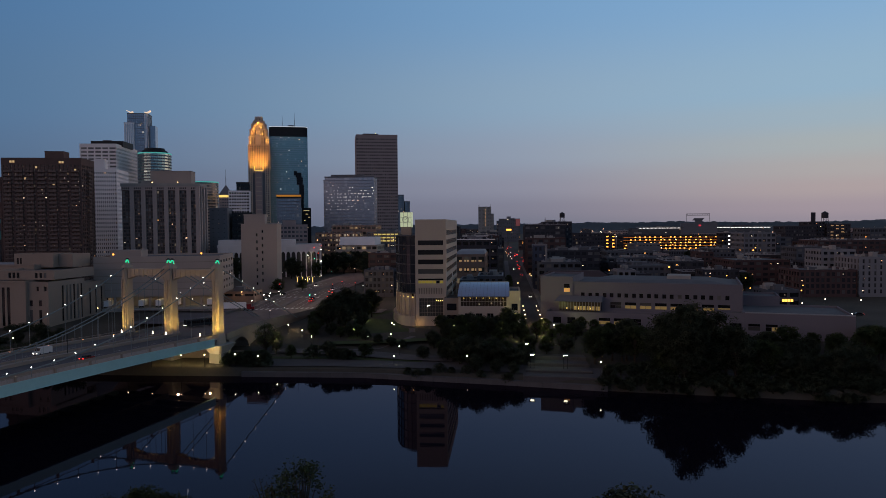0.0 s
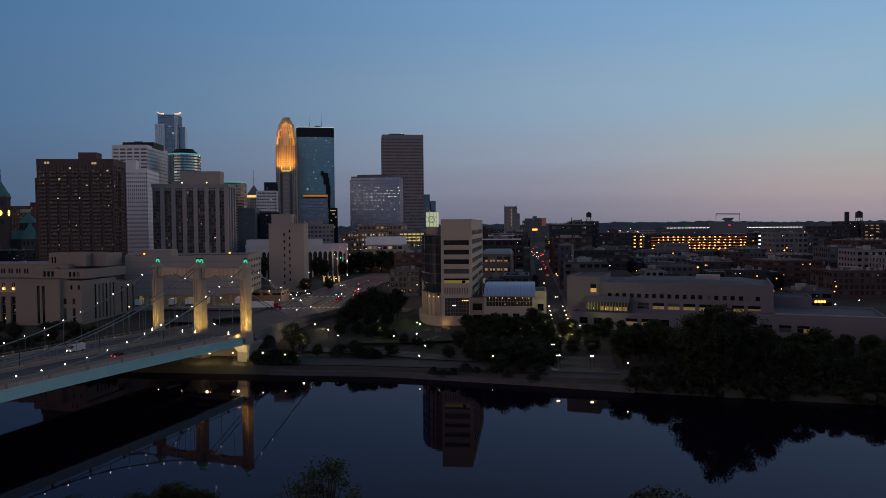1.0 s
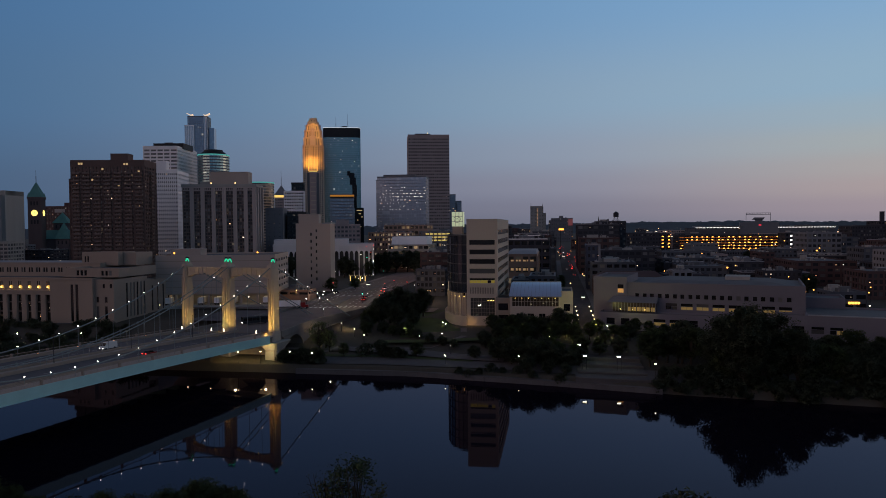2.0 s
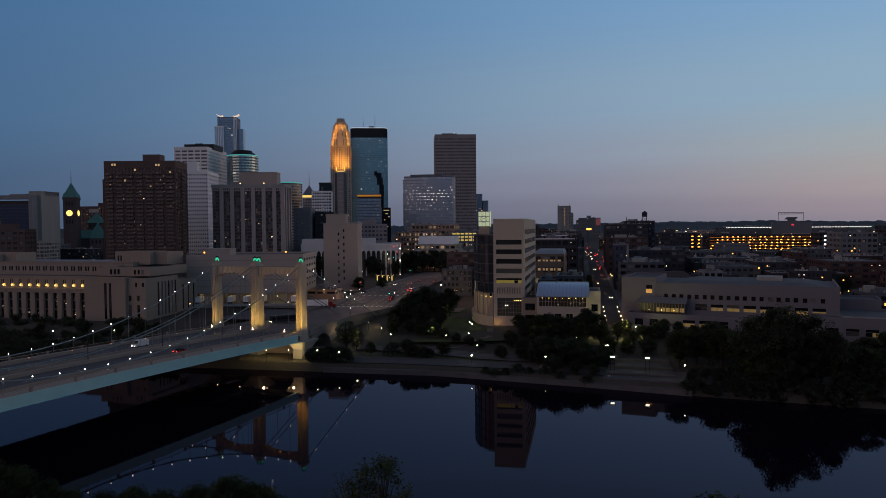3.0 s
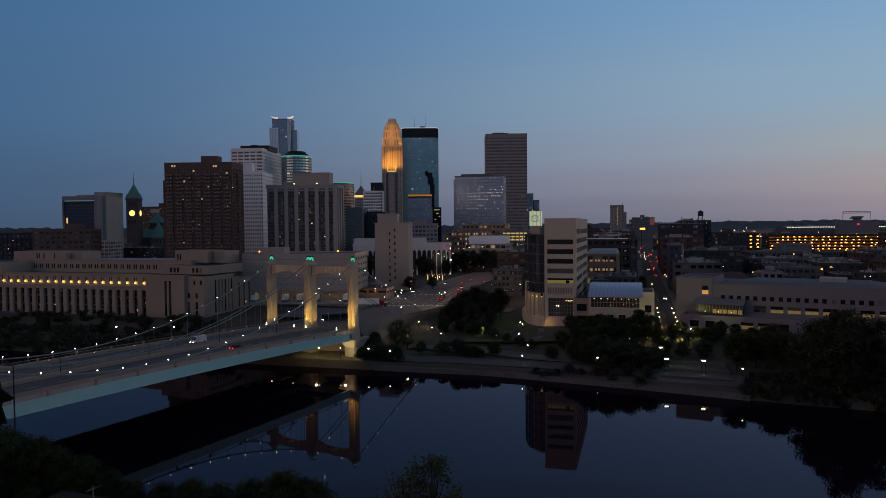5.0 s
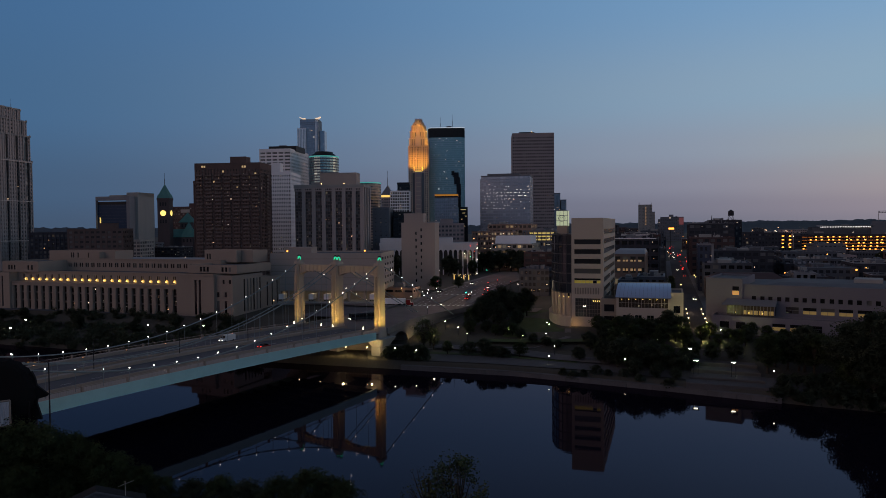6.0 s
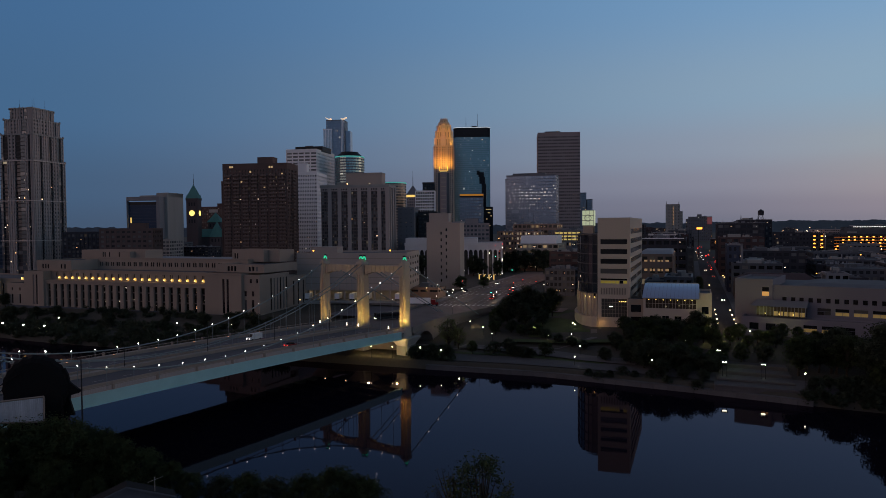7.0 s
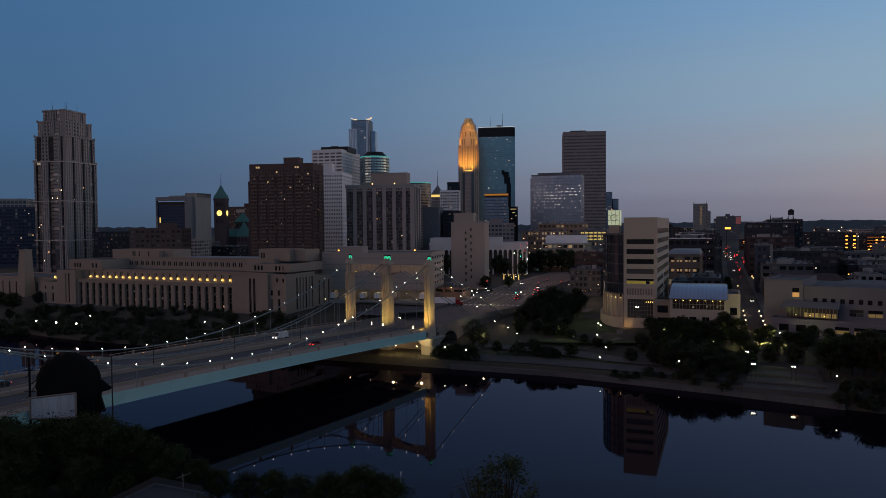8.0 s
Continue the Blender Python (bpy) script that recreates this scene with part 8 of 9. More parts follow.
def water_tank(x, y, z, k=1.0):
    root = thing("water_tank", "old rooftop water tank on a steel stand", "water tank", (x, y, z), 0, "rooftop water tanks")
    for sx in (-1, 1):
        for sy in (-1, 1):
            part("leg", MB().tube([(sx * 2.6 * k, sy * 2.6 * k, 0), (sx * 2.0 * k, sy * 2.0 * k, 6 * k)], 0.22 * k, 5), M["dark"], root)
    part("brace", MB().tube([(-2.5 * k, -2.5 * k, 0.4), (2.1 * k, -2.1 * k, 5.6 * k)], 0.1, 4).tube([(2.5 * k, -2.5 * k, 0.4), (-2.1 * k, -2.1 * k, 5.6 * k)], 0.1, 4), M["dark"], root)
    c = [(3.1 * k * math.cos(2 * math.pi * i / 14), 3.1 * k * math.sin(2 * math.pi * i / 14)) for i in range(14)]
    part("tank", MB().prism(c, 6 * k, 11 * k), M["darkbrick"], root)
    part("cap", MB().prism([(a * 1.06, b * 1.06) for a, b in c], 11 * k, 12.8 * k, [(a * 0.08, b * 0.08) for a, b in c]), M["dark"], root)


# between bank and street
M["rampbrick"] = surface("red_tan_precast", (0.30, 0.20, 0.155), 0.85, var=0.12, scale=0.08, streak=True)
t = block("parking_ramp", "red-tan open parking ramp with lit levels", -27, -11, 390, 46, 36.4, 4, "rampbrick", "g_ramp", z0=10, span=0.55, sparks=0, units=0, bay=4.0, roof="roofpale")
part("ramp_roof", MB().prism([(-8.2, -23.4), (8.2, -23.4), (8.2, 23), (-8.2, 23)], 36.4, 38.0, [(-7.4, -15), (7.4, -15), (7.4, 22), (-7.4, 22)]), M["roofpale"], t)
for j in range(3):
    for k in range(3):
        part("ramp_light", MB().box(-6.2 + 4.4 * k, -2.4 + 4.4 * k, -23.14, -23.05, 27.2 + 2.35 * j, 28.5 + 2.35 * j), M["warm_dim"], t)
t = block("flat_hall", "dark flat-roofed hall with a pale roof edge", -33, -5, 470, 40, 43.1, 6, "darkbrick", "g_dark")
part("roof_edge", MB().box(-14.3, 13, -20.7, -20.3, 42.9, 43.5), M["white"], t)
t = block("flat_hall", "dark flat-roofed hall with a pale roof edge", -40, -10, 520, 60, 44.7, 6, "darkbrick", "g_dark")
part("roof_edge", MB().box(-6, 13, -30.7, -30.3, 44.5, 45.1), M["white"], t)
block("town_block", "small grey street-corner block", -12, -1, 560, 30, 34, 5, "greybrick", "g_office")
block("town_block", "low block with a cluttered pale roof", -13, -1, 350, 24, 27, 3, "greybrick", "g_dark", units=6)
part("fin_wall", MB().box(-9, -8.2, -14, -12, 10, 31), M["white"], block("town_block", "low grey block with a white fin wall", -22, -13.5, 352, 20, 25, 3, "greybrick", "g_dark"))
# right of the street
block("warehouse", "long dark brick warehouse with lit upper windows", 19, 55, 640, 60, 52.8, 8, "darkbrick", "g_loft", pier=0.8, units=4)
t = block("warehouse", "tall dark brick warehouse with stair towers", 37, 63, 664, 40, 55.6, 9, "darkbrick", "g_loft", units=3)
water_tank(56, 684, 54.8, 0.8)
solid("roof_spire", MB().tube([(40, 690, 54), (40, 690, 60.5)], 0.8, 6, 0.1), M["dark"], "small dark roof turret on a warehouse", "turret")
block("warehouse", "brick warehouse below a taller one", 19, 50, 580, 50, 42, 6, "rust", "g_loft")
t = block("blue_block", "dark blue block with a white corner frame", 19, 27, 450, 30, 39.7, 6, "navy", "g_loft", units=1)
part("corner_frame", MB().box(3.0, 4.3, -15.8, -15.2, 10, 40).box(-4, 4.3, -15.8, -15.2, 39.4, 40.4), M["greyrender"], t)
block("town_block", "long low dark brick block", 28, 67, 500, 40, 34.5, 5, "darkbrick", "g_loft", units=5)
block("town_block", "low grey block with a cluttered roof", 21, 47, 436, 40, 29.5, 4, "greybrick", "g_dark", units=9)
t = block("gabled_hall", "low brick hall with a dark red hipped roof", 21, 60, 392, 30, 22, 3, "rust", "g_dark", units=0)
part("hip_roof", MB().prism([(-20, -15.4), (20, -15.4), (20, 15.4), (-20, 15.4)], 22, 26, [(-14, -2), (14, -2), (14, 2), (-14, 2)]), M["rust"], t)
block("town_block", "dark block with two lit corner windows", 77, 114, 800, 50, 43, 7, "darkbrick", "g_loft")
t = block("town_block", "slim block with warm lit stair windows", 121, 139, 900, 30, 41, 5, "darkbrick", "g_dark")
for j in range(4):
    for k in range(2):
        part("stair_window", MB().box(-1 + 7.5 * k, 1.4 + 7.5 * k, -15.7, -15.4, 24 + 4.3 * j, 25.2 + 4.3 * j), M["amber"], t)
t = block("depot", "small white arcaded depot", 67, 77, 420, 16, 25.5, 2, "greyrender", "g_dark", units=1)
part("lit_door", MB().box(6, 10, -8.6, -8.2, 17, 21), M["amber"], t)
block("town_block", "plain grey concrete block", 128, 152, 700, 40, 33.2, 3, "slate", "g_dark", span=0.9)

# orange-lit stadium ramp
t = block("stadium_ramp", "long parking ramp glowing orange on every level", 158, 289, 950, 50, 37.9, 4, "darkbrick", "g_dark", z0=14, units=0, span=0.3)
M["amber_hot"] = glow("amber_hot_lamp", (1.0, 0.42, 0.07), 2.6)
# orange light on the ramp ceilings, put in as dim glowing strips
M["ramp_ceiling"] = glow("ramp_ceiling", (0.75, 0.20, 0.02), 0.5)
fix = MB().box(-0.9, 0.9, -0.3, 0, 0, 1.2).mesh("ramp_light", M["amber_hot"])
fix2 = MB().box(-2.9, 2.9, -0.25, 0, 0, 0.5).mesh("ramp_light", M["ramp_ceiling"])
for j in range(5):
    for k in range(20):
        x = -62 + 6.45 * k
        part("ramp_light", fix2, None, t, at=(x, -25.3, 20.2 + 3.7 * j))
        if rnd.random() < 0.8:
            part("ramp_light", fix, None, t, at=(x + rnd.uniform(-1.2, 1.2), -25.35, 20.3 + 3.7 * j))
t = block("town_block", "dark slab with bright white stair windows", 275, 297, 905, 30, 41.3, 5, "darkbrick", "g_dark")
for j in range(4):
    for px in (-6, 8):
        part("stair_window", MB().box(px, px + 2.4, -15.7, -15.4, 21 + 5 * j, 23.2 + 5 * j), M["white_strip"], t)


# stadium
def stadium():
    root = thing("stadium", "low open stadium with a bright white light band and a scoreboard", "stadium", (350, 1290, 0), 0)
    for x0, x1 in ((-115, -42), (18, 108)):
        part("stand", MB().prism([(x0, -38), (x1, -38), (x1, 30), (x0, 30)], 14, 44), M["greybrick"], root)
        part("canopy", MB().prism([(x0, -42), (x1, -42), (x1, -10), (x0, -10)], 47.2, 48.6, [(x0 + 2, -44), (x1 + 3, -44), (x1, -10), (x0, -10)]), M["roofpale"], root)
        n = int((x1 - x0) / 2.3)
        for i in range(n):
            part("light_bank", MB().box(x0 + 2.3 * i, x0 + 2.3 * i + 1.4, -41.6, -41.2, 45.6, 46.7), M["white_strip"], root)
        for i in range(int((x1 - x0) / 12)):
            part("post", MB().box(x0 + 12 * i, x0 + 12 * i + 0.5, -41, -40.5, 44, 47.2), M["dark"], root)
    sb = part("scoreboard", MB().box(-43, 19, -40, -36, 14, 55), M["slate"], root, "grey back of a big scoreboard")
    part("board_mark", MB().box(-13, -9, -40.3, -40.02, 49, 51.5), M["red_dim"], sb)
    fr = MB()
    for px in (-33, 6):
        fr.tube([(px, -39, 55), (px, -39, 71)], 0.35, 5)
    for z in (68, 70.5):
        fr.tube([(-33, -39, z), (6, -39, z)], 0.4, 5)
    for k in range(9):
        fr.tube([(-33 + 4.3 * k, -39, 68), (-31 + 4.3 * k, -39, 70.5)], 0.25, 4)
    part("sign_frame", fr, M["slate"], sb)
    part("sign_shape", MB().prism([(-24, -39.4), (-6, -39.4), (-6, -38.8), (-24, -38.8)], 59, 63, [(-20, -39.4), (-3, -39.4), (-3, -38.8), (-20, -38.8)]).box(-19, -7, -39.4, -38.8, 55, 60), M["slate"], sb)


stadium()
for x0, x1, y0, d, z, f, wl in ((153, 188, 480, 50, 28, 4, "rust"), (153, 162, 560, 30, 30.6, 5, "rust"), (179, 197, 620, 40, 31, 5, "greybrick"), (232, 261, 700, 40, 43.5, 6, "slate"), (283, 299, 760, 30, 38, 5, "greybrick"),
                                (267, 321, 620, 40, 37.6, 6, "rust"), (217, 241, 540, 30, 34.7, 5, "greybrick")):
    block("town_block", "dusky brick warehouse-district block" if wl == "rust" else "grey mid-rise district block", x0, x1, y0, d, z, f, wl, "g_loft")
block("brick_flats", "dark red brick flats with recessed balconies", 163, 193, 402, 30, 26.4, 4, "rust", "g_loft", pier=1.0, span=0.35)
block("white_flats", "white rendered flats with stacked dark balconies", 194, 213, 446, 24, 36, 6, "greyrender", "g_dark", pier=1.6, span=0.55)
block("white_flats", "white rendered flats with stacked dark balconies", 196, 224, 404, 30, 33.4, 6, "greyrender", "g_loft", pier=2.0, span=0.35)
t = block("mill", "tall dark mill complex against the sky", 348, 384, 900, 40, 49, 8, "darkbrick", "g_loft", units=1)
t = block("mill", "tall dark mill complex against the sky", 382, 396, 905, 40, 54.5, 9, "darkbrick", "g_dark", units=0)
part("stack", MB().box(-1, 3, -4, 0, 54, 66), M["darkbrick"], t)
t = block("mill", "tall mill block with lit stair windows", 398, 425, 902, 40, 51.5, 9, "darkbrick", "g_loft", units=2)
for j in range(5):
    for k in range(3):
        if (j + k) % 4 != 3:
            part("lit_window", MB().box(-9.5 + 6.2 * k, -6.4 + 6.2 * k, -20.5, -20.3, 33 + 3.9 * j, 34.1 + 3.9 * j), M["warm_dim"], t)
water_tank(402, 918, 50.7, 1.3)
block("town_block", "office block with a lit top floor", 423, 470, 850, 40, 45.8, 6, "greybrick", "g_loft")
t = block("corner_shop", "low grey block with amber lit shop windows", 125, 139.5, 345, 18, 20.5, 2, "greybrick", "g_dark", units=3)
for k in range(4):
    part("shop_window", MB().box(-0.4 + 1.3 * k, 0.6 + 1.3 * k, -9.5, -9.3, 14.9, 16.0), M["amber_hot"], t)
# slim far towers
t = block("far_tower", "slim grey residential tower with a lit strip of windows", -54, -29, 1500, 30, 93.8, 26, "concrete", "g_dark", z0=14, units=0, span=0.7, pier=2.0, sparks=0.01)
for k in range(13):
    part("stair_window", MB().box(0.6, 2.4, -15.9, -15.5, 52 + 2.9 * k, 53.6 + 2.9 * k), M["warm_dim"], t)
for px in (-12, 12):
    mast(t, px, -14, 93.8, 6, 0.5)
block("far_tower", "grey residential tower side wing", -28.5, -23, 1500, 30, 79, 20, "concrete", "g_dark", z0=14, units=0, span=0.7, sparks=0.01)
t = block("far_tower", "grey slab of flats on the skyline", -12, 38, 1700, 30, 69.9, 16, "slate", "g_granite", z0=14, span=0.65, pier=2.2, sparks=0.02)
part("red_panel", MB().box(15, 25.4, -15.9, -15.5, 52, 68), M["red_wall"], t, "red lit end wall")
roof_box(t, -2, 0, 69.9, 10, 10, 5, "slate")
block("far_tower", "small far tower on the skyline", -21, -10, 2000, 20, 67.2, 14, "slate", "g_dark", z0=14, units=0)
block("far_tower", "slim dark block behind the bank", -66.5, -58.5, 900, 30, 52.5, 12, "darkbrick", "g_dark", z0=12, units=0)
solid("amber_sign", MB().box(2.6, 8.4, 830, 830.4, 46.6, 48.6), M["amber"], "glowing amber sign on a dark mast", "sign")
solid("sign_mast", MB().box(4.2, 4.8, 830.4, 831, 12, 49), M["dark"], "dark mast that carries an amber sign", "mast")

# market hall and low downtown fronts along the avenue
t = block("market_hall", "low hall with a pale curved roof and warm lit front", -156, -118, 640, 40, 35.5, 4, "tan", "g_market", rot=0, units=0, sparks=0.9)
part("pale_roof", MB().prism([(-16, -21), (17.5, -21), (17.5, 10), (-16, 10)], 35.5, 42.8, [(-16, -17), (17.5, -17), (17.5, 10), (-16, 10)]), M["white"], t)
t = block("market_hall", "long lit glass-fronted hall", -136, -104, 690, 40, 47.5, 6, "slate", "g_market", units=1, sparks=0.9)
for j in range(3):
    for k in range(6):
        part("light_row", MB().box(-9.5 + 4.2 * k, -6.3 + 4.2 * k, -20.5, -20.3, 37.6 + 3.2 * j, 38.9 + 3.2 * j), M["hall_light"], t)
block("market_hall", "brown stepped block with warm lit windows", -182, -141, 665, 40, 47, 7, "rampbrick", "g_market", sparks=0.5)
block("market_hall", "brown setback block above warm lit shop fronts", -172, -128, 690, 30, 54, 8, "rampbrick", "g_market", sparks=0.4)
block("market_hall", "low shop row with bright amber windows", -160, -122, 612, 16, 26, 3, "rampbrick", "g_market", sparks=1.2)
block("brick_flats", "red brick flats with white bay fronts", -84, -62, 430, 30, 36, 7, "rust", "g_loft", pier=1.0)
block("white_flats", "white modern flats with dark corner glass", -64, -50, 424, 24, 38, 7, "greyrender", "g_loft", pier=0.8, span=0.3)
t = block("brick_flats", "low flats with terraces beside the avenue", -82, -65, 405, 20, 27, 4, "greybrick", "g_loft", pier=0.8, span=0.4)
t = block("brick_shed", "low brick building under an amber lamp", -154.5, -137.5, 373, 12, 17.2, 1, "rampbrick", "g_dark", z0=10, units=1, sparks=0, bay=6.0, span=0.75)
lamp(t, "wall_lamp", 2.0, -6.9, 17.0, 0.3, "warm_lamp")
block("town_block", "dark low block beside the bank", -60, -44, 450, 30, 40, 6, "darkbrick", "g_loft")

# plain blocks that fill the streets between and beyond
WALLS = ["rust", "darkbrick", "greybrick", "granite", "greybrick", "darkbrick", "rust"]
LABELS = {"rust": "low red-brown brick block with a flat roof", "darkbrick": "low dark brick block with a flat roof", "greybrick": "low grey brick block with a flat roof",
          "granite": "low brown block with a flat roof", "concrete": "low concrete block with a flat roof"}


def fill(x0, x1, y0, y1, n, top0, top1, w0=18, w1=46):
    made = tries = 0
    while made < n and tries < n * 40:
        tries += 1
        w, d = rnd.uniform(w0, w1), rnd.uniform(18, 40)
        x, y = rnd.uniform(x0, x1 - w), rnd.uniform(y0, y1)
        if any(x < b and x + w > a and y < e and y + d > c for a, b, c, e in TAKEN):
            continue
        if x < 22 and x + w > 1:
            continue
        if abs(x + w / 2 + 119) < w / 2 + 20 and y < 900:
            continue
        top = rnd.uniform(top0, top1)
        if 0.10 < x / y < 0.34 and y < 940:
            top = min(top, 52 - 35 * y / 950)
        wl = rnd.choice(WALLS)
        block("town_block", LABELS[wl], x, x + w, y, d, top, max(2, int((top - 12) / 3.8)), wl, "g_loft", units=rnd.choice((1, 2, 3)))
        made += 1


TAKEN += [(-460, -205, 0, 620), (-700, -130, 470, 720), (-130, -40, 0, 400)]
fill(20, 150, 520, 900, 22, 24, 36)
fill(60, 260, 430, 640, 16, 20, 28)
fill(180, 480, 560, 900, 26, 24, 36)
fill(20, 700, 900, 1300, 34, 26, 40, 24, 60)
fill(-100, 0, 600, 1200, 16, 28, 44)
fill(-200, 900, 1300, 2400, 40, 28, 48, 30, 80)
fill(-700, -130, 720, 1100, 16, 20, 29, 24, 50)


# dark trees between the blocks
crown_seed = random.Random(77)
spots = []
while len(spots) < 46:
    x, y = crown_seed.uniform(24, 420), crown_seed.uniform(380, 900)
    if not any(a - 2 < x < b + 2 and c - 2 < y < e + 2 for a, b, c, e in TAKEN):
        spots.append((x, y))
for k, (x, y) in enumerate(spots):
    ob = copy_thing(STREET_TREES[k % 2], pose(x, y, ground_z(x, y), 0, 0, k * 47 % 360) @ Matrix.Diagonal((0.75, 0.75, crown_seed.uniform(0.45, 0.75), 1)))
    tagged(ob, "dark leafy tree between warehouse blocks", "tree", "district trees")
for b in STREET_TREES:
    for o in list(b.children_recursive) + [b]:
        bpy.data.objects.remove(o)

# lights of the distant town, too small and many to count
far = MB()
for _ in range(210):
    a, d = radians(crown_seed.uniform(-12, 33)), crown_seed.uniform(1300, 3300)
    x, y, z, s = d * math.sin(a), d * math.cos(a), crown_seed.uniform(30, 46) if d < 2000 else crown_seed.uniform(22, 40), d / 1236 * crown_seed.uniform(0.35, 0.75)
    far.box(x - s, x + s, y - 0.2, y + 0.2, z - s, z + s)
solid("distant_lights", far, M["spark"], "scattered small lights of the distant town", "lights", kind="stuff")


# wooded hills on the horizon, with distance haze put into their blue colour
def hills():
    m = MB()
    n = 1000
    for i in range(n + 1):
        a = radians(-62 + 124 * i / n)
        r = 4300
        h = 61 + 9 * noise.noise((i * 0.008, 3.1, 0)) + 5 * noise.noise((i * 0.035, 7.7, 0)) + 6 * noise.noise((i * 0.27, 1.7, 0)) + 4 * noise.noise((i * 0.9, 5.3, 0))
        h += 14 * max(0, math.sin(a + 0.1))
        for rr, z in ((r - 900, 12.0), (r - 200, h * 0.8), (r, h), (r + 200, h * 0.9), (r + 400, 12.0)):
            m.v.append((rr * math.sin(a), rr * math.cos(a), z))
        if i:
            for k in range(4):
                b = 5 * i
                m.f.append((b - 5 + k, b + k, b + k + 1, b - 5 + k + 1))
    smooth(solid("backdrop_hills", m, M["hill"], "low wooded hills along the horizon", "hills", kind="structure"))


hills()


# ---- lamps of the streets and the park ----
def street_lamp(x, y, h, lamp_mat, r, group, label, arm=0.0, base=None):
    z = ground_z(x, y) if base is None else base
    root = thing("street_lamp", label, "street lamp", (x, y, z), rnd.uniform(0, 360), group)
    part("pole", MB().tube([(0, 0, -0.3), (0, 0, h - 0.2)], 0.09, 5, 0.05), M["dark"], root)
    part("globe", MB().ball(0, 0, h, r), M[lamp_mat], root)
    if group != "district lamps":
        part("cap", MB().prism([(-0.2, -0.2), (0.2, -0.2), (0.2, 0.2), (-0.2, 0.2)], h + r * 0.8, h + r * 0.8 + 0.15), M["dark"], root)


for x, y in ((-39.4, 245.1), (-13.3, 246.2), (2.3, 246.9), (95.2, 243), (101.9, 280)):
    street_lamp(x, y, 4.5 - ground_z(x, y) + 0.4 if ground_z(x, y) < 2.5 else 3.2, "park_lamp", 0.23, "promenade lamps", "lit promenade lamp with a pale green-white globe")
for x, y, z in ((-87.5, 240.4, 6.6), (-95.7, 239.9, 7.2), (30.9, 228.1, 7.9)):
    street_lamp(x, y, z - ground_z(x, y), "park_lamp", 0.23, "promenade lamps", "lit promenade lamp with a pale green-white globe")
for y in (304, 317, 333, 351):
    for x in (9.2, 15.9):
        street_lamp(x, y, 11.9 - ground_z(x, y), "gate_lamp", 0.3, "gate lamps", "short lit lamp beside the street gate")
for k in range(6):
    street_lamp(20.6, 342 + 9 * k, 11.9 - ground_z(20.6, 342), "warm_lamp", 0.26, "annex lamps", "short warm lamp along the annex wall")
for x, y in ((-305, 267.8), (-229.8, 266.6), (-201.4, 269.6)):
    street_lamp(x, y, 4.0, "park_lamp", 0.3, "parkway lamps", "lit parkway lamp with a greenish globe")
for x, y in ((-321.7, 250), (-306.5, 249), (-293, 249)):
    street_lamp(x, y, 3.4, "white_lamp", 0.4, "parkway lamps", "bright white parkway lamp near the water")
for x, y in ((-135.8, 240), (-126, 238.5), (-114.8, 238), (-106.8, 239.5), (-131.4, 255)):
    street_lamp(x, y, 7 - ground_z(x, y), "under_lamp", 0.22, "underpass lamps", "bright warm lamp below the bridge deck")
for x, y, z in ((-48, 300, 1.4), (-50, 306, 1.0), (-47, 285, 1.0), (-56, 282, 1.0), (-92, 290, 3), (-84, 283, 3), (-78, 276, 3), (-40, 262, 3), (-3, 272, 3.5), (20, 286, 3.5)):
    street_lamp(x, y, z + 0.4, "park_lamp", 0.2, "park lamps", "small lit park lamp beside a path")
for x, y, ln, top in ((8, 256, 1.1, 9.0), (9.3, 239.8, 1.3, 8.0), (20.6, 239.3, 1.3, 8.0)):
    z = ground_z(x, y)
    h = top - z
    b = thing("light_canopy", "low slab canopy with a bright greenish strip light", "canopy", (x, y, z), 0, "park canopies")
    part("strip_light", MB().box(-ln / 2, ln / 2, -0.25, 0.25, h - 0.25, h), M["park_lamp"], b)
    part("canopy_slab", MB().box(-ln / 2 - 0.4, ln / 2 + 0.4, -0.9, 0.9, h + 0.05, h + 0.25), M["dark"], b)
    for sx in (-1, 1):
        part("post", MB().box(sx * ln / 2 - 0.1, sx * ln / 2 + 0.1, -0.1, 0.1, -0.2, h + 0.05), M["dark"], b)
# stone terraces by the water
for k, (y0, y1) in enumerate(((225.5, 233), (234, 243), (244, 252.5), (253.5, 261))):
    z = ground_z(17, y1) + 0.3
    solid("terrace_step", MB().prism([(6 + k, y0 + 0.6), (29, y0 - 1.2), (29, y1 - 1.0), (6 + k, y1)], 0.5, z).prism([(6 + k, y0 + 0.3), (29, y0 - 1.5), (29, y0 - 0.7), (6 + k, y0 + 1.1)], z, z + 0.45), M["promenade"], "broad concrete terrace step down to the river", "terrace", "terrace steps")
# avenue lamps and signals
for kind, h, spots in (("white_lamp", 4.1, ((-180, 553), (-126, 365), (-129, 390), (-131, 381), (-103.5, 300), (-127, 342), (-103, 373), (-101, 403), (-88, 429), (-77, 432), (-139, 479), (-138, 486), (-139, 521), (-122, 348))),
                       ("warm_lamp", 4.1, ((-170, 563), (-155, 567), (-71, 390), (-73, 393), (-173, 474), (-69, 397)))):
    for x, y in spots:
        street_lamp(x, y, h, kind, 0.2, "avenue lamps", "lit globe street lamp along the avenue", base=11.4)
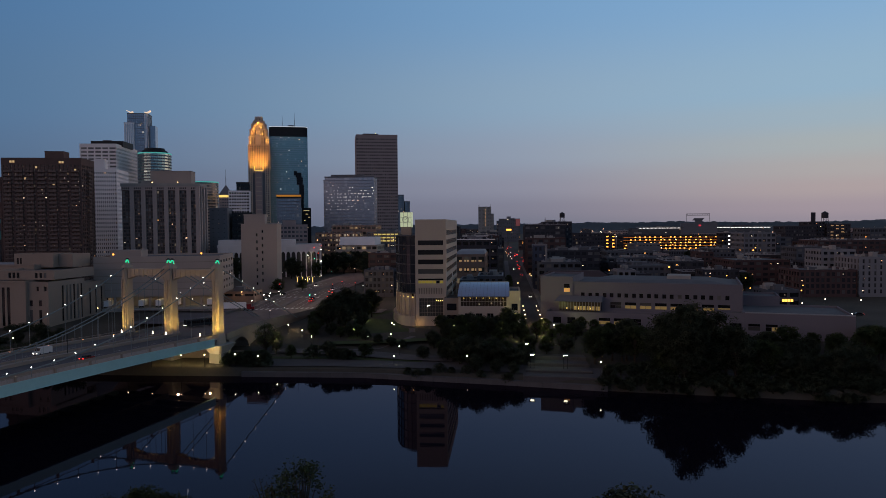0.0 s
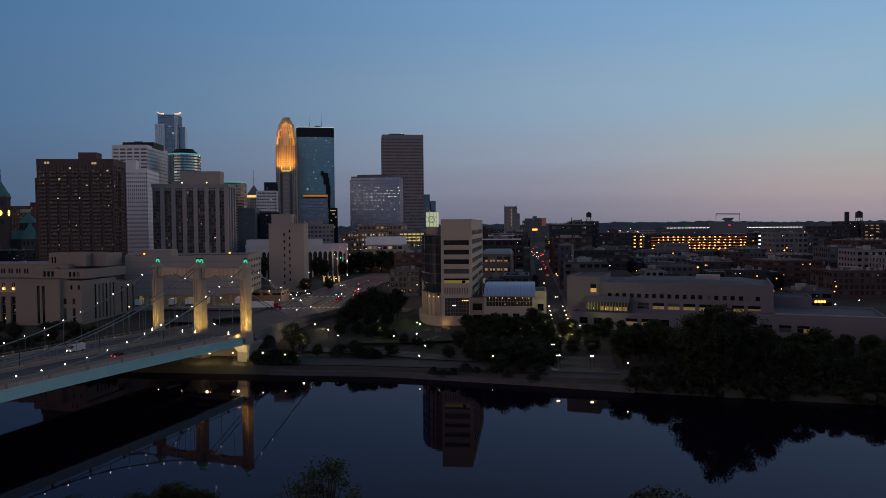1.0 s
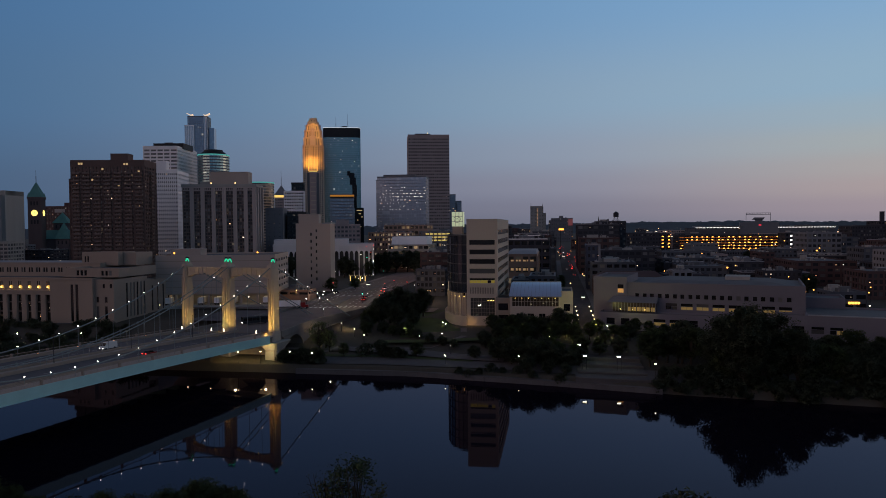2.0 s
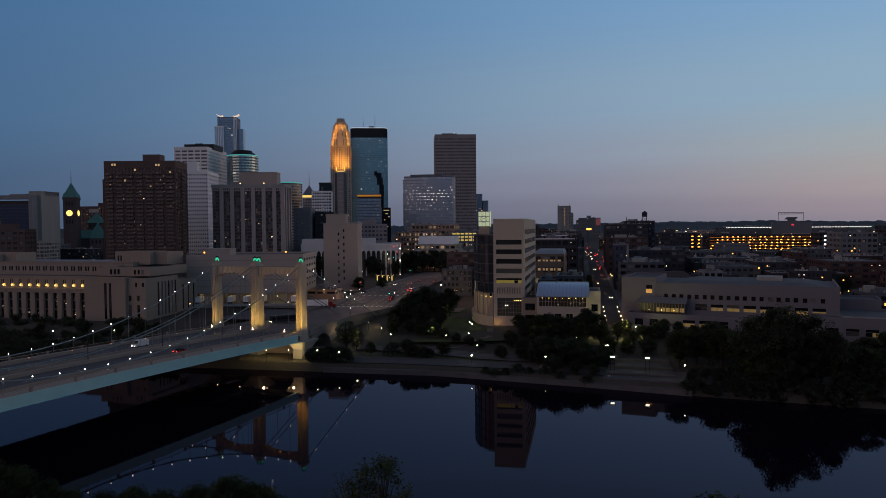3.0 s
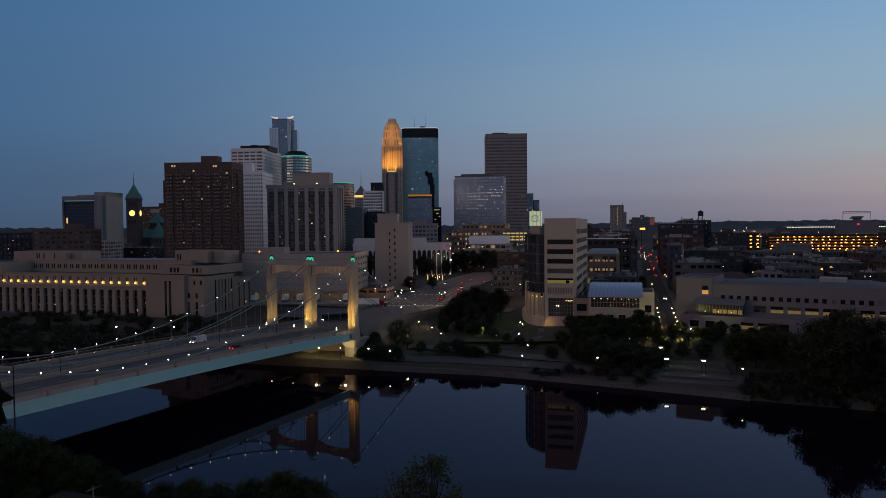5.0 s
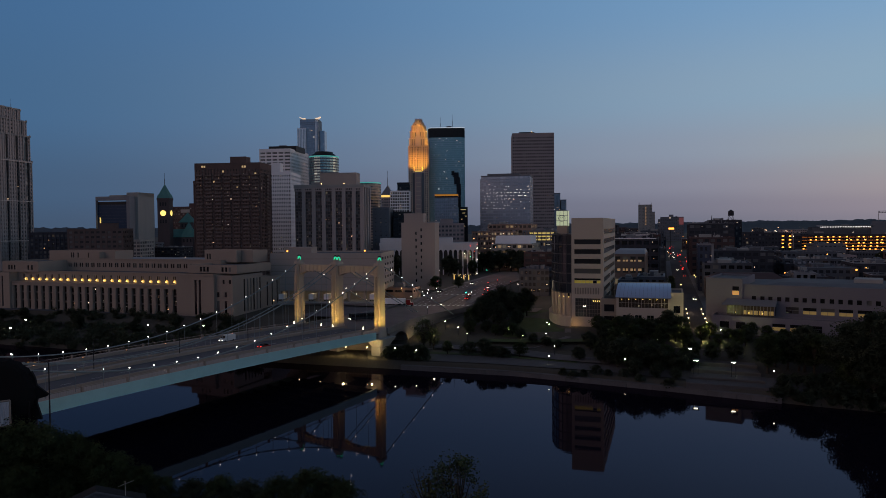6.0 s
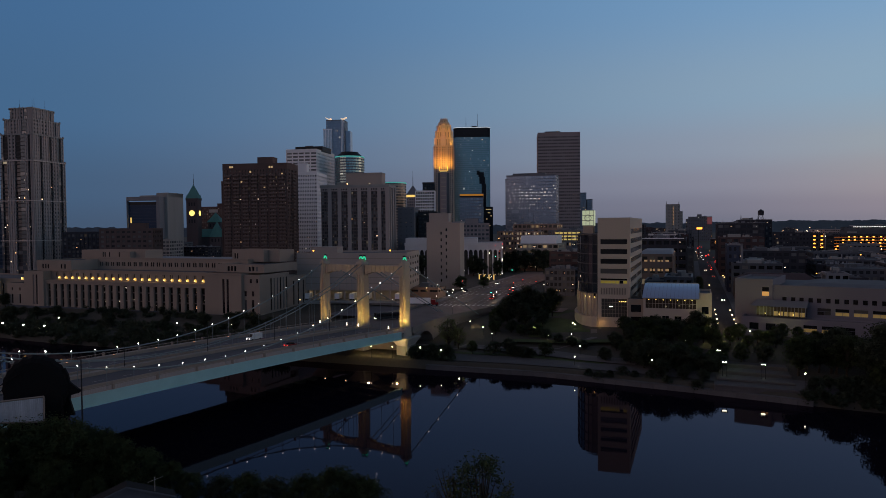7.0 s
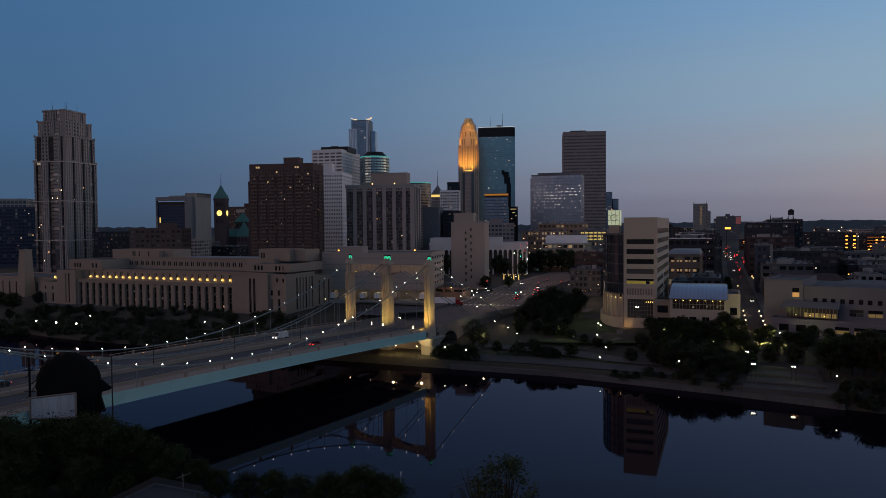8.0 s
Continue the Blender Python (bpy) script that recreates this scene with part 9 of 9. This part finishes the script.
DISTRICT = [("far_amber", ((64.5, 438), (110, 516), (108.6, 473), (119.6, 498), (121, 393), (125, 375), (108.6, 381), (126, 371), (139, 422), (144, 398), (148, 398), (151, 395), (159, 388), (146, 358), (184, 738), (159, 752), (101, 782))),
            ("far_white", ((93, 689), (98, 670), (172, 702), (134, 429), (156, 401), (176, 418), (163, 371), (178, 366), (144, 352), (206, 580))),
            ("red_lamp", ((135, 639), (62, 560), (240, 640)))]
HIGH = {(64.5, 438), (110, 516), (108.6, 473), (119.6, 498), (121, 393), (125, 375), (108.6, 381)}
LOW = {(139, 422), (144, 398), (148, 398), (151, 395), (156, 401), (176, 418), (163, 371), (178, 366), (144, 352)}
for kind, spots in DISTRICT:
    for x, y in spots:
        street_lamp(x, y, (13.4 if (x, y) in LOW else 24.0 if (x, y) in HIGH else 19.0) - ground_z(x, y), kind, 0.34 if y < 450 else 0.6, "district lamps", "street lamp glowing in the warehouse district")
for i in range(210):
    x, y = rnd.uniform(25, 560), rnd.uniform(520, 1500)
    if any(a < x < b and c < y < e for a, b, c, e in TAKEN):
        continue
    street_lamp(x, y, rnd.uniform(12, 26), rnd.choice(("far_amber", "far_amber", "far_white")), rnd.uniform(0.3, 0.6), "district lamps", "street lamp glowing in the warehouse district")


def signal(x, y, color, base, h=5.5, r=0.26):
    root = thing("traffic_signal", f"traffic signal showing {color}", "traffic signal", (x, y, base), 0, "traffic signals")
    part("post", MB().tube([(0, 0, 0), (0, 0, h + 0.6)], 0.08, 5), M["dark"], root)
    part("housing", MB().box(-0.25, 0.25, -0.2, 0.2, h - 0.6, h + 0.6), M["dark"], root)
    part("lens", MB().ball(0, -0.25, h + (0.35 if color == "red" else -0.35), r), M["red_lamp" if color == "red" else "go_lamp"], root)


for x, y, c in ((-104.5, 418, "red"), (-104, 441, "red"), (-93, 430, "red"), (-95, 372, "red"), (-92, 367, "red"), (-138, 548, "green"), (-102, 359, "green"), (-138.5, 421, "red")):
    signal(x, y, c, 11.4)
# slim lit pylons before the arcade
for x in (-152.7, -148.8, -145.0, -141.2):
    p = thing("lit_pylon", "slim pylon with a warm glowing front", "pylon", (x, 505, 11.4), 0, "lit pylons")
    part("post", MB().box(-0.45, 0.45, -0.3, 0.3, -0.5, 4.4), M["concrete"], p)
    part("light_panel", MB().box(-0.28, 0.28, -0.36, -0.31, 0.5, 4.2), M["yellow"], p)
# tail lights of the street traffic, added as large red signals on posts
for x, y in ((5.3, 1117.7), (12.6, 844.1), (19.0, 710.5), (12.5, 589.5), (-2.0, 814.2), (15.9, 876.8)):
    signal(x, y, "red", ground_z(x, y), 16 - ground_z(x, y), 0.3 + 0.0003 * y)
# headlights of the same traffic, added as lamps on poles
for x, y in ((4.6, 843.8), (3.5, 891.5), (24.0, 800.3), (22.3, 675.3), (7.6, 874.8)):
    street_lamp(x, y, 14 - ground_z(x, y), "far_white", 0.34, "street lamps", "white headlight of street traffic, built as a lamp on a pole")
for x, y, c in ((7.5, 1126, "red"), (4, 1023, "red"), (10, 1090, "red"), (13, 590, "red"), (18.8, 700, "red"), (20.5, 655, "red"), (13, 850, "red"), (19, 760, "red"), (5.2, 865, "red")):
    signal(x, y, c, ground_z(x, y), 5.5)
for x, y, k in ((5.2, 880, "far_white"), (19.1, 527, "warm_lamp"), (19.4, 510, "warm_lamp"), (20.4, 494, "white_lamp"), (3, 940, "far_amber"), (2.0, 985, "far_white"), (20.0, 1010, "far_amber"), (8.8, 458, "warm_lamp"), (21.3, 458, "warm_lamp")):
    street_lamp(x, y, 16.0 - ground_z(x, y) if y > 470 else 3.4, k, 0.4, "street lamps", "lit lamp along the straight street")


# ---- vehicles ----
def make_car(name, label, body_mat, long=4.6, wide=1.85, h=1.45, van=False):
    root = thing(name, label, "van" if van else "car", (0, 0, -500))
    hl = long / 2
    prof = [(-hl, 0.35), (hl, 0.35), (hl, 0.8), (hl * 0.55, 0.95), (-hl * 0.95, 1.0)] if not van else [(-hl, 0.4), (hl, 0.4), (hl, 1.1), (hl * 0.72, 1.3), (hl * 0.5, h), (-hl, h)]
    hw = wide / 2

    def extrude(pr, w):
        m = MB()
        k = len(pr)
        m.v = [(-w, y, z) for y, z in pr] + [(w, y, z) for y, z in pr]
        m.f = [tuple(range(k))[::-1], tuple(range(k, 2 * k))] + [(i, (i + 1) % k, k + (i + 1) % k, k + i) for i in range(k)]
        return m

    part("body", extrude(prof, hw), M[body_mat], root)
    if van:
        part("windscreen", extrude([(hl * 0.73, 1.3), (hl * 0.755, 1.3), (hl * 0.53, h - 0.1), (hl * 0.51, h - 0.1)], hw * 0.9), M["g_dark"], root)
    else:
        part("cabin", extrude([(-hl * 0.75, 0.98), (hl * 0.5, 0.96), (hl * 0.15, h), (-hl * 0.45, h)], hw * 0.86), M["g_dark"], root)
    wheel = MB().tube([(-0.11, 0, 0), (0.11, 0, 0)], 0.33, 10).mesh("wheel", M["dark"])
    for sx in (-1, 1):
        for y in (-hl * 0.62, hl * 0.62):
            part("wheel", wheel, None, root, at=(sx * (hw - 0.08), y, 0.33))
        part("headlamp", MB().box(sx * hw * 0.7 - 0.16, sx * hw * 0.7 + 0.16, hl, hl + 0.04, 0.6, 0.78), M["head_lamp"], root)
        part("tail_lamp", MB().box(sx * hw * 0.75 - 0.18, sx * hw * 0.75 + 0.18, -hl - 0.04, -hl, 0.7, 0.9), M["red_lamp"], root)
    return root


VAN = make_car("van", "white delivery van driving on the bridge", "car_white", 5.6, 2.0, 2.3, True)
CARS = [make_car("car", "dark saloon car with lit lamps", "car_dark"), make_car("car", "white saloon car with lit lamps", "car_white"), make_car("car", "red saloon car with lit tail lamps", "car_red")]


def drive(src, x, y, z, turn, group):
    return tagged(copy_thing(src, pose(x, y, z, 0, 0, turn)), group=group)


for src, s, off, back in ((VAN, 50, 27, True), (CARS[2], 54, 6.6, False), (CARS[0], 140, 28, True)):
    drive(src, *bridge_at(s, off), deck_z(s) + 0.02, 167 if back else -13, "bridge traffic")
for i, (x, y, src, turn) in enumerate([(-105, 372, 2, 0), (-108, 385, 0, 0), (-101, 396, 0, 0), (-133, 410, 0, 180), (-110, 440, 1, 0), (-129, 470, 1, 180)]):
    drive(CARS[src], x, y, 11.55, turn, "avenue traffic")
for i in range(8):
    y = 570 + 62 * i + rnd.uniform(-14, 14)
    away = rnd.random() < 0.6
    x = 13.6 if away else 9.2
    drive(CARS[i % 3], x, y, ground_z(x, y) + 0.15, 0 if away else 180, "street traffic")
for i in range(9):
    drive(CARS[i % 2], 118 + 5.2 * i, 330 + rnd.uniform(-6, 6), ground_z(140, 330) + 0.1, rnd.choice((60, 75, 250)), "parked cars")


drive(CARS[1], 14.6, 399, ground_z(14.6, 399) + 0.15, 180, "street traffic")


def semi_truck():
    x, y = -133.4, 332.2
    root = thing("semi_truck", "white semi-trailer with a red cab parked by the avenue", "truck", (x, y, 11.5), -78)
    part("trailer", MB().box(-1.25, 1.25, -7, 6.5, 1.2, 4.0), M["white"], root)
    part("cab", MB().box(-1.2, 1.2, 7, 9.2, 0.6, 3.2).box(-1.15, 1.15, 9.2, 10.6, 0.6, 1.9), M["car_red"], root)
    part("chassis", MB().box(-0.5, 0.5, -6.8, 9, 0.7, 1.15), M["dark"], root)
    for yy in (-6, -4.8, 5.6, 7.4, 9.8):
        for sx in (-1, 1):
            part("wheel", MB().tube([(sx * 1.05 - 0.15, yy, 0.5), (sx * 1.05 + 0.15, yy, 0.5)], 0.5, 10), M["dark"], root)


semi_truck()
b = thing("bus", "dark city bus with lit headlamps on the avenue", "bus", (-125.0, 276.5, 11.9), -45)
part("body", MB().box(-1.25, 1.25, -6, 6, 0.4, 3.1), M["car_dark"], b)
for sx in (-1, 1):
    for k in range(6):
        part("window", MB().box(sx * 1.27 - 0.03, sx * 1.27 + 0.03, -5.6 + 1.85 * k, -3.95 + 1.85 * k, 1.5, 2.6), M["g_dark"], b)
part("windscreen", MB().box(-1.1, 1.1, -6.04, -5.99, 1.4, 2.7), M["g_dark"], b)
for sx in (-0.9, 0.9):
    part("headlamp", MB().box(sx - 0.2, sx + 0.2, -6.05, -6.0, 0.7, 0.95), M["head_lamp"], b)
    for yy in (-3.8, 3.6):
        part("wheel", MB().tube([(sx * 1.2 - 0.14, yy, 0.48), (sx * 1.2 + 0.14, yy, 0.48)], 0.48, 10), M["dark"], b)
for o in [VAN] + CARS:
    for c in list(o.children_recursive) + [o]:
        bpy.data.objects.remove(c)


# ---- the old sign, the lamp post and the house on the island ----
def old_sign():
    x, y = -130.1, 108.4
    root = thing("round_sign", "huge dark round sign seen from behind on a steel frame", "sign", (x, y, 4.0), 21.8)
    n = 42
    m = MB()
    ring_ = lambda r, yy, z0: [((r + (0.28 if i % 2 else 0)) * math.cos(2 * math.pi * i / n), yy, z0 + (r + (0.28 if i % 2 else 0)) * math.sin(2 * math.pi * i / n)) for i in range(n)]
    a, b_, c = ring_(7.0, 0.0, 14.6), ring_(6.5, -0.9, 14.6), ring_(5.6, -1.2, 14.6)
    m.v = a + b_ + c
    for i in range(n):
        j = (i + 1) % n
        m.f += [(i, j, n + j, n + i), (n + i, n + j, 2 * n + j, 2 * n + i)]
    m.f += [tuple(2 * n + i for i in range(n)), tuple(range(n))[::-1]]
    part("cap_disc", m, M["black"], root, "dark crimped round disc")
    part("side_plate", MB().prism([(4.2, -0.6), (7.9, -0.6), (7.9, 0), (4.2, 0)], 9.0, 13.6, [(4.2, -0.6), (6.6, -0.6), (6.6, 0), (4.2, 0)]).prism([(3.0, -0.6), (6.4, -0.6), (6.4, 0), (3.0, 0)], 5.5, 9.0), M["black"], root)
    face = [(6.0, 19.0), (6.7, 17.6), (7.0, 16.0), (9.3, 14.1), (8.9, 13.7), (7.1, 13.2), (6.9, 12.2), (7.2, 11.4), (6.6, 10.8), (7.0, 9.9), (6.7, 8.6), (5.6, 7.6), (4.0, 7.0)]
    m = MB()
    m.v = [(u, -0.6, z) for u, z in face] + [(u, 0.0, z) for u, z in face] + [(2.0, -0.6, 13.0), (2.0, 0.0, 13.0)]
    nf = len(face)
    for i in range(nf - 1):
        m.f += [(2 * nf, i + 1, i), (2 * nf + 1, nf + i, nf + i + 1), (i, i + 1, nf + i + 1, nf + i)]
    part("edge_plate", m, M["black"], root, "dark jagged steel plate")
    part("skirt", MB().box(-5.2, 5.0, -1.5, -1.3, 3.0, 9.0), M["black"], root)
    for px in (-7.4, -2.5, 2.5, 6.0):
        part("post", MB().box(px - 0.16, px + 0.16, -1.9, -1.6, -1, 21 if px < -7 else 13), M["black"], root)
    br = MB()
    for k in range(4):
        br.tube([(-7.4, -1.75, 2 + 4.4 * k), (-2.5, -1.75, 5 + 4.4 * k)], 0.1, 4)
        br.tube([(-8.2, -1.75, 3.4 + 4.4 * k), (-6.0, -1.75, 6.4 + 4.4 * k)], 0.07, 4)
        br.tube([(-6.8, -1.75, 6.6 + 4.4 * k), (-5.6, -1.6, 7.9 + 4.4 * k)], 0.06, 4)
        br.tube([(-8.6, -1.75, 5 + 4.4 * k), (-6.2, -1.75, 5 + 4.4 * k)], 0.09, 4)
    part("bracing", br, M["black"], root)
    sill, head = lambda u: 8.1 + 0.015 * (u + 6.9), lambda u: 12.5 + 0.106 * (u + 6.9)
    pn = MB()
    for i in range(67):
        u = -6.9 + 9.4 * i / 66
        pn.v += [(u, -2.4 - (0.07 if i % 3 else 0.0), sill(u)), (u, -2.4 - (0.07 if i % 3 else 0.0), head(u))]
        if i:
            pn.f.append((2 * i - 2, 2 * i, 2 * i + 1, 2 * i - 1))
    part("billboard_panel", pn, M["panel"], root, "streaked pale corrugated billboard back")
    fr = MB()
    ends = [(u, -2.55, h(u)) for u, h in ((-7.1, sill), (2.7, sill), (2.7, head), (-7.1, head))]
    for p, q in zip(ends, ends[1:] + ends[:1]):
        fr.tube([p, q], 0.2, 4)
    part("billboard_frame", fr, M["railing"], root)


old_sign()
p = thing("lamp_post", "tall dark unlit lamp post in front of the bridge", "lamp post", (-121.7, 112, 4), 0)
part("pole", MB().tube([(0, 0, -0.5), (0, 0, 20.6)], 0.2, 6, 0.12), M["dark"], p)
part("arm", MB().tube([(0, 0, 20.4), (-0.8, 0, 20.9), (-1.6, 0, 20.9)], 0.08, 5), M["dark"], p)
part("head", MB().box(-2.2, -1.5, -0.15, 0.15, 20.75, 20.95), M["dark"], p)


def house():
    root = thing("house", "small gabled wooden house among island trees", "house", (-81.7, 83.0, 6.0), 44)
    part("wall", MB().prism([(-6, -0.0), (6, -0.0), (6, 1.9), (-6, 1.9)], -3.5, 4.4), M["greybrick"], root)
    g = MB().poly([(-6, 0.0, 4.4), (6, 0.0, 4.4), (0, 0.0, 6.6)]).poly([(6, 1.9, 4.4), (-6, 1.9, 4.4), (0, 1.9, 6.6)])
    part("gable", g, M["greybrick"], root)
    for sx in (-1, 1):
        m = MB()
        for k in range(10):
            f = k / 9
            px_, pz = sx * (7.0 - 7.0 * f), 4.17 + 2.6 * f
            m.v += [(px_, -0.7, pz), (px_, 2.1, pz), (px_, -0.7, pz + 0.08), (px_, 2.1, pz + 0.08)]
            if k:
                b = 4 * k
                m.f += [(b - 4, b - 3, b + 1, b), (b - 2, b - 1, b + 3, b + 2), (b - 4, b, b + 2, b - 2)]
        part("roof_slope", m, M["shingle"], root)
        bb = MB().quad((0, -0.78, 6.55), (sx * 7.1, -0.78, 3.95), (sx * 7.1, -0.78, 4.25), (0, -0.78, 6.85))
        part("barge_board", bb, M["greybrick"], root)
    ant = MB().tube([(4.0, -0.4, 5.0), (4.0, -0.4, 7.6)], 0.04, 4).tube([(3.0, -0.4, 6.9), (5.2, -0.4, 7.5)], 0.03, 4).tube([(3.6, -0.7, 7.2), (4.4, -0.1, 7.2)], 0.03, 4)
    part("antenna", ant, M["concrete"], root)


house()

# lamps that light the tree at the gate, the bank's foot and the underside of the bridge
for name, x, y, z, watts, col, label in (("gate_light", 14.8, 283.8, 13.0, 3400, (0.95, 0.95, 0.35), "street lamp light beside a leafy tree"),
                                         ("bank_light", -37.5, 304, 9.6, 80, (1.0, 0.6, 0.2), "warm ground light at the foot of the bank"),
                                         ("underpass_light", -105.5, 240.8, 7.2, 800, (1.0, 0.72, 0.30), "warm lamp beside the bridge pier"),
                                         ("park_light", -88, 262, 8.6, 300, (0.95, 1.0, 0.55), "greenish park lamp light beside a path"),
                                         ("underpass_light", -118, 242, 8.0, 900, (1.0, 0.75, 0.35), "warm lamp below the bridge"),
                                         ("colonnade_light", -47, 303, 17.0, 110, (1.0, 0.66, 0.30), "warm light before the bank colonnade"),
                                         ("shed_light", -146.5, 367.5, 15.0, 130, (1.0, 0.50, 0.16), "amber lamp light on a brick wall"),
                                         ("street_light", 12, 350, 19.0, 600, (1.0, 0.70, 0.42), "warm street lamp light over a straight street"),
                                         ("gate_row_light", 12.5, 308, 11.5, 260, (1.0, 0.66, 0.28), "warm light over the street gate"),
                                         ("park_light", -64, 316, 15.0, 700, (0.92, 1.0, 0.5), "greenish park lamp light on the lawn"),
                                         ("park_light", -20, 279, 11.5, 900, (0.85, 1.0, 0.5), "greenish park lamp light among trees"),
                                         ("park_light", -3, 274, 11.0, 900, (0.85, 1.0, 0.5), "greenish park lamp light among trees"),
                                         ("park_light", -62, 284, 9.5, 420, (0.85, 1.0, 0.5), "greenish park lamp light on the lawn"),
                                         ("avenue_light", -103, 345, 20.0, 1700, (1.0, 0.72, 0.45), "warm street lamp light over the avenue"),
                                         ("avenue_light", -130, 372, 20.0, 1700, (1.0, 0.72, 0.45), "warm street lamp light over the avenue"),
                                         ("avenue_light", -104, 410, 21.0, 2000, (1.0, 0.70, 0.42), "warm street lamp light over the avenue"),
                                         ("avenue_light", -132, 470, 22.0, 2600, (1.0, 0.70, 0.42), "warm street lamp light over the avenue"),
                                         ("street_light", 12, 420, 22.0, 1000, (1.0, 0.70, 0.42), "warm street lamp light over a straight street"),
                                         ("street_light", 12, 540, 26.0, 1400, (1.0, 0.66, 0.38), "warm street lamp light over a straight street"),
                                         ("viaduct_light", -97.5, 277, 9.0, 420, (1.0, 0.70, 0.30), "warm lamp light under the viaduct"),
                                         ("viaduct_light", -91, 296, 10.0, 480, (1.0, 0.72, 0.36), "warm lamp light under the viaduct"),
                                         ("avenue_light", -117, 545, 22.0, 2600, (1.0, 0.55, 0.32), "warm street lamp light over the avenue"),
                                         ("street_light", -66, 378, 17.0, 1300, (1.0, 0.62, 0.36), "warm street lamp light beside the bank"),
                                         ("park_light", 104, 283, 9.6, 420, (0.92, 1.0, 0.5), "greenish lamp light on the lawn behind the wood"),
                                         ("canopy_light", 14, 250, 6.2, 45, (0.85, 1.0, 0.5), "greenish canopy light on a terrace")):
    d = bpy.data.lights.new(name, "POINT")
    d.energy, d.color, d.shadow_soft_size = watts, col, 0.4
    tagged(new(name, d), label, "lamp").location = (x, y, z)

# thin white reflection on the near water, modelled as an upright buoy
b = thing("marker_buoy", "thin white reflection on the dark water, built as a buoy", "buoy", (-60.8, 127.5, 0))
part("float", MB().prism([(0.35 * math.cos(2 * math.pi * i / 10), 0.35 * math.sin(2 * math.pi * i / 10)) for i in range(10)], -0.2, 0.25), M["white"], b)
part("pole", MB().tube([(0, 0, 0.2), (0.08, 0, 2.2)], 0.07, 6, 0.04), M["white"], b)
part("flag", MB().prism([(0.06, -0.02), (0.34, -0.02), (0.34, 0.02), (0.06, 0.02)], 1.5, 2.1), M["white"], b)
